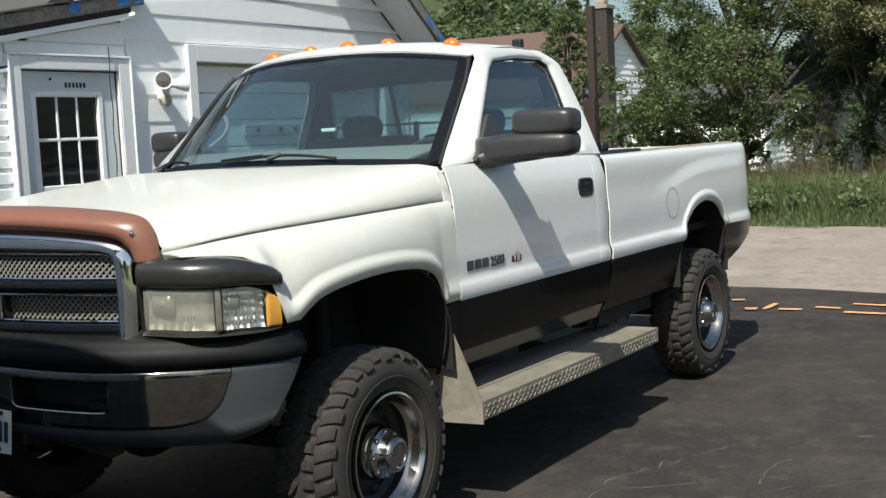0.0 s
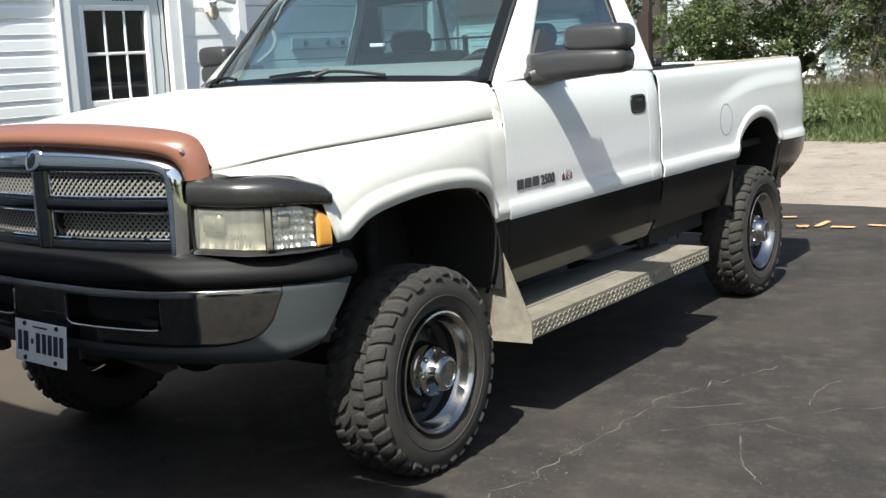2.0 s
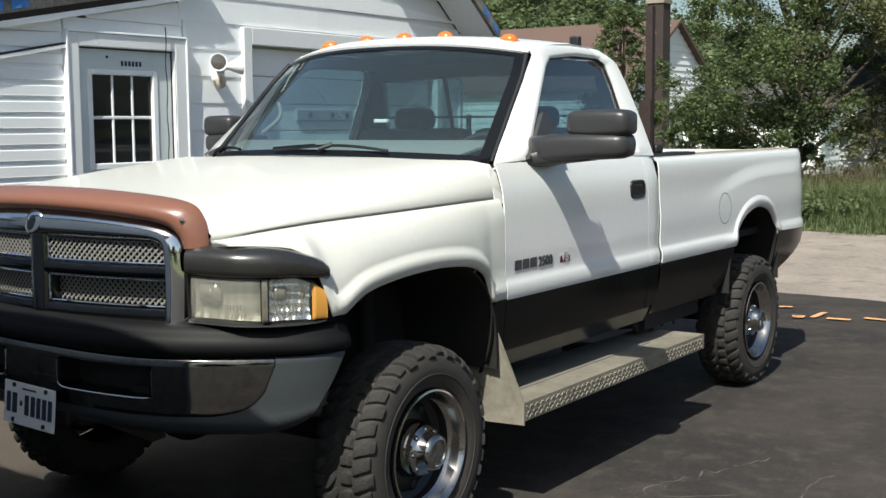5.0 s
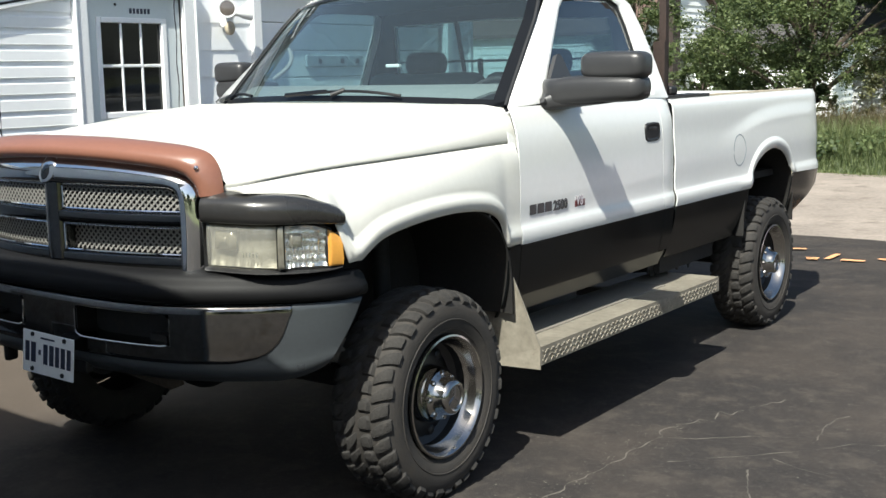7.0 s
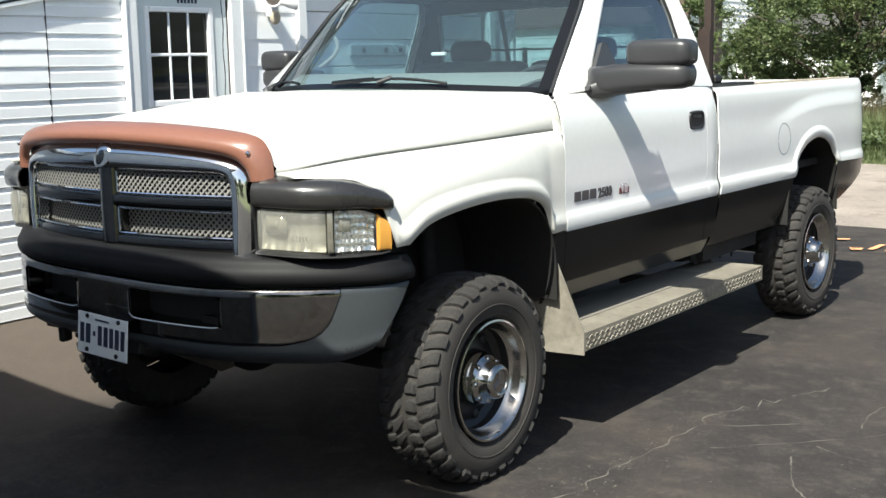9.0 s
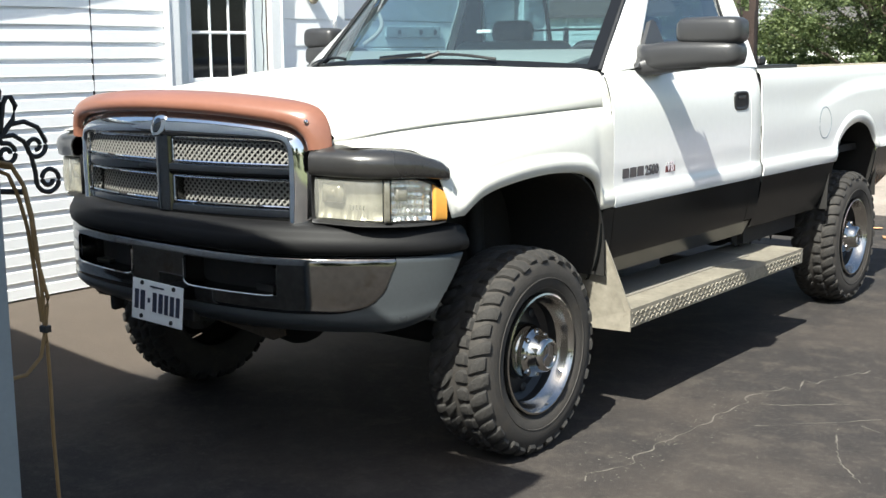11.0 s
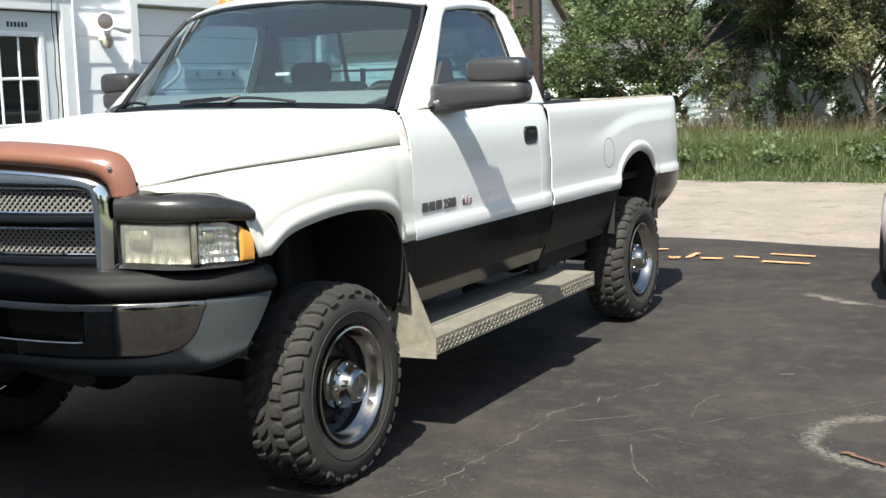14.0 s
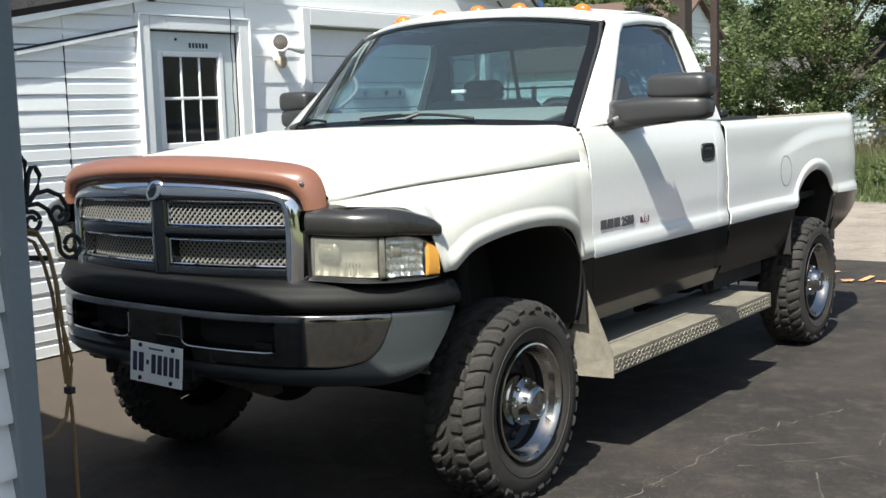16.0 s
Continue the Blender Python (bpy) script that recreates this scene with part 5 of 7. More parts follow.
        lens("amber_marker", 0.956, 1.022, M_AMBER2, "amber side marker", 0.006)

        def reflector(name, u0, u1, f0, f1, deep, cols, rws, m, dish, rough, label=""):
            """A dished mirror of many small facets."""
            rows = []
            for i in range(cols * 4 + 1):
                u = u0 + (u1 - u0) * i / (cols * 4)
                row = []
                for j in range(rws * 4 + 1):
                    f = f0 + (f1 - f0) * j / (rws * 4)
                    a, c = 2 * i / (cols * 4) - 1, 2 * j / (rws * 4) - 1
                    ripple = rough * (math.cos(i * math.pi / 2) + math.cos(j * math.pi / 2)) * (1 + noise.noise(Vector((i * 0.23, j * 0.31, 4)))) + rough * 1.5 * noise.noise(Vector((i * 0.35, j * 0.45, 9)))
                    row.append(lp(u, f, -deep + dish * (a * a + c * c) / 2 + ripple))
                rows.append(row)
            return grid(name, rows, m, hl, label)
        reflector("main_reflector", 0.06, 0.72, 0.03, 0.97, 0.030, 7, 3, M_REFL_OLD, 0.020, 0.0011, "tarnished main reflector")
        reflector("signal_reflector", 0.775, 0.95, 0.03, 0.97, 0.024, 7, 5, M_BOWL, 0.018, 0.0028, "bright faceted signal reflector")
        # bulb shields
        for u0, u1, f0, f1, o in ((0.10, 0.36, 0.40, 0.84, -0.006), (0.16, 0.28, 0.52, 0.72, -0.002), (0.80, 0.865, 0.48, 0.80, -0.004)):
            grid("bulb_shield", [[lp(u, f, o - 0.012 * (k in (0, 8)) - 0.012 * (f in (f0, f1))) for f in (f0, f0 + 0.02, (f0 + f1) / 2, f1 - 0.02, f1)] for k, u in enumerate(steps(u0, u1, 9))], M_LENS_IN, hl, "grey bulb shield")
        for u in steps(0.46, 0.58, 5):
            tube("lens_flute", [lp(u, f, 0.006) for f in (0.28, 0.34, 0.40)], 0.0022, M_BOWL, hl, sides=5)
        for u in steps(0.81, 0.925, 7):
            tube("lens_flute", [lp(u, f, 0.002) for f in (0.16, 0.32, 0.50)], 0.0028, M_BOWL, hl, sides=5)
        # dark bed behind, with its gap below
        grid("lamp_bed", [[lp(u, f, o) for f, o in ((-0.10, 0.004), (-0.06, -0.002), (0.0, -0.040), (1.0, -0.040), (1.06, -0.01))] for u in steps(-0.02, 1.03, 18)], M_TRIM, hl, solid=0.003)
        rows = []
        for u in steps(0.015, 1.035, 40):
            x, y = lamp_plan(u)
            nx, ny = lamp_dir(u)
            e = max(0.0, 1 - max(0, (u - 0.70) / 0.335) ** 2.6) ** 0.5
            left = 1 - max(0, (0.06 - u) / 0.06) ** 2 * 0.06
            h = 0.010 + 0.082 * e * left
            z0 = lamp_z(min(u, 0.9))[1] + 0.006 - 0.012 * max(0, u - 0.9) / 0.1
            fat = 0.30 + 0.70 * e
            row = [(s * (x - 0.03 * nx), y - 0.03 * ny, z0), (s * (x + 0.010 * nx), y + 0.010 * ny, z0 - 0.001), (s * (x + 0.019 * nx), y + 0.019 * ny, z0 + 0.002)]
            for k in range(0, 13):
                a = k / 12 * math.pi / 2
                o = 0.024 + 0.012 * math.sin(2 * a) * fat - 0.078 * fat * (1 - math.cos(a)) ** 1.25
                row.append((s * (x + o * nx), y + o * ny, z0 + 0.006 + (h - 0.006) * math.sin(a) ** 0.92))
            row.append((s * (x - 0.12 * fat * nx), y - 0.12 * fat * ny, z0 + h + 0.004))
            rows.append(row)
        grid("headlight_visor", rows, M_VISOR, truck, "glossy black visor over the headlight", solid=0.004)
        # closing panel between grille shell and visor
        grid("header_panel", [[(s * x, y, 0.95), (s * x, y, 1.12), (s * x, y + 0.02, 1.185)] for x, y in ((0.598, -0.70), (0.61, -0.71), (0.64, -0.715), (0.72, -0.70))], M_TRIM, truck, "dark panel behind the grille", solid=0.006)


def mirror(side):
    s = side
    m = obj("tow_mirror", [], [], M_MIRROR, truck, "large black folding tow mirror")
    # lower housing: a swept body from the door to the outer end
    dy0 = 0.0 if s > 0 else 0.24
    far_x = (lambda x: 1.0 + 0.975 * (x - 1.0) if x > 1.0 else x) if s > 0 else (lambda x: 1.0 + 0.74 * (x - 1.0) if x > 1.0 else x)
    secs = []
    for x, y, z0, z1, d in ((0.890, 0.875, 1.410, 1.514, 0.10), (0.915, 0.850, 1.408, 1.516, 0.13), (0.938, 0.838, 1.406, 1.517, 0.145), (0.965, 0.832, 1.406, 1.517, 0.15), (1.0, 0.835, 1.406, 1.524, 0.15), (1.08, 0.84, 1.410, 1.528, 0.155), (1.18, 0.845, 1.416, 1.528, 0.155), (1.30, 0.855, 1.422, 1.526, 0.15), (1.335, 0.87, 1.432, 1.520, 0.12), (1.35, 0.895, 1.455, 1.502, 0.07)):
        y += dy0
        x = far_x(x)
        h, c = (z1 - z0) / 2, (z1 + z0) / 2
        row = []
        for k in range(24):
            a = k * math.tau / 24
            ca, sa = math.cos(a), math.sin(a)
            row.append((s * x, y + d / 2 + d / 2 * math.copysign(abs(ca) ** 0.6, ca), c + h * math.copysign(abs(sa) ** 0.6, sa)))
        secs.append(row)
    grid("lower_housing", secs, M_MIRROR, m, wrap=True, caps=True)
    # foot on the door, sweeping out under the housing
    secs = []
    for x, y, z0, z1, d in ((0.895, 0.820, 1.384, 1.440, 0.27), (0.920, 0.812, 1.384, 1.446, 0.26), (0.936, 0.818, 1.385, 1.455, 0.23), (0.962, 0.836, 1.389, 1.465, 0.20), (0.995, 0.850, 1.394, 1.470, 0.16), (1.04, 0.858, 1.399, 1.460, 0.14), (1.10, 0.864, 1.406, 1.450, 0.12), (1.18, 0.87, 1.414, 1.44, 0.08)):
        secs.append([(s * x, y + dy0 + d / 2 + d / 2 * math.copysign(abs(math.cos(a)) ** 0.45, math.cos(a)), (z0 + z1) / 2 + (z1 - z0) / 2 * math.copysign(abs(math.sin(a)) ** 0.45, math.sin(a))) for a in [k * math.tau / 24 for k in range(24)]])
    grid("mirror_foot", secs, M_MIRROR, m, wrap=True, caps=True)
    secs = []
    for x, k0 in ((1.062, 0.45), (1.068, 0.72), (1.082, 0.9), (1.105, 1.0), (1.19, 1.04), (1.30, 1.02), (1.325, 0.95), (1.342, 0.8), (1.35, 0.55)):
        row = []
        for k in range(24):
            a = k * math.tau / 24
            ca, sa = math.cos(a), math.sin(a)
            row.append((s * far_x(x + 0.006), 0.925 + dy0 + 0.068 * k0 * math.copysign(abs(ca) ** 0.55, ca), 1.566 + 0.054 * k0 * math.copysign(abs(sa) ** 0.5, sa)))
        secs.append(row)
    grid("upper_housing", secs, M_MIRROR, m, wrap=True, caps=True)
    obj("mirror_glass", *box_mesh((s * far_x(1.07), 0.994 + dy0, 1.46), (s * far_x(1.30), 1.0 + dy0, 1.60)), M_CHROME, m, "mirror glass facing the rear")
    # sail plate on the door's front corner
    v = [(s * (pillar_x(z) + 0.018), y, z) for y, z in ((0.800, 1.42), (0.87, 1.40), (1.10, 1.402), (1.10, 1.50), (1.075, 1.60), (1.055, 1.616), (1.035, 1.612), (0.87, 1.475))]
    obj("sail_plate", v, [tuple(range(8))], M_MIRROR, m, solid=0.022)
    return m


def cab_lights():
    for x, y, z in ((-0.52, 1.29, 1.966), (-0.245, 1.24, 1.975), (-0.005, 1.225, 1.978), (0.225, 1.24, 1.974), (0.55, 1.28, 1.950)):
        l = obj("cab_light", [], [], M_AMBER, truck, "amber roof marker lamp")
        bm = bmesh.new()
        add_box(bm, (x - 0.045, y - 0.032, z - 0.022), (x + 0.045, y + 0.04, z - 0.004), 0.006)
        part("lamp_base", bm, M_AMBER, l, smooth=True)
        bm = bmesh.new()
        bmesh.ops.create_uvsphere(bm, u_segments=20, v_segments=12, radius=1, matrix=Matrix.Translation((x, y, z - 0.006)) @ Matrix.Diagonal((0.044, 0.034, 0.033, 1)))
        part("lamp_lens", bm, M_AMBER, l, smooth=True)


def interior():
    c = obj("cabin", [], [], M_CABIN, truck, "grey cabin with bench seat and dashboard")
    rows = [[(x, y - 0.10 * (1 - (x / 0.85) ** 2), z) for x in steps(-w, w, 17)] for y, z, w in ((0.66, 1.40, 0.60), (0.80, 1.462, 0.71), (0.94, 1.492, 0.79), (1.01, 1.485, 0.83), (1.05, 1.42, 0.84), (1.05, 1.10, 0.84))]
    grid("dashboard", rows, M_DASH, c, "grey dashboard top", solid=0.01)
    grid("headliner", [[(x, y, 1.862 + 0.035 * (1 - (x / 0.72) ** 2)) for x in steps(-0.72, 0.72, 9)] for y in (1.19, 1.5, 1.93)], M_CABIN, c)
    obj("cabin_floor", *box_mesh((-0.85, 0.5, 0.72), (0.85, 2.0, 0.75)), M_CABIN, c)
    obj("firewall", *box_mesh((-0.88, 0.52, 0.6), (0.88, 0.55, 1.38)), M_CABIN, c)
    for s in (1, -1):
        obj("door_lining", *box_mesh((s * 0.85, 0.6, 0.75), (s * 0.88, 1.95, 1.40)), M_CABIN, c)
    bm = bmesh.new()
    add_box(bm, (-0.70, 1.28, 0.95), (0.70, 1.78, 1.12), 0.05, seg=3)
    part("seat_cushion", bm, M_SEAT, c, smooth=True)
    for x in (-0.38, 0.38):
        bm = bmesh.new()
        add_box(bm, (x - 0.36, 1.74, 1.08), (x + 0.36, 1.90, 1.545), 0.06, seg=3)
        part("seat_back", bm, M_SEAT, c, smooth=True)
        bm = bmesh.new()
        add_box(bm, (x - 0.13, 1.78, 1.53), (x + 0.13, 1.87, 1.655), 0.05, seg=3)
        part("headrest", bm, M_CABIN, c, "dark headrest", smooth=True)
    bm = bmesh.new()
    n = 40
    tilt = Matrix.Translation((0.42, 1.20, 1.36)) @ Matrix.Rotation(radians(62), 4, "X")
    add_tube(bm, [tilt @ Vector((0.175 * math.cos(k * math.tau / n), 0.175 * math.sin(k * math.tau / n), 0)) for k in range(n + 1)], 0.014, 8)
    for a in (0.2, math.pi - 0.2, -math.pi / 2):
        add_tube(bm, [tilt @ Vector((0, 0, -0.02)), tilt @ Vector((0.18 * math.cos(a), 0.18 * math.sin(a), 0))], 0.016, 6)
    part("steering_wheel", bm, M_CABIN, c, "dark steering wheel", smooth=True)
    pts = [(-0.72 + 0.06 * math.sin(k / 12 * math.pi), 0.99 + 0.12 * k / 12, 1.53 + 0.15 * k / 12) for k in range(13)]
    tube("grab_handle", pts, 0.011, M_DASH, c, "grey grab handle on the far pillar", sides=8)
    box("dash_gadget", (-0.06, 1.05, 1.575), (0.02, 1.07, 1.592), M_PLATE, c, "small white clip hanging by the mirror")
    box("console_box", (-0.13, 1.02, 1.2), (0.13, 1.12, 1.43), M_CABIN, c, bevel=0.02)


def rack():
    r = obj("headache_rack", [], [], M_RUST, truck, "rusty brown steel rack posts behind the cab")
    for s in (1,):
        x = s * 0.85
        obj("rack_post", *box_mesh((x - 0.018, 2.14, 1.39), (x + 0.018, 2.176, 2.15)), M_RUST, r)
        obj("post_sleeve", *box_mesh((x - 0.032, 2.10, 1.39), (x + 0.030, 2.134, 1.68)), M_RUST, r)
        obj("rail_plate", *box_mesh((x - 0.06, 2.08, 1.395), (x + 0.055, 2.62, 1.412)), M_TRIM, r)
        box("rack_foot", (x - 0.03, 2.19, 1.412), (x + 0.03, 2.27, 1.455), M_TRIM, r, bevel=0.012)
    obj("rack_beam", *box_mesh((-0.80, 2.14, 1.60), (0.82, 2.160, 1.612)), M_RUST, r)
    for x in (-0.25, 0.3):
        obj("rack_bar", *box_mesh((x - 0.012, 2.15, 1.40), (x + 0.012, 2.17, 1.62)), M_RUST, r)
    box("rear_work_lamp", (0.395, 2.14, 1.90), (0.45, 2.18, 2.02), M_TRIM, r, "black work lamp", bevel=0.008)


def underbody():
    u = obj("chassis", [], [], M_UNDER, truck, "dark dirty frame rails and axles")
    for s in (1, -1):
        obj("frame_rail", *box_mesh((s * 0.40, -0.85, 0.58), (s * 0.48, 4.35, 0.72)), M_UNDER, u)
        # wheel wells
        for yc, y0, y1, zt in ((0.0, -0.50, 0.50, 1.06), (3.39, 2.98, 3.80, 1.08)):
            rows = []
            for x in (0.52, 0.80, 0.93, 0.972):
                row = []
                for k in range(19):
                    a = math.pi * k / 18
                    cy, hw = (y0 + y1) / 2, (y1 - y0) / 2
                    py, pz = cy - hw * math.copysign(abs(math.cos(a)) ** 0.7, math.cos(a)), 0.60 + (zt - 0.60) * math.sin(a) ** 0.7
                    px = x if py > -0.34 or pz > 0.97 else 0.52 + (x - 0.52) * 0.78
                    row.append((s * px, py, pz))
                rows.append(row)
            grid("wheel_well", rows, M_UNDER, u, solid=0.008)
            obj("well_wall", *box_mesh((s * 0.50, y0, 0.55), (s * 0.52, y1, zt)), M_UNDER, u)
        for y in (0.0, 3.421):
            tube("shock", [(s * 0.62, y + 0.12, 0.45), (s * 0.56, y + 0.18, 0.95)], 0.035, M_UNDER, u)
        obj("leaf_spring", *box_mesh((s * 0.52, 2.75, 0.42), (s * 0.58, 4.1, 0.47)), M_UNDER, u)
    for y in (0.0, 3.421):
        bm = bmesh.new()
        add_tube(bm, [(-0.75, y, 0.40), (0.75, y, 0.40)], 0.045, 12)
        bmesh.ops.create_uvsphere(bm, u_segments=16, v_segments=10, radius=0.15, matrix=Matrix.Translation((0.1 if y else -0.25, y, 0.40)))
        part("axle", bm, M_UNDER, u, smooth=True)
    obj("engine_mass", *box_mesh((-0.5, -0.66, 0.55), (0.5, 0.5, 1.15)), M_UNDER, u)
    rows = [[(0.80, y, 0.62), (0.805, y + 0.01 * noise.noise(Vector((y * 30, 0, 0))), 0.50 + 0.055 * noise.noise(Vector((y * 26, 3, 0))) + 0.02 * noise.noise(Vector((y * 90, 1, 0))))] for y in steps(2.08, 2.62, 60)]
    grid("ragged_flap", rows, M_UNDER, u, "torn black rubber flap under the bed", solid=0.006)
    obj("fuel_tank", *box_mesh((0.50, 2.15, 0.50), (0.84, 2.85, 0.78)), M_UNDER, u)
    obj("cab_floor_pan", *box_mesh((-0.9, 0.5, 0.60), (0.9, 2.05, 0.66)), M_UNDER, u)
    obj("bed_floor", *box_mesh((-0.86, 2.07, 0.88), (0.86, 4.24, 0.92)), M_UNDER, u)
    obj("radiator_wall", *box_mesh((-0.62, -0.70, 0.60), (0.62, -0.68, 1.22)), M_UNDER, u)
    obj("bed_front_wall", *box_mesh((-0.90, 2.06, 0.88), (0.90, 2.09, 1.385)), M_WHITE, truck)
    t = obj("tailgate", *box_mesh((-0.86, 4.27, 0.88), (0.86, 4.325, 1.385)), M_WHITE, truck, "white tailgate")
    rb = box("rear_bumper", (-0.74, 4.33, 0.62), (0.74, 4.43, 0.73), M_CHROME_DULL, truck, "dull chrome rear bumper", bevel=0.02)
    for s in (1, -1):
        bm = bmesh.new()
        add_box(bm, (s * 0.89 - 0.04, 4.345, 0.95), (s * 0.89 + 0.02, 4.366, 1.30), 0.010)
        part("tail_light", bm, mat("red_tail_lens", (0.10, 0.012, 0.012), 0.3) if s > 0 else bpy.data.materials["red_tail_lens"], truck, "red tail light", smooth=True)


def badges():
    b = obj("door_badge", [], [], M_BADGE, truck, "dark raised model lettering on the door")
    # maker's word as plain blocks
    x = door_x(1.0)
    for k in range(3):
        obj("badge_block", *box_mesh((x - 0.002, 0.635 + 0.062 * k, 0.978), (x + 0.006, 0.685 + 0.062 * k, 1.018)), M_BADGE, b)
    def word(text, y, z, size, m, nm):
        cu = bpy.data.curves.new(nm, "FONT")
        cu.body, cu.size, cu.extrude = text, size, 0.003
        cu.offset = 0.0012
        o = new(nm, cu)
        me = bpy.data.meshes.new_from_object(o.evaluated_get(bpy.context.evaluated_depsgraph_get()))
        bpy.data.objects.remove(o)
        o = new(nm, me)
        me.materials.append(m)
        me.transform(Matrix.Translation((x + 0.004, y, z)) @ Matrix(((0, 0, 1, 0), (1, 0, 0, 0), (0, 1, 0, 0), (0, 0, 0, 1))))
        attach(o, b)
    word("2500", 0.825, 0.977, 0.058, M_BADGE, "badge_digits")
    obj("badge_plate", *box_mesh((x - 0.002, 1.01, 0.972), (x + 0.003, 1.10, 1.022)), M_RED, b)
    word("V8", 1.015, 0.977, 0.058, M_CHROME_DULL, "badge_engine")


hood()
for side in (1, -1):
    fender(side)
    door(side)
    greenhouse(side)
    bed(side)
    mirror(side)
    running_board(side)
cab()
windshield()
wheels()
front_bumper()
front_end()
cab_lights()
interior()
rack()
underbody()
badges()
for o in list(truck.children):
    if o.type == "MESH" and not o.data.vertices and o.children:
        fold(o)

# ---- garage with lean-to ----
WX = -2.46
DOOR_Y0, DOOR_Y1, DOOR_Z = 1.178, 2.121, 2.132
GAR_Y0, GAR_Y1, GAR_Z = 2.667, 5.10, 2.252


def gable_z(y):
    return 2.39 + min(5.40 - y, y - 1.6) * 0.775


def rake_z(y):
    """Underside of the lean-to's sloping roof edge."""
    return 2.040 + (y - 0.285) * 0.19


house = thing("garage", (WX, 2.0, 0.14), "white-sided garage with a lean-to, worn roof edge and service door", "garage")
wall = obj("wall", *box_mesh((WX - 0.16, -6.0, 0.0), (WX - 0.045, DOOR_Y0 + 0.05, 2.0)), M_TRIMW, house, "white sided front wall")
obj("wall_core", *box_mesh((WX - 0.16, DOOR_Y1 - 0.05, 0.0), (WX - 0.045, GAR_Y0 + 0.05, 2.5)), M_TRIMW, house)
obj("wall_core", *box_mesh((WX - 0.16, GAR_Y1 - 0.05, 0.0), (WX - 0.045, 5.40, 2.4)), M_TRIMW, house)
v = [(WX - 0.06, y, z) for y, z in ((-6, 1.9), (-6, 2.0), (0.3, 2.1), (2.1, 2.45), (3.5, 3.86), (5.40, 2.39), (5.40, 2.14), (2.1, 2.14), (1.1, 2.08), (1.1, 1.9))]
obj("gable_core", v, [tuple(range(len(v)))], M_TRIMW, house, solid=0.03)
obj("side_wall", *box_mesh((WX - 8, 5.28, 0.0), (WX - 0.161, 5.40, 2.40)), M_TRIMW, house)


def plank(name, y0, y1, z, h, m, top=None, proud=0.007, cove=False):
    """One lap of siding: thicker at its lower edge."""
    if y1 - y0 < 0.02:
        return None
    zt0, zt1 = z + h, z + h
    if top:
        zt0, zt1 = min(zt0, top(y0)), min(zt1, top(y1))
        if zt0 < z + 0.01 and zt1 < z + 0.01:
            return None
        zt0, zt1 = max(zt0, z + 0.004), max(zt1, z + 0.004)
    a, b, c = WX - 0.045, WX - 0.026 + proud, WX - 0.026
    if cove and zt0 == zt1 == z + h:
        # a flat face with a rounded shoulder and a hollow above it
        sec = [(a, 0.0), (b + 0.002, 0.0), (b + 0.001, 0.03), (b, 0.60), (b - 0.0015, 0.635), (b - 0.006, 0.665), (c - 0.003, 0.76), (c - 0.004, 0.9), (c - 0.003, 1.0), (a, 1.0)]
        n = len(sec)
        vv = [(x, y, z + h * f) for y in (y0, y1) for x, f in sec]
        ff = [tuple(range(n)), tuple(range(2 * n - 1, n - 1, -1))] + [(i, i + n, i + n + 1, i + 1) for i in range(n - 1)]
        return obj(name, vv, ff, m, wall)
    lip = min(0.012, 0.1 * h)
    vv = [(a, y0, z), (b, y0, z), (b, y0, z + lip), (c, y0, zt0), (a, y0, zt0), (a, y1, z), (b, y1, z), (b, y1, z + lip), (c, y1, zt1), (a, y1, zt1)]
    ff = [(0, 1, 2, 3, 4), (9, 8, 7, 6, 5), (0, 5, 6, 1), (1, 6, 7, 2), (2, 7, 8, 3), (3, 8, 9, 4)]
    return obj(name, vv, ff, m, wall)


# service door
for n, lo, hi in (("door_casing", (DOOR_Y0, 0.14, 0), (1.262, 2.132, 0)), ("door_casing", (2.028, 0.14, 0), (DOOR_Y1, 2.132, 0)), ("door_casing", (1.262, 2.05, 0), (2.028, 2.132, 0))):
    box(n, (WX - 0.05, lo[0], lo[1]), (WX + 0.012, hi[0], hi[1]), M_TRIMW, house, bevel=0.006)
for y in (DOOR_Y0 - 0.012, DOOR_Y1):
    box("channel_strip", (WX - 0.045, y, 0.14), (WX + 0.02, y + 0.014, 2.14), M_SIDING, house, bevel=0.003)
box("channel_strip", (WX - 0.045, DOOR_Y0, 2.133), (WX + 0.02, DOOR_Y1, 2.147), M_SIDING, house, bevel=0.003)
d1 = thing("service_door", (WX - 0.03, 1.64, 0.15), "pale grey wooden door with a six-pane window", "door")
Y0, Y1, Z0, Z1 = 1.345, 1.908, 1.30, 1.918
for lo, hi in (((1.268, 0.16), (Y0, 2.042)), ((Y1, 0.16), (2.02, 2.042)), ((Y0, 0.16), (Y1, Z0)), ((Y0, Z1), (Y1, 2.042))):
    box("door_leaf", (WX - 0.07, lo[0], lo[1]), (WX - 0.030, hi[0], hi[1]), M_DOORW, d1, bevel=0.0)
for lo, hi in (((Y0, Z0), (Y0 + 0.036, Z1)), ((Y1 - 0.045, Z0), (Y1 - 0.004, Z1)), ((Y0 + 0.038, Z1 - 0.033), (Y1 - 0.045, Z1)), ((Y0 + 0.038, Z0), (Y1 - 0.045, Z0 + 0.04))):
    box("window_molding", (WX - 0.066, lo[0], lo[1]), (WX - 0.024, hi[0], hi[1]), M_SIDING, d1, bevel=0.006)
for y in (1.548, 1.706):
    box("muntin", (WX - 0.06, y - 0.008, Z0 + 0.04), (WX - 0.042, y + 0.008, Z1 - 0.033), M_SIDING, d1, bevel=0.004)
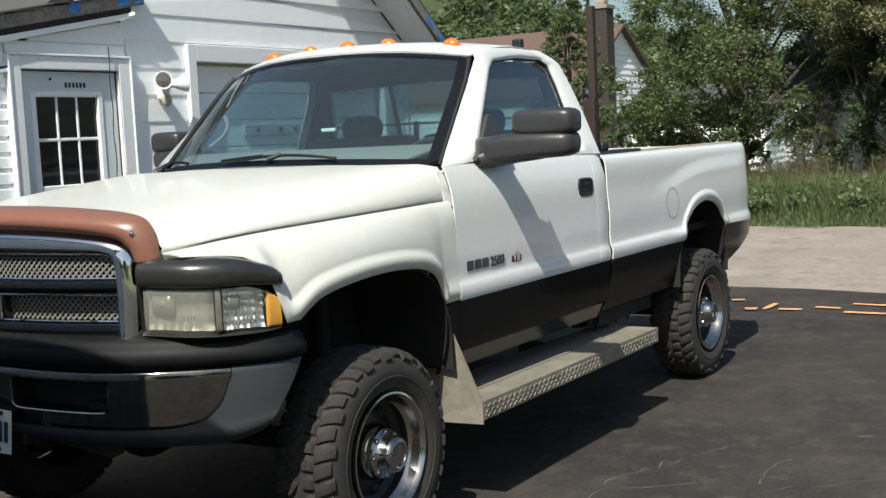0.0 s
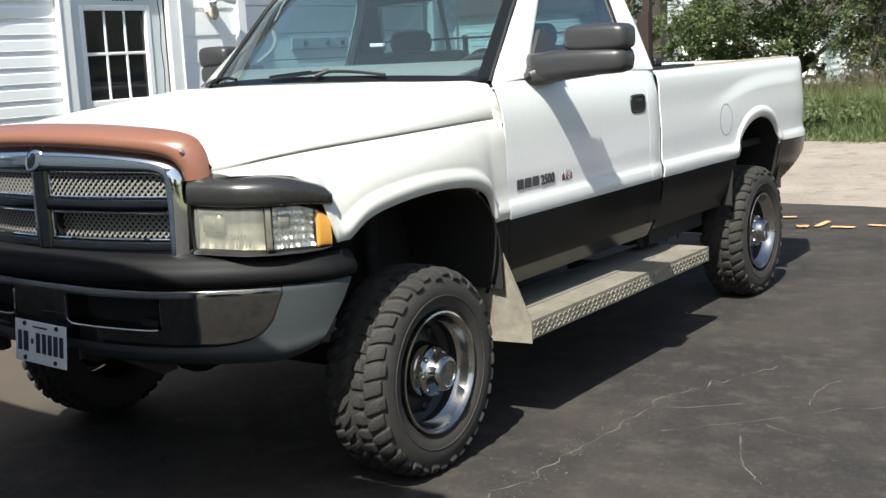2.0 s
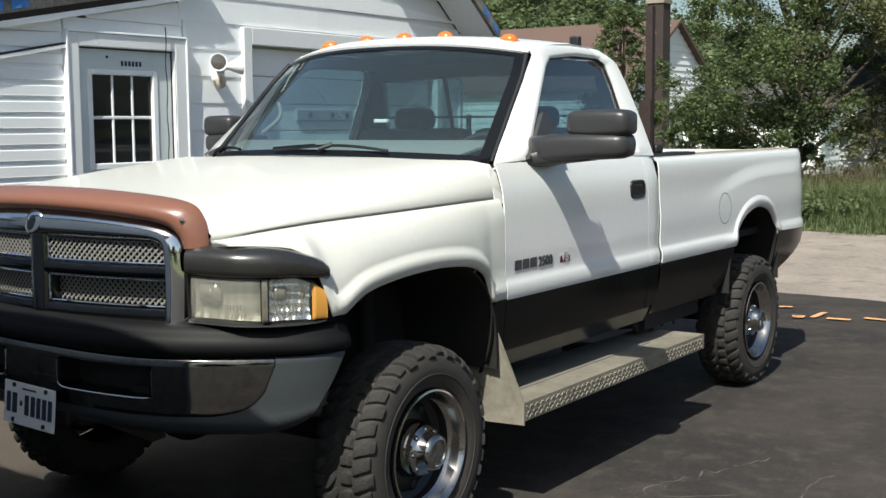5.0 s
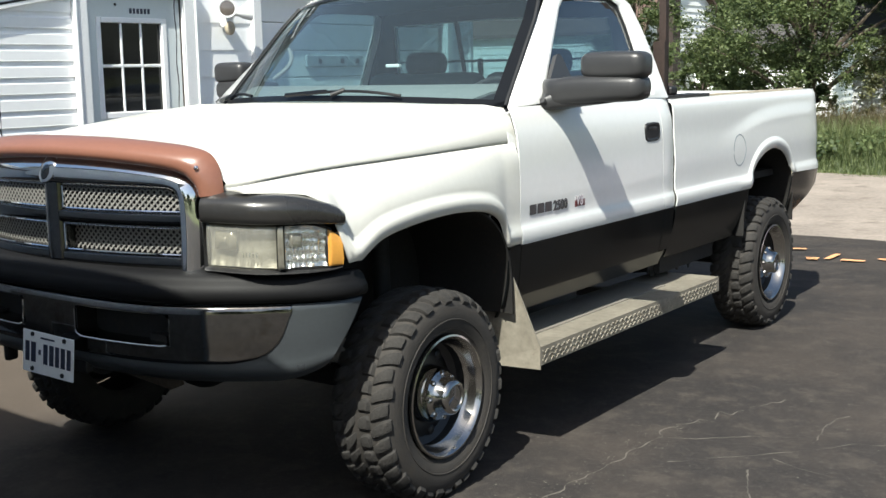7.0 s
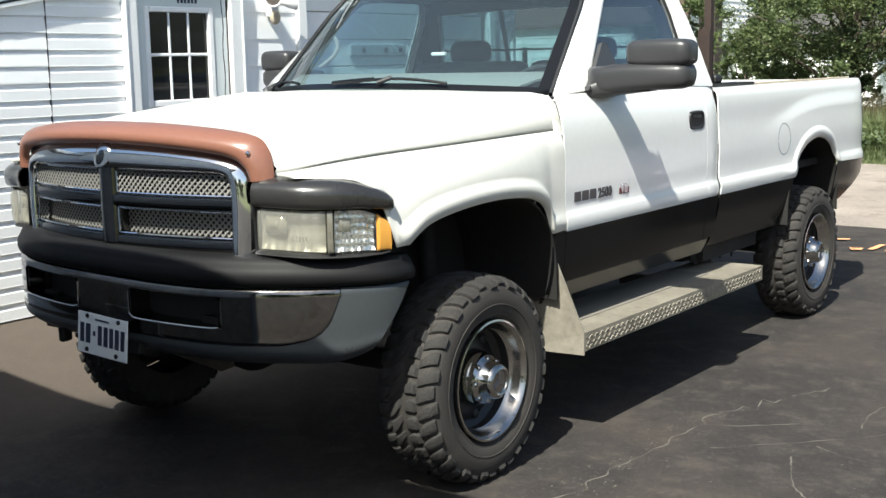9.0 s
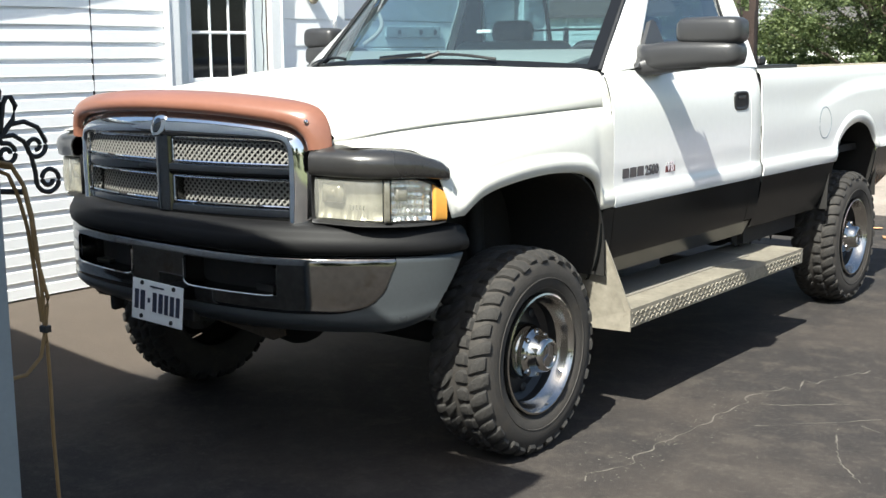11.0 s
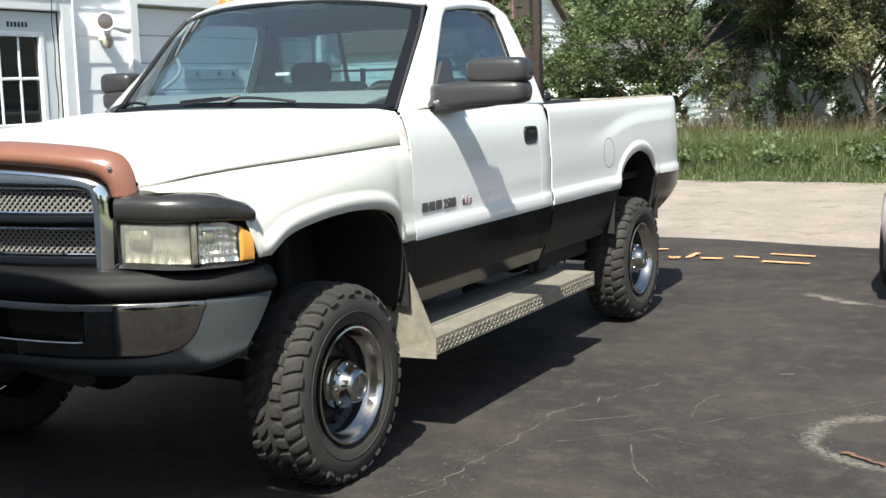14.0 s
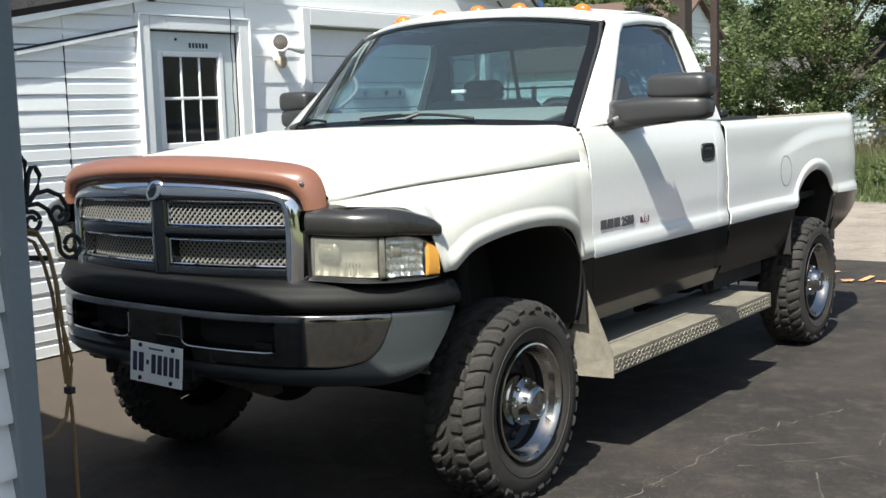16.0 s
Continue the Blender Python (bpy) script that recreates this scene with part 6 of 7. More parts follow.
box("muntin", (WX - 0.060, Y0 + 0.038, 1.613), (WX - 0.0425, Y1 - 0.045, 1.631), M_SIDING, d1, bevel=0.004)
for i in range(3):
    for z0, z1 in ((Z0 + 0.04, 1.611), (1.633, Z1 - 0.033)):
        a = 1.383 + 0.160 * i
        obj("pane", *box_mesh((WX - 0.055, a, z0), (WX - 0.050, a + 0.159, z1)), M_PANE, d1)
bm = bmesh.new()
for k in range(6):
    y = 1.60 + 0.029 * k + 0.02
    add_box(bm, (WX - 0.0305, y - 0.010, 1.943), (WX - 0.0285, y + 0.009, 1.975), 0)
part("name_bar", bm, M_INK, d1, "dark bars of a small unread name sign")
box("door_gap", (WX - 0.072, 1.262, 2.040), (WX - 0.02, 2.028, 2.050), M_TRIM, d1, bevel=0)
box("door_gap", (WX - 0.072, 2.0205, 0.16), (WX - 0.024, 2.0275, 2.04), M_RUST, d1, bevel=0)
bm = bmesh.new()
bmesh.ops.create_uvsphere(bm, u_segments=10, v_segments=8, radius=0.009, matrix=Matrix.Translation((WX - 0.028, 1.50, 1.995)))
part("door_screw", bm, M_TRIM, d1, smooth=True)
tube("hanging_wire", [(WX + 0.03, 1.93 + 0.005 * math.sin(k), 2.20 - 0.05 * k) for k in range(22)], 0.0035, M_TRIM, house, "thin dark wire hanging before the door", sides=6)

# overhead door
for lo, hi in (((GAR_Y0, 0.14), (2.75, GAR_Z)), ((GAR_Y1 - 0.08, 0.14), (GAR_Y1, GAR_Z)), ((2.75, 2.13), (GAR_Y1 - 0.08, GAR_Z))):
    box("garage_casing", (WX - 0.05, lo[0], lo[1]), (WX + 0.012, hi[0], hi[1]), M_TRIMW, house, bevel=0.006)
d2 = thing("overhead_door", (WX - 0.09, 3.9, 0.14), "white sectional overhead garage door with a grey latch rail", "garage door")
zz = 0.15
k = 0
while zz < 2.1:
    top = min(zz + 0.197, 2.128)
    box("door_section", (WX - 0.13, 2.752, zz), (WX - 0.085, GAR_Y1 - 0.082, top - 0.006), M_SIDING2, d2, bevel=0.006)
    zz += 0.197
    k += 1
rail = box("latch_rail", (WX - 0.085, 3.29, 1.60), (WX - 0.062, 3.95, 1.685), M_GREYTRIM, d2, "grey latch rail with slots", bevel=0.006)
for y in (3.42, 3.68, 3.86):
    box("rail_slot", (WX - 0.0625, y, 1.625), (WX - 0.058, y + 0.035, 1.66), M_TRIM, rail, bevel=0)

# double flood lamp
fl = thing("flood_lamp", (WX, 2.45, 1.95), "white twin flood lamp on a small wall box", "lamp")
box("junction_box", (WX - 0.02, 2.37, 1.87), (WX + 0.04, 2.45, 1.95), M_TRIMW, fl, bevel=0.012)
def lamp_head(at, aim):
    bm = bmesh.new()
    q = Vector(aim).to_track_quat("X", "Z").to_matrix().to_4x4()
    add_lathe(bm, [(-0.08, 0.0), (-0.08, 0.020), (-0.04, 0.026), (-0.01, 0.042), (0.03, 0.056), (0.040, 0.060), (0.048, 0.061), (0.050, 0.057), (0.046, 0.050)], 28)
    bmesh.ops.transform(bm, matrix=Matrix.Translation(at) @ q, verts=bm.verts[:])
    h = part("lamp_head", bm, M_TRIMW, fl, "white lamp shade", smooth=True)
    bm = bmesh.new()
    add_lathe(bm, [(0.044, 0.051), (0.048, 0.030), (0.050, 0.0)], 24)
    bmesh.ops.transform(bm, matrix=Matrix.Translation(at) @ q, verts=bm.verts[:])
    part("lamp_glass", bm, M_LAMP, h, smooth=True)
bm = bmesh.new()
bmesh.ops.create_uvsphere(bm, u_segments=14, v_segments=10, radius=1, matrix=Matrix.Translation((WX + 0.045, 2.40, 1.865)) @ Matrix.Diagonal((0.036, 0.036, 0.048, 1)))
part("light_sensor", bm, M_TAN, fl, "tan light sensor under the lamps", smooth=True)
lamp_head((WX + 0.12, 2.30, 1.985), (0.8, -0.6, 0.02))
lamp_head((WX + 0.10, 2.485, 1.97), (0.55, 0.8, 0.05))
tube("lamp_arm", [(WX + 0.02, 2.40, 1.92), (WX + 0.05, 2.38, 1.96), (WX + 0.06, 2.35, 1.98)], 0.018, M_TRIMW, fl)
tube("lamp_arm", [(WX + 0.02, 2.42, 1.92), (WX + 0.05, 2.43, 1.96), (WX + 0.06, 2.45, 1.97)], 0.018, M_TRIMW, fl)

# the lean-to's sloping roof: deck, shingle courses, weathered fascia, white soffit edge
lr = thing("lean_to_roof", (WX, 0.5, 2.1), "low sloping shingle roof with weathered fascia and torn blue wrap", "roof")
def along(y, x, dz):
    return (x, y, rake_z(y) + dz)
def bar_along(name, y0, y1, x0, x1, d0, d1, m, label=""):
    vv = [along(y0, x0, d0), along(y0, x1, d0), along(y0, x1, d1), along(y0, x0, d1), along(y1, x0, d0), along(y1, x1, d0), along(y1, x1, d1), along(y1, x0, d1)]
    return obj(name, vv, [(3, 2, 1, 0), (4, 5, 6, 7), (0, 1, 5, 4), (1, 2, 6, 5), (2, 3, 7, 6), (3, 0, 4, 7)], m, lr, label)
bar_along("soffit_edge", -5.5, 2.14, WX - 0.03, WX + 0.04, 0.0, 0.035, M_SIDING, "white metal edge strip")
# dark brown band stands in for the shade between edge strip and fascia
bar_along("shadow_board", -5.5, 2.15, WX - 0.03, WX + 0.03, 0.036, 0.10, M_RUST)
bar_along("fascia_board", -5.5, 2.25, WX + 0.03, WX + 0.052, 0.075, 0.155, M_FASCIA, "weathered grey fascia board")
bar_along("roof_deck", -5.5, 2.25, WX - 2.0, WX + 0.03, 0.101, 0.15, M_FASCIA)
for i in range(18):
    y0 = -4.6 + 0.38 * i
    y1 = min(y0 + 0.42, 2.27)
    for j in range(7):
        x1 = WX + 0.07 - 0.30 * j
        if i < 6 and j > 3:
            continue
        lift = 0.151 + 0.004 * (i % 3)
        vv = [(x1 - 0.298, y0 + 0.004, rake_z(y0) + lift + 0.016), (x1, y0 + 0.004, rake_z(y0) + lift + 0.016), (x1, y1, rake_z(y1) + lift), (x1 - 0.298, y1, rake_z(y1) + lift)]
        v2 = [(a, b, c + 0.008) for a, b, c in vv]
        obj("shingle", vv + v2, [(3, 2, 1, 0), (4, 5, 6, 7), (0, 1, 5, 4), (1, 2, 6, 5), (2, 3, 7, 6), (3, 0, 4, 7)], M_SHINGLE, lr)
random.seed(5)
for y0, ln in ((0.62, 0.10), (0.77, 0.12), (1.62, 0.09), (2.02, 0.10), (2.16, 0.07)):
    rows = []
    for a in steps(0, 1, 7):
        rows.append([(WX + 0.054 + 0.006 * random.random(), y0 + ln * a, rake_z(y0 + ln * a) + 0.085 + 0.07 * b + 0.012 * random.random()) for b in steps(0, 1, 4)])
    grid("torn_wrap", rows, M_TARP, lr, "torn scrap of blue wrap", smooth=False)
tube("edge_cap", [along(2.12, WX + 0.03, 0.018), along(2.16, WX + 0.045, 0.022)], 0.02, M_SIDING, lr)
# thin sloping flashing above the siding joint
vv = []
for (y, z) in ((0.30, 1.888), (1.166, 2.050)):
    vv += [(WX - 0.02, y, z - 0.016), (WX + 0.012, y, z - 0.016), (WX + 0.012, y, z + 0.016), (WX - 0.02, y, z + 0.016)]
obj("sloping_trim", vv, [(3, 2, 1, 0), (4, 5, 6, 7), (0, 1, 5, 4), (1, 2, 6, 5), (2, 3, 7, 6), (3, 0, 4, 7)], M_SIDING, house)
vv = [(x + 0.001, y, z + 0.021) for x, y, z in vv]
obj("trim_gap", [(x, y, z if i % 4 in (0, 1) else z - 0.02) for i, (x, y, z) in enumerate(vv)], [(3, 2, 1, 0), (4, 5, 6, 7), (0, 1, 5, 4), (1, 2, 6, 5), (2, 3, 7, 6), (3, 0, 4, 7)], M_TRIM, house)

# garage roof slopes with overhang, soffit boards
for nm, y0, y1 in (("roof_slope", 3.5, 5.50), ("roof_slope", 3.5, 1.3)):
    def gz(y):
        return gable_z(y) + 0.02 if y0 < y1 else 2.41 + (y - 1.6) * 0.775
    over = 0.33 if y1 > y0 else -0.04
    vv = [(x, y, gz(y) + d) for x in (WX - 8, WX + over) for y in (y0, y1) for d in (0.0, 0.10)]
    obj(nm, vv, [(0, 1, 3, 2), (4, 6, 7, 5), (0, 4, 5, 1), (2, 3, 7, 6), (0, 2, 6, 4), (1, 5, 7, 3)], M_SHINGLE, house, "dark shingle garage roof")
    if y1 < y0:
        continue
    vv = [(x, y, gz(y) + d) for x in (WX - 0.02, WX + 0.30) for y in (y0, y1 + (-0.02 if y1 > y0 else 0.02)) for d in (-0.03, -0.004)]
    obj("rake_soffit", vv, [(0, 1, 3, 2), (4, 6, 7, 5), (0, 4, 5, 1), (2, 3, 7, 6), (0, 2, 6, 4), (1, 5, 7, 3)], M_TRIMW, house)
    vv = [(x, y, gz(y) + d) for x in (WX + 0.335, WX + 0.352) for y in (y0, y1) for d in (-0.045, 0.05)]
    obj("rake_board", vv, [(0, 1, 3, 2), (4, 6, 7, 5), (0, 4, 5, 1), (2, 3, 7, 6), (0, 2, 6, 4), (1, 5, 7, 3)], M_FASCIA, house, "peeling grey rake board")
for y0, ln in ((5.22, 0.1), (5.38, 0.08)):
    rows = [[(WX + 0.356, y0 + ln * a, gable_z(y0 + ln * a) - 0.01 + 0.06 * b) for b in (0, 1)] for a in steps(0, 1, 5)]
    grid("torn_wrap", rows, M_TARP, house, smooth=False)

# siding: narrow laps on the lean-to, wide laps on the garage
z = 0.155
seam_y = 0.637
row = 0
while z < 2.3:
    e = 0.0938
    for y0, y1 in ((-6.0, -2.4), (-2.398, seam_y - 0.002), (seam_y + 0.002, DOOR_Y0 - 0.013)):
        plank("siding_lap", y0, y1, z, e, M_SIDING, top=lambda y: rake_z(y) - 0.002, cove=True)
    z += e
    row += 1
box("siding_joint", (WX - 0.04, seam_y - 0.003, 0.15), (WX - 0.0185, seam_y + 0.003, 1.97), M_TRIM, house, bevel=0)
z = 1.901 - 0.181 * 9
while z < 3.9:
    e = 0.181
    spans = [(DOOR_Y1 + 0.015, GAR_Y0 - 0.002), (GAR_Y1 + 0.002, 5.40)] if z + 0.06 < GAR_Z else None
    if spans is None:
        left = 2.10 if z < 2.44 else 1.7 + (z - 2.4) / 0.775 * 0.9
        spans = [(max(left, 1.65), 3.5), (3.5, 5.40)]
    if z + e < 0.2:
        z += e
        continue
    for y0, y1 in spans:
        plank("siding_board", y0, y1, max(z, 0.145), e - max(0, 0.145 - z), M_SIDING2, top=gable_z)
    z += e
plank("siding_board", DOOR_Y0, 2.118, 2.149, 0.07, M_SIDING2)
plank("siding_board", 1.35, 2.118, 2.222, 0.15, M_SIDING2, top=lambda y: rake_z(y) - 0.002)
box("corner_post", (WX - 0.06, 5.385, 0.14), (WX + 0.0, 5.43, 2.36), M_TRIMW, house, bevel=0.005)

# ---- near building corner with iron bracket and cord ----
NX, NY = 0.985, -2.164
nb = thing("near_house", (NX, NY, 0), "white-sided house corner with blue-grey corner trim", "house")
nwall = obj("wall", *box_mesh((NX - 3.4, NY - 8, 0), (NX - 0.03, NY - 0.03, 2.34)), M_TRIMW, nb, "white sided wall")
# unseen panel, added to darken what the bumper chrome mirrors
obj("plinth", *box_mesh((NX - 3.38, NY - 0.0295, 0.02), (NX - 0.08, NY - 0.012, 0.72)), M_FASCIA, nb, "weathered grey foot of the wall")
z, k = 0.077, 0
while z < 2.1:
    for y0, y1 in ((NY - 7.9, NY - 4.0), (NY - 3.998, NY - 0.045)):
        a, b, c = NX - 0.03, NX + 0.004, NX - 0.016
        vv = [(a, y0, z), (b, y0, z), (b, y0, z + 0.014), (c, y0, z + 0.124), (a, y0, z + 0.124), (a, y1, z), (b, y1, z), (b, y1, z + 0.014), (c, y1, z + 0.124), (a, y1, z + 0.124)]
        obj("siding_lap", vv, [(0, 1, 2, 3, 4), (9, 8, 7, 6, 5), (0, 5, 6, 1), (1, 6, 7, 2), (2, 7, 8, 3), (3, 8, 9, 4)], M_SIDING, nwall)
    z += 0.126
box("corner_trim", (NX - 0.028, NY - 0.05, 0.05), (NX + 0.016, NY + 0.016, 2.34), M_CORNER, nb, "blue-grey corner trim", bevel=0.006)
box("corner_trim", (NX - 0.075, NY - 0.028, 0.05), (NX - 0.0285, NY + 0.015, 2.34), M_CORNER, nb, bevel=0.004)
obj("eave", *box_mesh((NX - 4.2, NY - 8.1, 2.35), (1.648, -2.155, 2.37)), M_TRIMW, nb, "white soffit under the eave")
obj("roof", *box_mesh((NX - 4.2, NY - 8.1, 2.371), (1.648, -2.155, 2.47)), M_SHINGLE, nb, "dark roof edge")

ib = thing("iron_bracket", (NX - 0.05, NY + 0.02, 1.3), "black wrought-iron scroll bracket on the house corner", "bracket")
BX = 0.93
def scroll(pts, r=0.0055):
    tube("scroll", [(BX, NY + a, b) for a, b in pts], r, M_IRON, ib, "black scrolled iron bar", sides=8)
def spiral(cy, cz, r0, r1, a0, turns, n=34):
    return [(cy + (r0 + (r1 - r0) * k / n) * math.cos(a0 + turns * math.tau * k / n), cz + (r0 + (r1 - r0) * k / n) * math.sin(a0 + turns * math.tau * k / n)) for k in range(n + 1)]
scroll([(0.018, 1.12), (0.018, 1.28), (0.05, 1.30), (0.064, 1.33), (0.07, 1.41), (0.057, 1.427), (0.03, 1.42)])
scroll([(0.018, 1.194), (0.118, 1.182)], 0.0065)
scroll([(0.03, 1.30), (0.07, 1.310), (0.097, 1.312), (0.123, 1.296), (0.139, 1.264), (0.148, 1.223)] + spiral(0.182, 1.207, 0.034, 0.010, math.pi * 1.05, 1.45))
scroll([(0.065, 1.31), (0.087, 1.335), (0.126, 1.341), (0.160, 1.326)] + spiral(0.151, 1.284, 0.030, 0.008, 0.75, -1.35))
scroll([(0.06, 1.31)] + spiral(0.078, 1.27, 0.026, 0.009, math.pi * 0.62, -1.3))
scroll([(0.066, 1.32), (0.076, 1.381), (0.085, 1.396), (0.096, 1.397), (0.107, 1.377), (0.099, 1.347), (0.075, 1.318)], 0.006)
cd = thing("yellow_cord", (NX, NY + 0.1, 0.0), "dirty yellow cord looped over the iron bracket and hanging down", "cord")
def cord(pts, r=0.0046):
    out = []
    for i in range(len(pts) - 1):
        out += [tuple(pts[i][j] + (pts[i + 1][j] - pts[i][j]) * s / 4 for j in range(3)) for s in range(4)]
    out.append(pts[-1])
    tube("strand", out, r, M_HOSE, cd, sides=7)
cord([(BX + 0.015, NY + 0.02, 1.255), (BX + 0.015, NY + 0.08, 1.24), (BX + 0.015, NY + 0.107, 1.195), (BX + 0.015, NY + 0.122, 1.126), (BX + 0.015, NY + 0.129, 1.044), (BX + 0.015, NY + 0.136, 0.934), (BX + 0.015, NY + 0.135, 0.866), (BX + 0.015, NY + 0.140, 0.824), (BX + 0.015, NY + 0.142, 0.726), (BX + 0.015, NY + 0.141, 0.6), (BX + 0.015, NY + 0.15, 0.3), (BX + 0.02, NY + 0.16, 0.012)])
cord([(BX + 0.025, NY + 0.02, 1.262), (BX + 0.025, NY + 0.07, 1.25), (BX + 0.025, NY + 0.097, 1.205), (BX + 0.025, NY + 0.112, 1.126), (BX + 0.02, NY + 0.121, 1.044), (BX + 0.02, NY + 0.146, 0.934), (BX + 0.02, NY + 0.135, 0.866), (BX + 0.02, NY + 0.119, 0.801), (BX + 0.02, NY + 0.079, 0.767), (BX + 0.02, NY + 0.02, 0.765)])
cord([(BX + 0.005, NY + 0.02, 1.25), (BX + 0.005, NY + 0.075, 1.225), (BX + 0.005, NY + 0.098, 1.17), (BX + 0.005, NY + 0.115, 1.1), (BX + 0.01, NY + 0.123, 1.0), (BX + 0.012, NY + 0.132, 0.88)])
cord([(BX, NY + 0.03, 1.25), (BX, NY + 0.05, 1.22), (BX, NY + 0.045, 1.163), (BX, NY + 0.033, 1.099), (BX, NY + 0.022, 1.05)])
box("cord_tie", (BX + 0.005, NY + 0.127, 0.855), (BX + 0.03, NY + 0.145, 0.872), M_TRIM, cd, bevel=0.003)

# ---- plants and distance ----
rng = np.random.default_rng(7)


def leaf_cloud(name, centres, radii, count, size, m, parent=None, label="", squash=0.8, flat=0.25):
    """Many small folded leaves scattered in the outer shells of lumpy clumps."""
    c = np.array(centres, float)
    r = np.array(radii, float)
    pick = rng.choice(len(c), count, p=r**2 / (r**2).sum())
    d = rng.normal(size=(count, 3))
    d /= np.linalg.norm(d, axis=1)[:, None]
    rad = r[pick] * np.minimum(1.5, np.abs(rng.normal(scale=0.62, size=count)) + 0.12)
    pos = c[pick] + d * rad[:, None] * [1, 1, squash]
    u = rng.normal(size=(count, 3))
    u[:, 2] *= 0.5
    u /= np.linalg.norm(u, axis=1)[:, None]
    w = np.cross(u, d + rng.normal(scale=0.5, size=(count, 3)))
    w /= np.linalg.norm(w, axis=1)[:, None] + 1e-9
    s = size * (0.6 + 0.8 * rng.random(count))[:, None]
    a, b = pos - u * s, pos + u * s
    e = np.cross(u, w) * s * flat
    verts = np.stack([a, pos + w * s * 0.55 + e, b, pos - w * s * 0.55 + e], 1).reshape(-1, 3)
    me = bpy.data.meshes.new(name)
    me.vertices.add(4 * count)
    me.vertices.foreach_set("co", verts.ravel())
    me.loops.add(4 * count)
    me.loops.foreach_set("vertex_index", np.arange(4 * count))
    me.polygons.add(count)
    me.polygons.foreach_set("loop_start", np.arange(0, 4 * count, 4))
    me.update(calc_edges=True)
    me.materials.append(m)
    ob = new(name, me)
    attach(ob, parent)
    if label:
        tagged(ob, label)
    return ob


def tree(at, height, spread, trunk_r, leaves, size, m, label, clumps=40, low=0.25, lean=0.0, seed=1, group="trees along the meadow"):
    random.seed(seed)
    t = thing("tree", at, label, "tree", group)
    x, y, z0 = at
    trunk = [(x + lean * k / 8 + 0.06 * random.uniform(-1, 1) * (k > 0), y + 0.05 * random.uniform(-1, 1), z0 + height * 0.8 * k / 8) for k in range(9)]
    bm = bmesh.new()
    add_tube(bm, trunk, trunk_r, 10, radii=[trunk_r * (1.25 - 1.05 * k / 8) for k in range(9)])
    cs, rs = [], []
    for i in range(clumps):
        f = low + (1 - low) * (i + random.random()) / clumps
        a = i * 2.4 + random.uniform(-0.4, 0.4)
        prof = math.sin(math.pi * min(1, 0.18 + 0.82 * (f - low) / (1 - low)) ** 0.8)
        rr = spread * (0.35 + 0.65 * random.random()) * max(0.25, prof)
        base = trunk[min(8, int(f * 7))]
        c = (base[0] + rr * math.cos(a), base[1] + rr * math.sin(a), z0 + height * f)
        big = spread * random.uniform(0.16, 0.30)
        for q in range(5):
            cs.append(tuple(v + random.gauss(0, 0.55) * big * g for v, g in zip(c, (1, 1, 0.7))))
            rs.append(big * random.uniform(0.35, 0.75))
        if i % 2 == 0:
            b0 = trunk[max(1, min(7, int(f * 6)))]
            mid = tuple((p + q) / 2 + random.uniform(-0.1, 0.1) for p, q in zip(b0, c))
            add_tube(bm, [b0, mid, c], 0.02, 6, radii=[trunk_r * 0.4, trunk_r * 0.25, 0.008])
    part("trunk", bm, M_BARK, t, "grey-brown trunk and limbs", smooth=True)
    leaf_cloud("crown", cs, rs, leaves, size, m, t, "loose green crown")
    return t


tree((-4.3, 20.3, 0), 7.0, 2.3, 0.15, 125000, 0.031, M_LEAF, "broadleaf tree with a loose bright green crown", 96, 0.17, seed=2)
tree((-7.0, 22.4, 0), 2.5, 1.0, 0.08, 22000, 0.034, M_LEAF, "small leafy tree beside the white house", 34, 0.12, seed=3)
tree((-1.8, 20.5, 0), 7.0, 2.0, 0.11, 100000, 0.032, M_LEAF2, "tall dusty-green tree with hanging branches", 76, 0.40, seed=4)
tree((0.0, 19.6, 0), 6.6, 1.8, 0.08, 90000, 0.032, M_LEAF2, "slender tree with pale drooping foliage at the meadow edge", 70, 0.27, lean=-0.5, seed=5)
tree((2.6, 22.0, 0), 6.4, 2.2, 0.12, 36000, 0.040, M_LEAF2, "broad dusty-green tree at the meadow edge", 46, 0.15, seed=6)
tree((-4.0, 19.6, 0), 1.9, 0.6, 0.04, 10000, 0.030, M_FIR, "young dark spruce-like bush", 24, 0.1, seed=8)
tree((-1.3, 19.9, 0), 2.7, 1.1, 0.05, 21000, 0.032, M_FIR, "dark undergrowth bush in the shade", 40, 0.08, seed=9)
tree((0.9, 20.3, 0), 3.0, 1.4, 0.06, 14000, 0.034, M_FIR, "dark undergrowth bush under the trees", 40, 0.08, seed=10)
tree((-9.9, 24.0, 0), 4.7, 1.1, 0.09, 26000, 0.034, M_LEAF, "leafy tree in front of the far roof", 46, 0.3, seed=12)
tree((-6.6, 20.5, 0), 1.9, 0.9, 0.05, 12000, 0.034, M_LEAF, "bushy green sapling behind the truck bed", 30, 0.12, seed=13)
tree((-2.75, 20.4, 0), 2.2, 0.7, 0.04, 4000, 0.030, M_LEAF2, "open twiggy bush before the white shed", 20, 0.08, seed=14)
tree((-5.6, 20.8, 0), 1.5, 0.7, 0.05, 7000, 0.036, M_FIR, "dark bush behind the truck bed", 26, 0.1, seed=15)
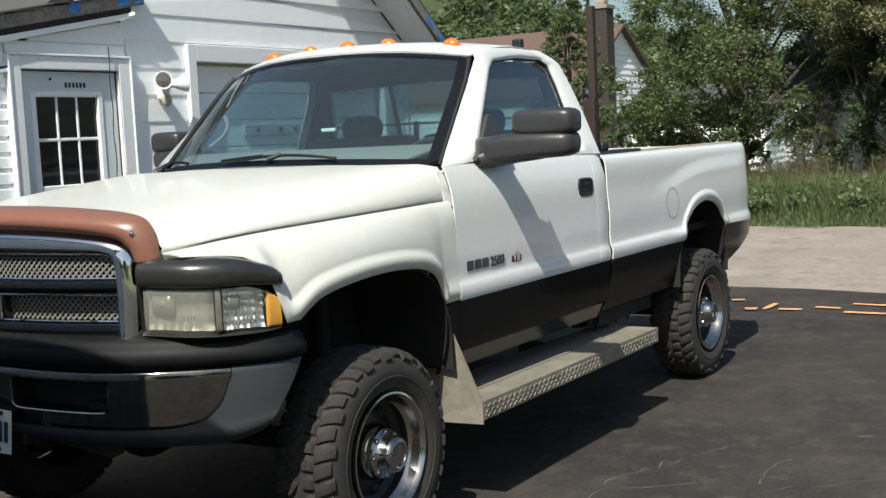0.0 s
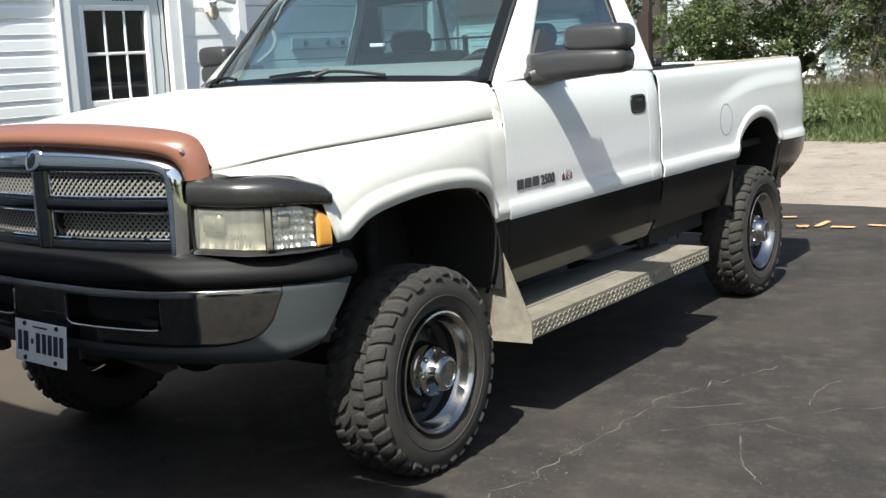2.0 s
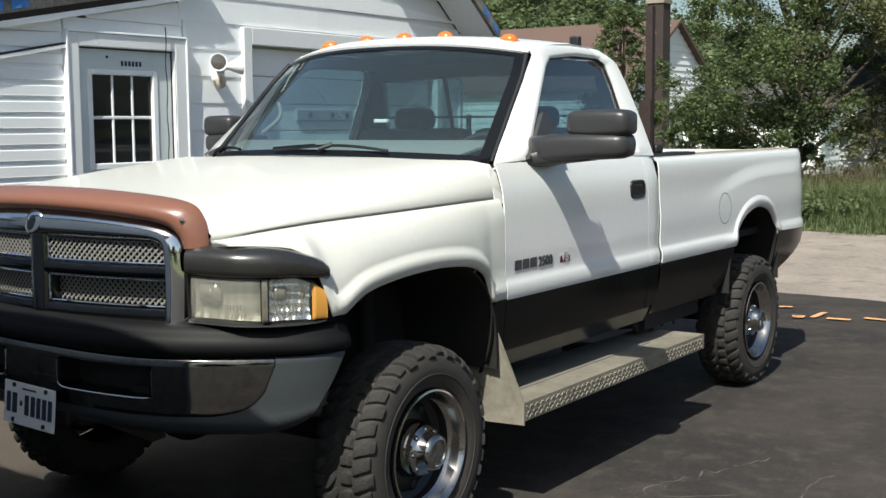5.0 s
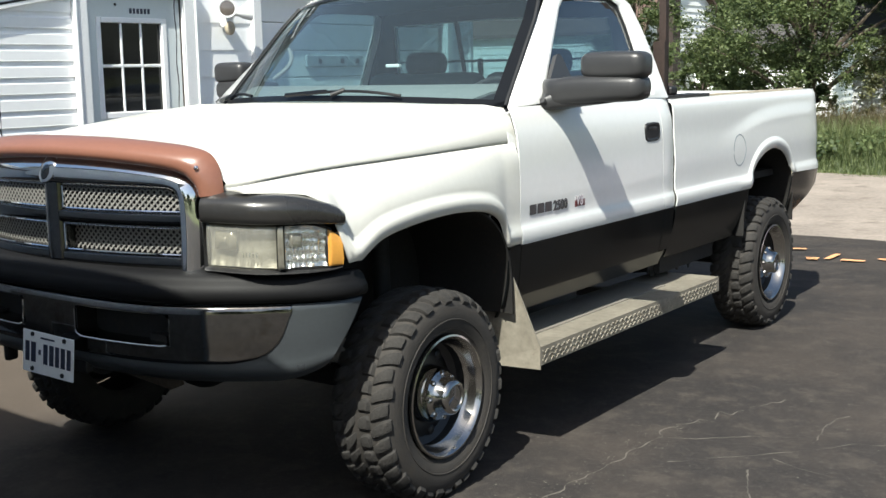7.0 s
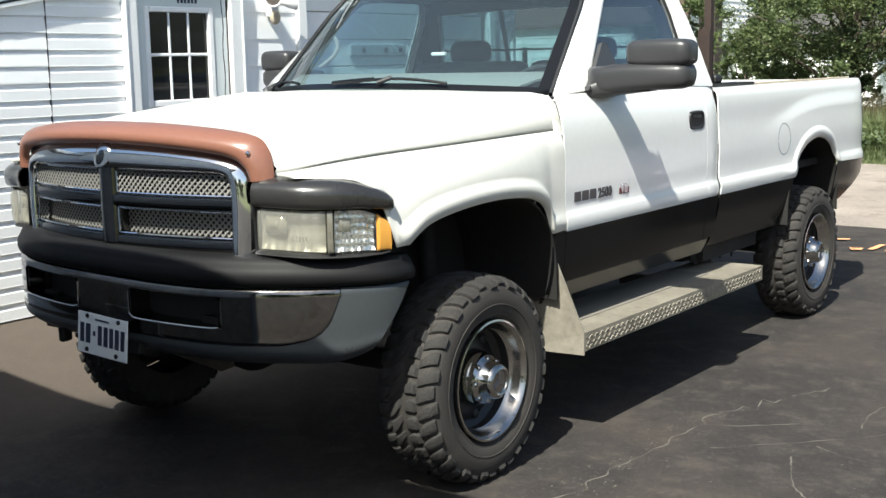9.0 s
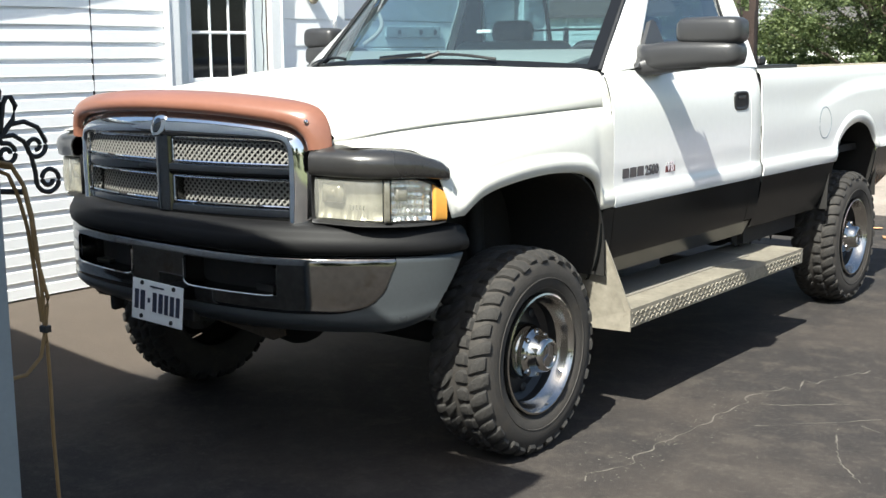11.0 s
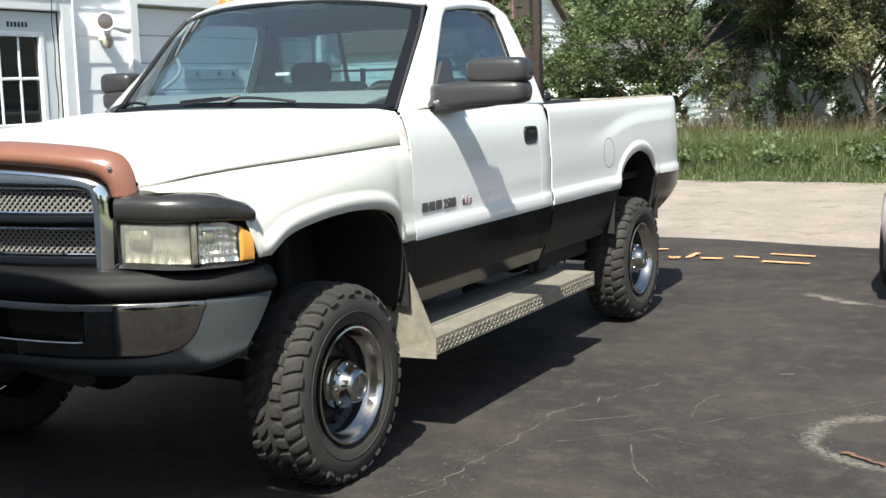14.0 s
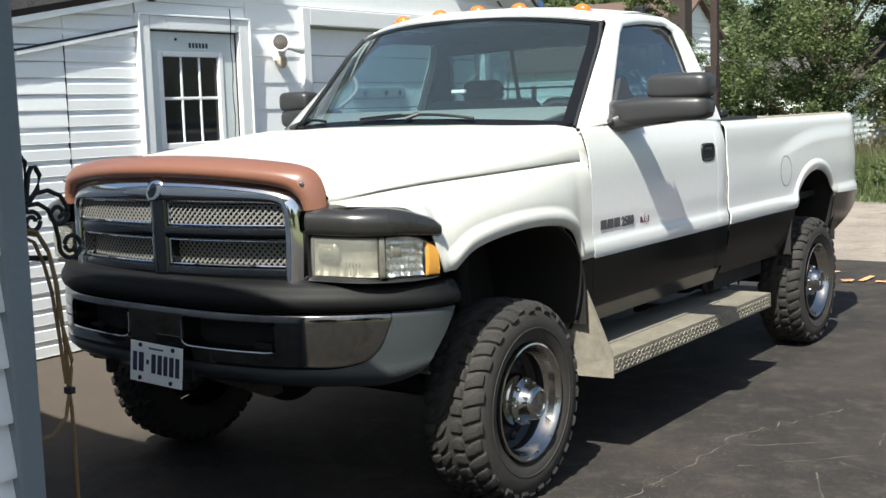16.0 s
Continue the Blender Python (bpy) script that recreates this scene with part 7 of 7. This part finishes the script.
# unseen woods behind and beside the camera, added to darken reflections on the truck
for i, (x, y, h) in enumerate(((-9, -19, 4.6), (-3, -18, 5), (3, -19, 4.6), (9, -18, 5), (15, -16, 4.6), (18, -8, 5), (19, -1, 4.6), (18, 6, 5), (19, 13, 4.6))):
    tree((x, y, 0), h, 3.0, 0.2, 5000, 0.22, M_FIR, "unseen dark tree added round the yard for reflections", 40, 0.05, seed=20 + i, group="trees round the yard")


def blades(name, x0, x1, y0, y1, count, h0, h1, m, label, width=0.012):
    px = rng.uniform(x0, x1, count)
    py = rng.uniform(y0, y1, count)
    # uneven clumps
    keep = np.array([noise.noise(Vector((a * 0.8, b * 0.8, 2))) > -0.35 for a, b in zip(px, py)])
    px, py = px[keep], py[keep]
    n = len(px)
    ramp = np.clip((py - y0) / 2.0, 0.12, 1)
    h = rng.uniform(h0, h1, n) * ramp
    a = rng.uniform(0, math.tau, n)
    lean = h * rng.uniform(0.1, 0.7, n)
    w = width * rng.uniform(0.6, 1.5, n)
    base = np.stack([px, py, np.full(n, -0.03)], 1)
    side = np.stack([np.cos(a), np.sin(a), 0 * a], 1) * w[:, None]
    out = np.stack([-np.sin(a), np.cos(a), 0 * a], 1)
    mid = base + out * (lean * 0.3)[:, None] + np.stack([0 * h, 0 * h, h * 0.6], 1)
    tip = base + out * lean[:, None] + np.stack([0 * h, 0 * h, h], 1)
    verts = np.stack([base - side, base + side, mid + side * 0.8, mid - side * 0.8, tip], 1).reshape(-1, 3)
    idx = np.arange(n)[:, None] * 5
    loops = np.concatenate([idx + [0, 1, 2, 3], idx + [3, 2, 4]], 1).ravel()
    me = bpy.data.meshes.new(name)
    me.vertices.add(5 * n)
    me.vertices.foreach_set("co", verts.ravel())
    me.loops.add(7 * n)
    me.loops.foreach_set("vertex_index", loops)
    me.polygons.add(2 * n)
    st = (np.arange(n)[:, None] * 7 + [0, 4]).ravel()
    me.polygons.foreach_set("loop_start", st)
    me.update(calc_edges=True)
    me.materials.append(m)
    return tagged(new(name, me), label, "grass", kind="stuff")


blades("tall_grass", -9, 4.5, 13.7, 20.5, 230000, 0.20, 0.66, M_GRASS, "tall green meadow grass along the lane", width=0.0048)
blades("grass_verge", -9, 4.5, 13.4, 15.0, 30000, 0.05, 0.16, M_GRASS, "short green verge grass", width=0.008)
blades("dry_grass", -4.5, 3, 15.5, 20.0, 8000, 0.50, 1.0, M_DRY, "brown dry grass heads before the trees", width=0.005)
leaf_cloud("meadow_weeds", [(x, y, 0.25) for x, y in zip(rng.uniform(-6, 3.5, 120), rng.uniform(14.3, 18, 120))], rng.uniform(0.15, 0.38, 120), 14000, 0.042, M_LEAF, label="broad-leaved weeds in the grass")
tagged(bpy.data.objects["meadow_weeds"], category="weeds", kind="stuff")


def far_house(name, at, turn, length, width, eave, pitch, label, roof_m):
    """A sided house: laps, gable, roof; local x along the ridge."""
    h = thing(name, at, label, "house")
    h.rotation_euler = (0, 0, radians(turn))
    M = place_of(h)
    def put(nm, vv, ff, m, lab="", solid=0.0):
        return obj(nm, [M @ Vector(p) for p in vv], ff, m, h, lab, solid=solid)
    peak = eave + pitch * width / 2
    L, W = length / 2, width / 2
    put("wall", [(-L, -W, 0), (L, -W, 0), (L, W, 0), (-L, W, 0), (-L, -W, eave), (L, -W, eave), (L, W, eave), (-L, W, eave), (-L, 0, peak), (L, 0, peak)], [(0, 1, 5, 4), (2, 3, 7, 6), (1, 2, 6, 9, 5), (3, 0, 4, 8, 7)], M_SIDING, "white horizontal siding")
    o = 0.22
    for s in (1, -1):
        a = [(-L - o, s * (W + o), eave - o * pitch + 0.03), (L + o, s * (W + o), eave - o * pitch + 0.03), (L + o, 0, peak + 0.03), (-L - o, 0, peak + 0.03)]
        put("roof", a + [(x, y, z + 0.1) for x, y, z in a], [(0, 1, 2, 3), (7, 6, 5, 4), (0, 4, 5, 1), (1, 5, 6, 2), (2, 6, 7, 3), (3, 7, 4, 0)], roof_m, "shingled roof slope")
    k = 0.2
    i = 0
    while k < peak - 0.1:
        half = W if k < eave else (peak - k) / pitch
        for sx in (1, -1):
            p = [(sx * L, -half, k), (sx * (L + 0.03), -half, k), (sx * (L + 0.005), -half, k + 0.19), (sx * L, half, k), (sx * (L + 0.03), half, k), (sx * (L + 0.005), half, k + 0.19)]
            put("siding_lap", p, [(0, 1, 4, 3), (1, 2, 5, 4), (0, 2, 1), (3, 4, 5)], M_SIDING)
        if k < eave - 0.1:
            for sy in (1, -1):
                p = [(-L, sy * W, k), (-L, sy * (W + 0.03), k), (-L, sy * (W + 0.005), k + 0.19), (L, sy * W, k), (L, sy * (W + 0.03), k), (L, sy * (W + 0.005), k + 0.19)]
                put("siding_lap", p, [(0, 1, 4, 3), (1, 2, 5, 4), (0, 2, 1), (3, 4, 5)], M_SIDING)
        k += 0.2
        i += 1
    return h, put

hA, putA = far_house("far_house", (-15.65, 31.5, 0), 0, 7.6, 6.4, 2.6, 0.635, "distant white-sided house with a brown shingle roof", M_ROOFBR)
for x in (-16.4, -14.8):
    box("roof_vent", (x - 0.18, 29.6, 3.75), (x + 0.18, 29.95, 4.0), M_TRIMW, hA, "small white roof vent", bevel=0.02)
ch = thing("chimney", (-10.95, 28.4, 0), "tall dark brown chimney with a concrete cap", "chimney")
box("chimney_shaft", (-11.25, 28.2, 0), (-10.75, 28.7, 4.95), M_BRICKC, ch, bevel=0.01)
box("chimney_cap", (-11.29, 28.16, 4.95), (-10.71, 28.74, 5.06), M_GRAVEL, ch, "pale concrete cap", bevel=0.01)
box("flue", (-11.14, 28.3, 5.06), (-10.86, 28.6, 5.22), M_GRAVEL, ch, bevel=0.03)
tube("power_line", [(-24 + 3 * k, 27 + 0.2 * k, 7.2 - 0.28 * k) for k in range(12)], 0.015, M_TRIM, None, "thin dark overhead power line")
tagged(bpy.data.objects["power_line"], category="cable")
hB, putB = far_house("white_shed", (-1.0, 23.3, 0), 2, 5.4, 4.4, 2.15, 0.5, "white-sided shed half hidden by trees", M_SHINGLE)

far_house("outbuilding", (-9.6, 33.4, 0), 4, 4.4, 4.0, 1.75, 0.45, "low white outbuilding seen between the trunks", M_SHINGLE)

# wooded hill, falling away to the east


def hill(x, y):
    w = x / y
    top = y * smooth_lerp(w, [(-1.2, 0.17), (-0.60, 0.150), (-0.50, 0.104), (-0.44, 0.088), (-0.36, 0.070), (-0.2, 0.03), (0.0, 0.0)])
    return max(0, top) * min(1, max(0, (y - 80) / 60))


random.seed(11)
cs, rs = [], []
for i in range(640):
    x = -190 + 170 * random.random()
    y = 95 + 120 * random.random()
    base = hill(x, y)
    for k in range(4):
        cs.append((x + random.uniform(-2, 2), y + random.uniform(-2, 2), base + random.uniform(-2, 2.5)))
        rs.append(random.uniform(1.6, 3.2))
for i in range(46):
    y = random.uniform(120, 190)
    x = y * random.uniform(-0.60, -0.40)
    for k in range(7):
        cs.append((x + random.gauss(0, 0.15), y, hill(x, y) + 1.0 + 0.95 * k))
        rs.append(1.5 * (1 - k / 7.5))
leaf_cloud("forest", cs, rs, 250000, 0.36, M_HILL, label="sunlit mixed woods on a distant hill")
tagged(bpy.data.objects["forest"], category="woods", kind="stuff")
rows = []
for y in steps(80, 230, 16):
    row = []
    for x in steps(-230, 0, 24):
        row.append((x, y, hill(x, y) - 0.5))
    rows.append(row)
tagged(grid("backdrop", rows, M_HILL), "green hillside under the woods", "hill", kind="structure")

# neighbouring parked car, only its corner in view
pc = thing("parked_car", (3.1, 6.2, 0), "pale lilac car parked nearby with a black bumper", "car")
secs = []
for y, w, z0, z1 in ((4.45, 0.70, 0.32, 0.62), (4.5, 0.82, 0.28, 0.74), (4.7, 0.86, 0.26, 0.82), (5.4, 0.88, 0.25, 0.92), (6.0, 0.88, 0.25, 0.96), (8.2, 0.88, 0.25, 1.0), (8.6, 0.84, 0.3, 0.95)):
    row = []
    for k in range(20):
        a = k * math.tau / 20
        ca, sa = math.cos(a), math.sin(a)
        row.append((3.1 + w * math.copysign(abs(ca) ** 0.4, ca), y, (z0 + z1) / 2 + (z1 - z0) / 2 * math.copysign(abs(sa) ** 0.5, sa)))
    secs.append(row)
body = grid("body", secs, M_CARPAINT, pc, wrap=True)
obj("nose", [p for p in secs[0]], [tuple(range(20))], M_CARPAINT, body)
secs = []
for z, y0, y1, w in ((0.95, 5.7, 8.3, 0.80), (1.25, 6.2, 8.0, 0.70), (1.42, 6.6, 7.7, 0.62), (1.45, 6.8, 7.5, 0.5)):
    secs.append([(3.1 + sx * w, yy, z) for sx, yy in ((-1, y0), (1, y0), (1, y1), (-1, y1))])
grid("cabin", secs, M_PANE, pc, "dark car windows", wrap=True, smooth=False)
box("car_bumper", (2.3, 4.40, 0.22), (3.9, 4.52, 0.42), M_PLASTIC, pc, "black bumper", bevel=0.03)
for x in (2.32, 3.88):
    for y in (5.1, 7.8):
        bm = bmesh.new()
        add_lathe(bm, [(-0.09, 0.18), (-0.1, 0.28), (-0.08, 0.305), (0.08, 0.305), (0.1, 0.28), (0.09, 0.18), (0.06, 0.17), (0.05, 0.0)], 32)
        bmesh.ops.transform(bm, matrix=Matrix.Translation((x, y, 0.305)), verts=bm.verts[:])
        part("car_wheel", bm, M_RUBBER, pc, smooth=True)
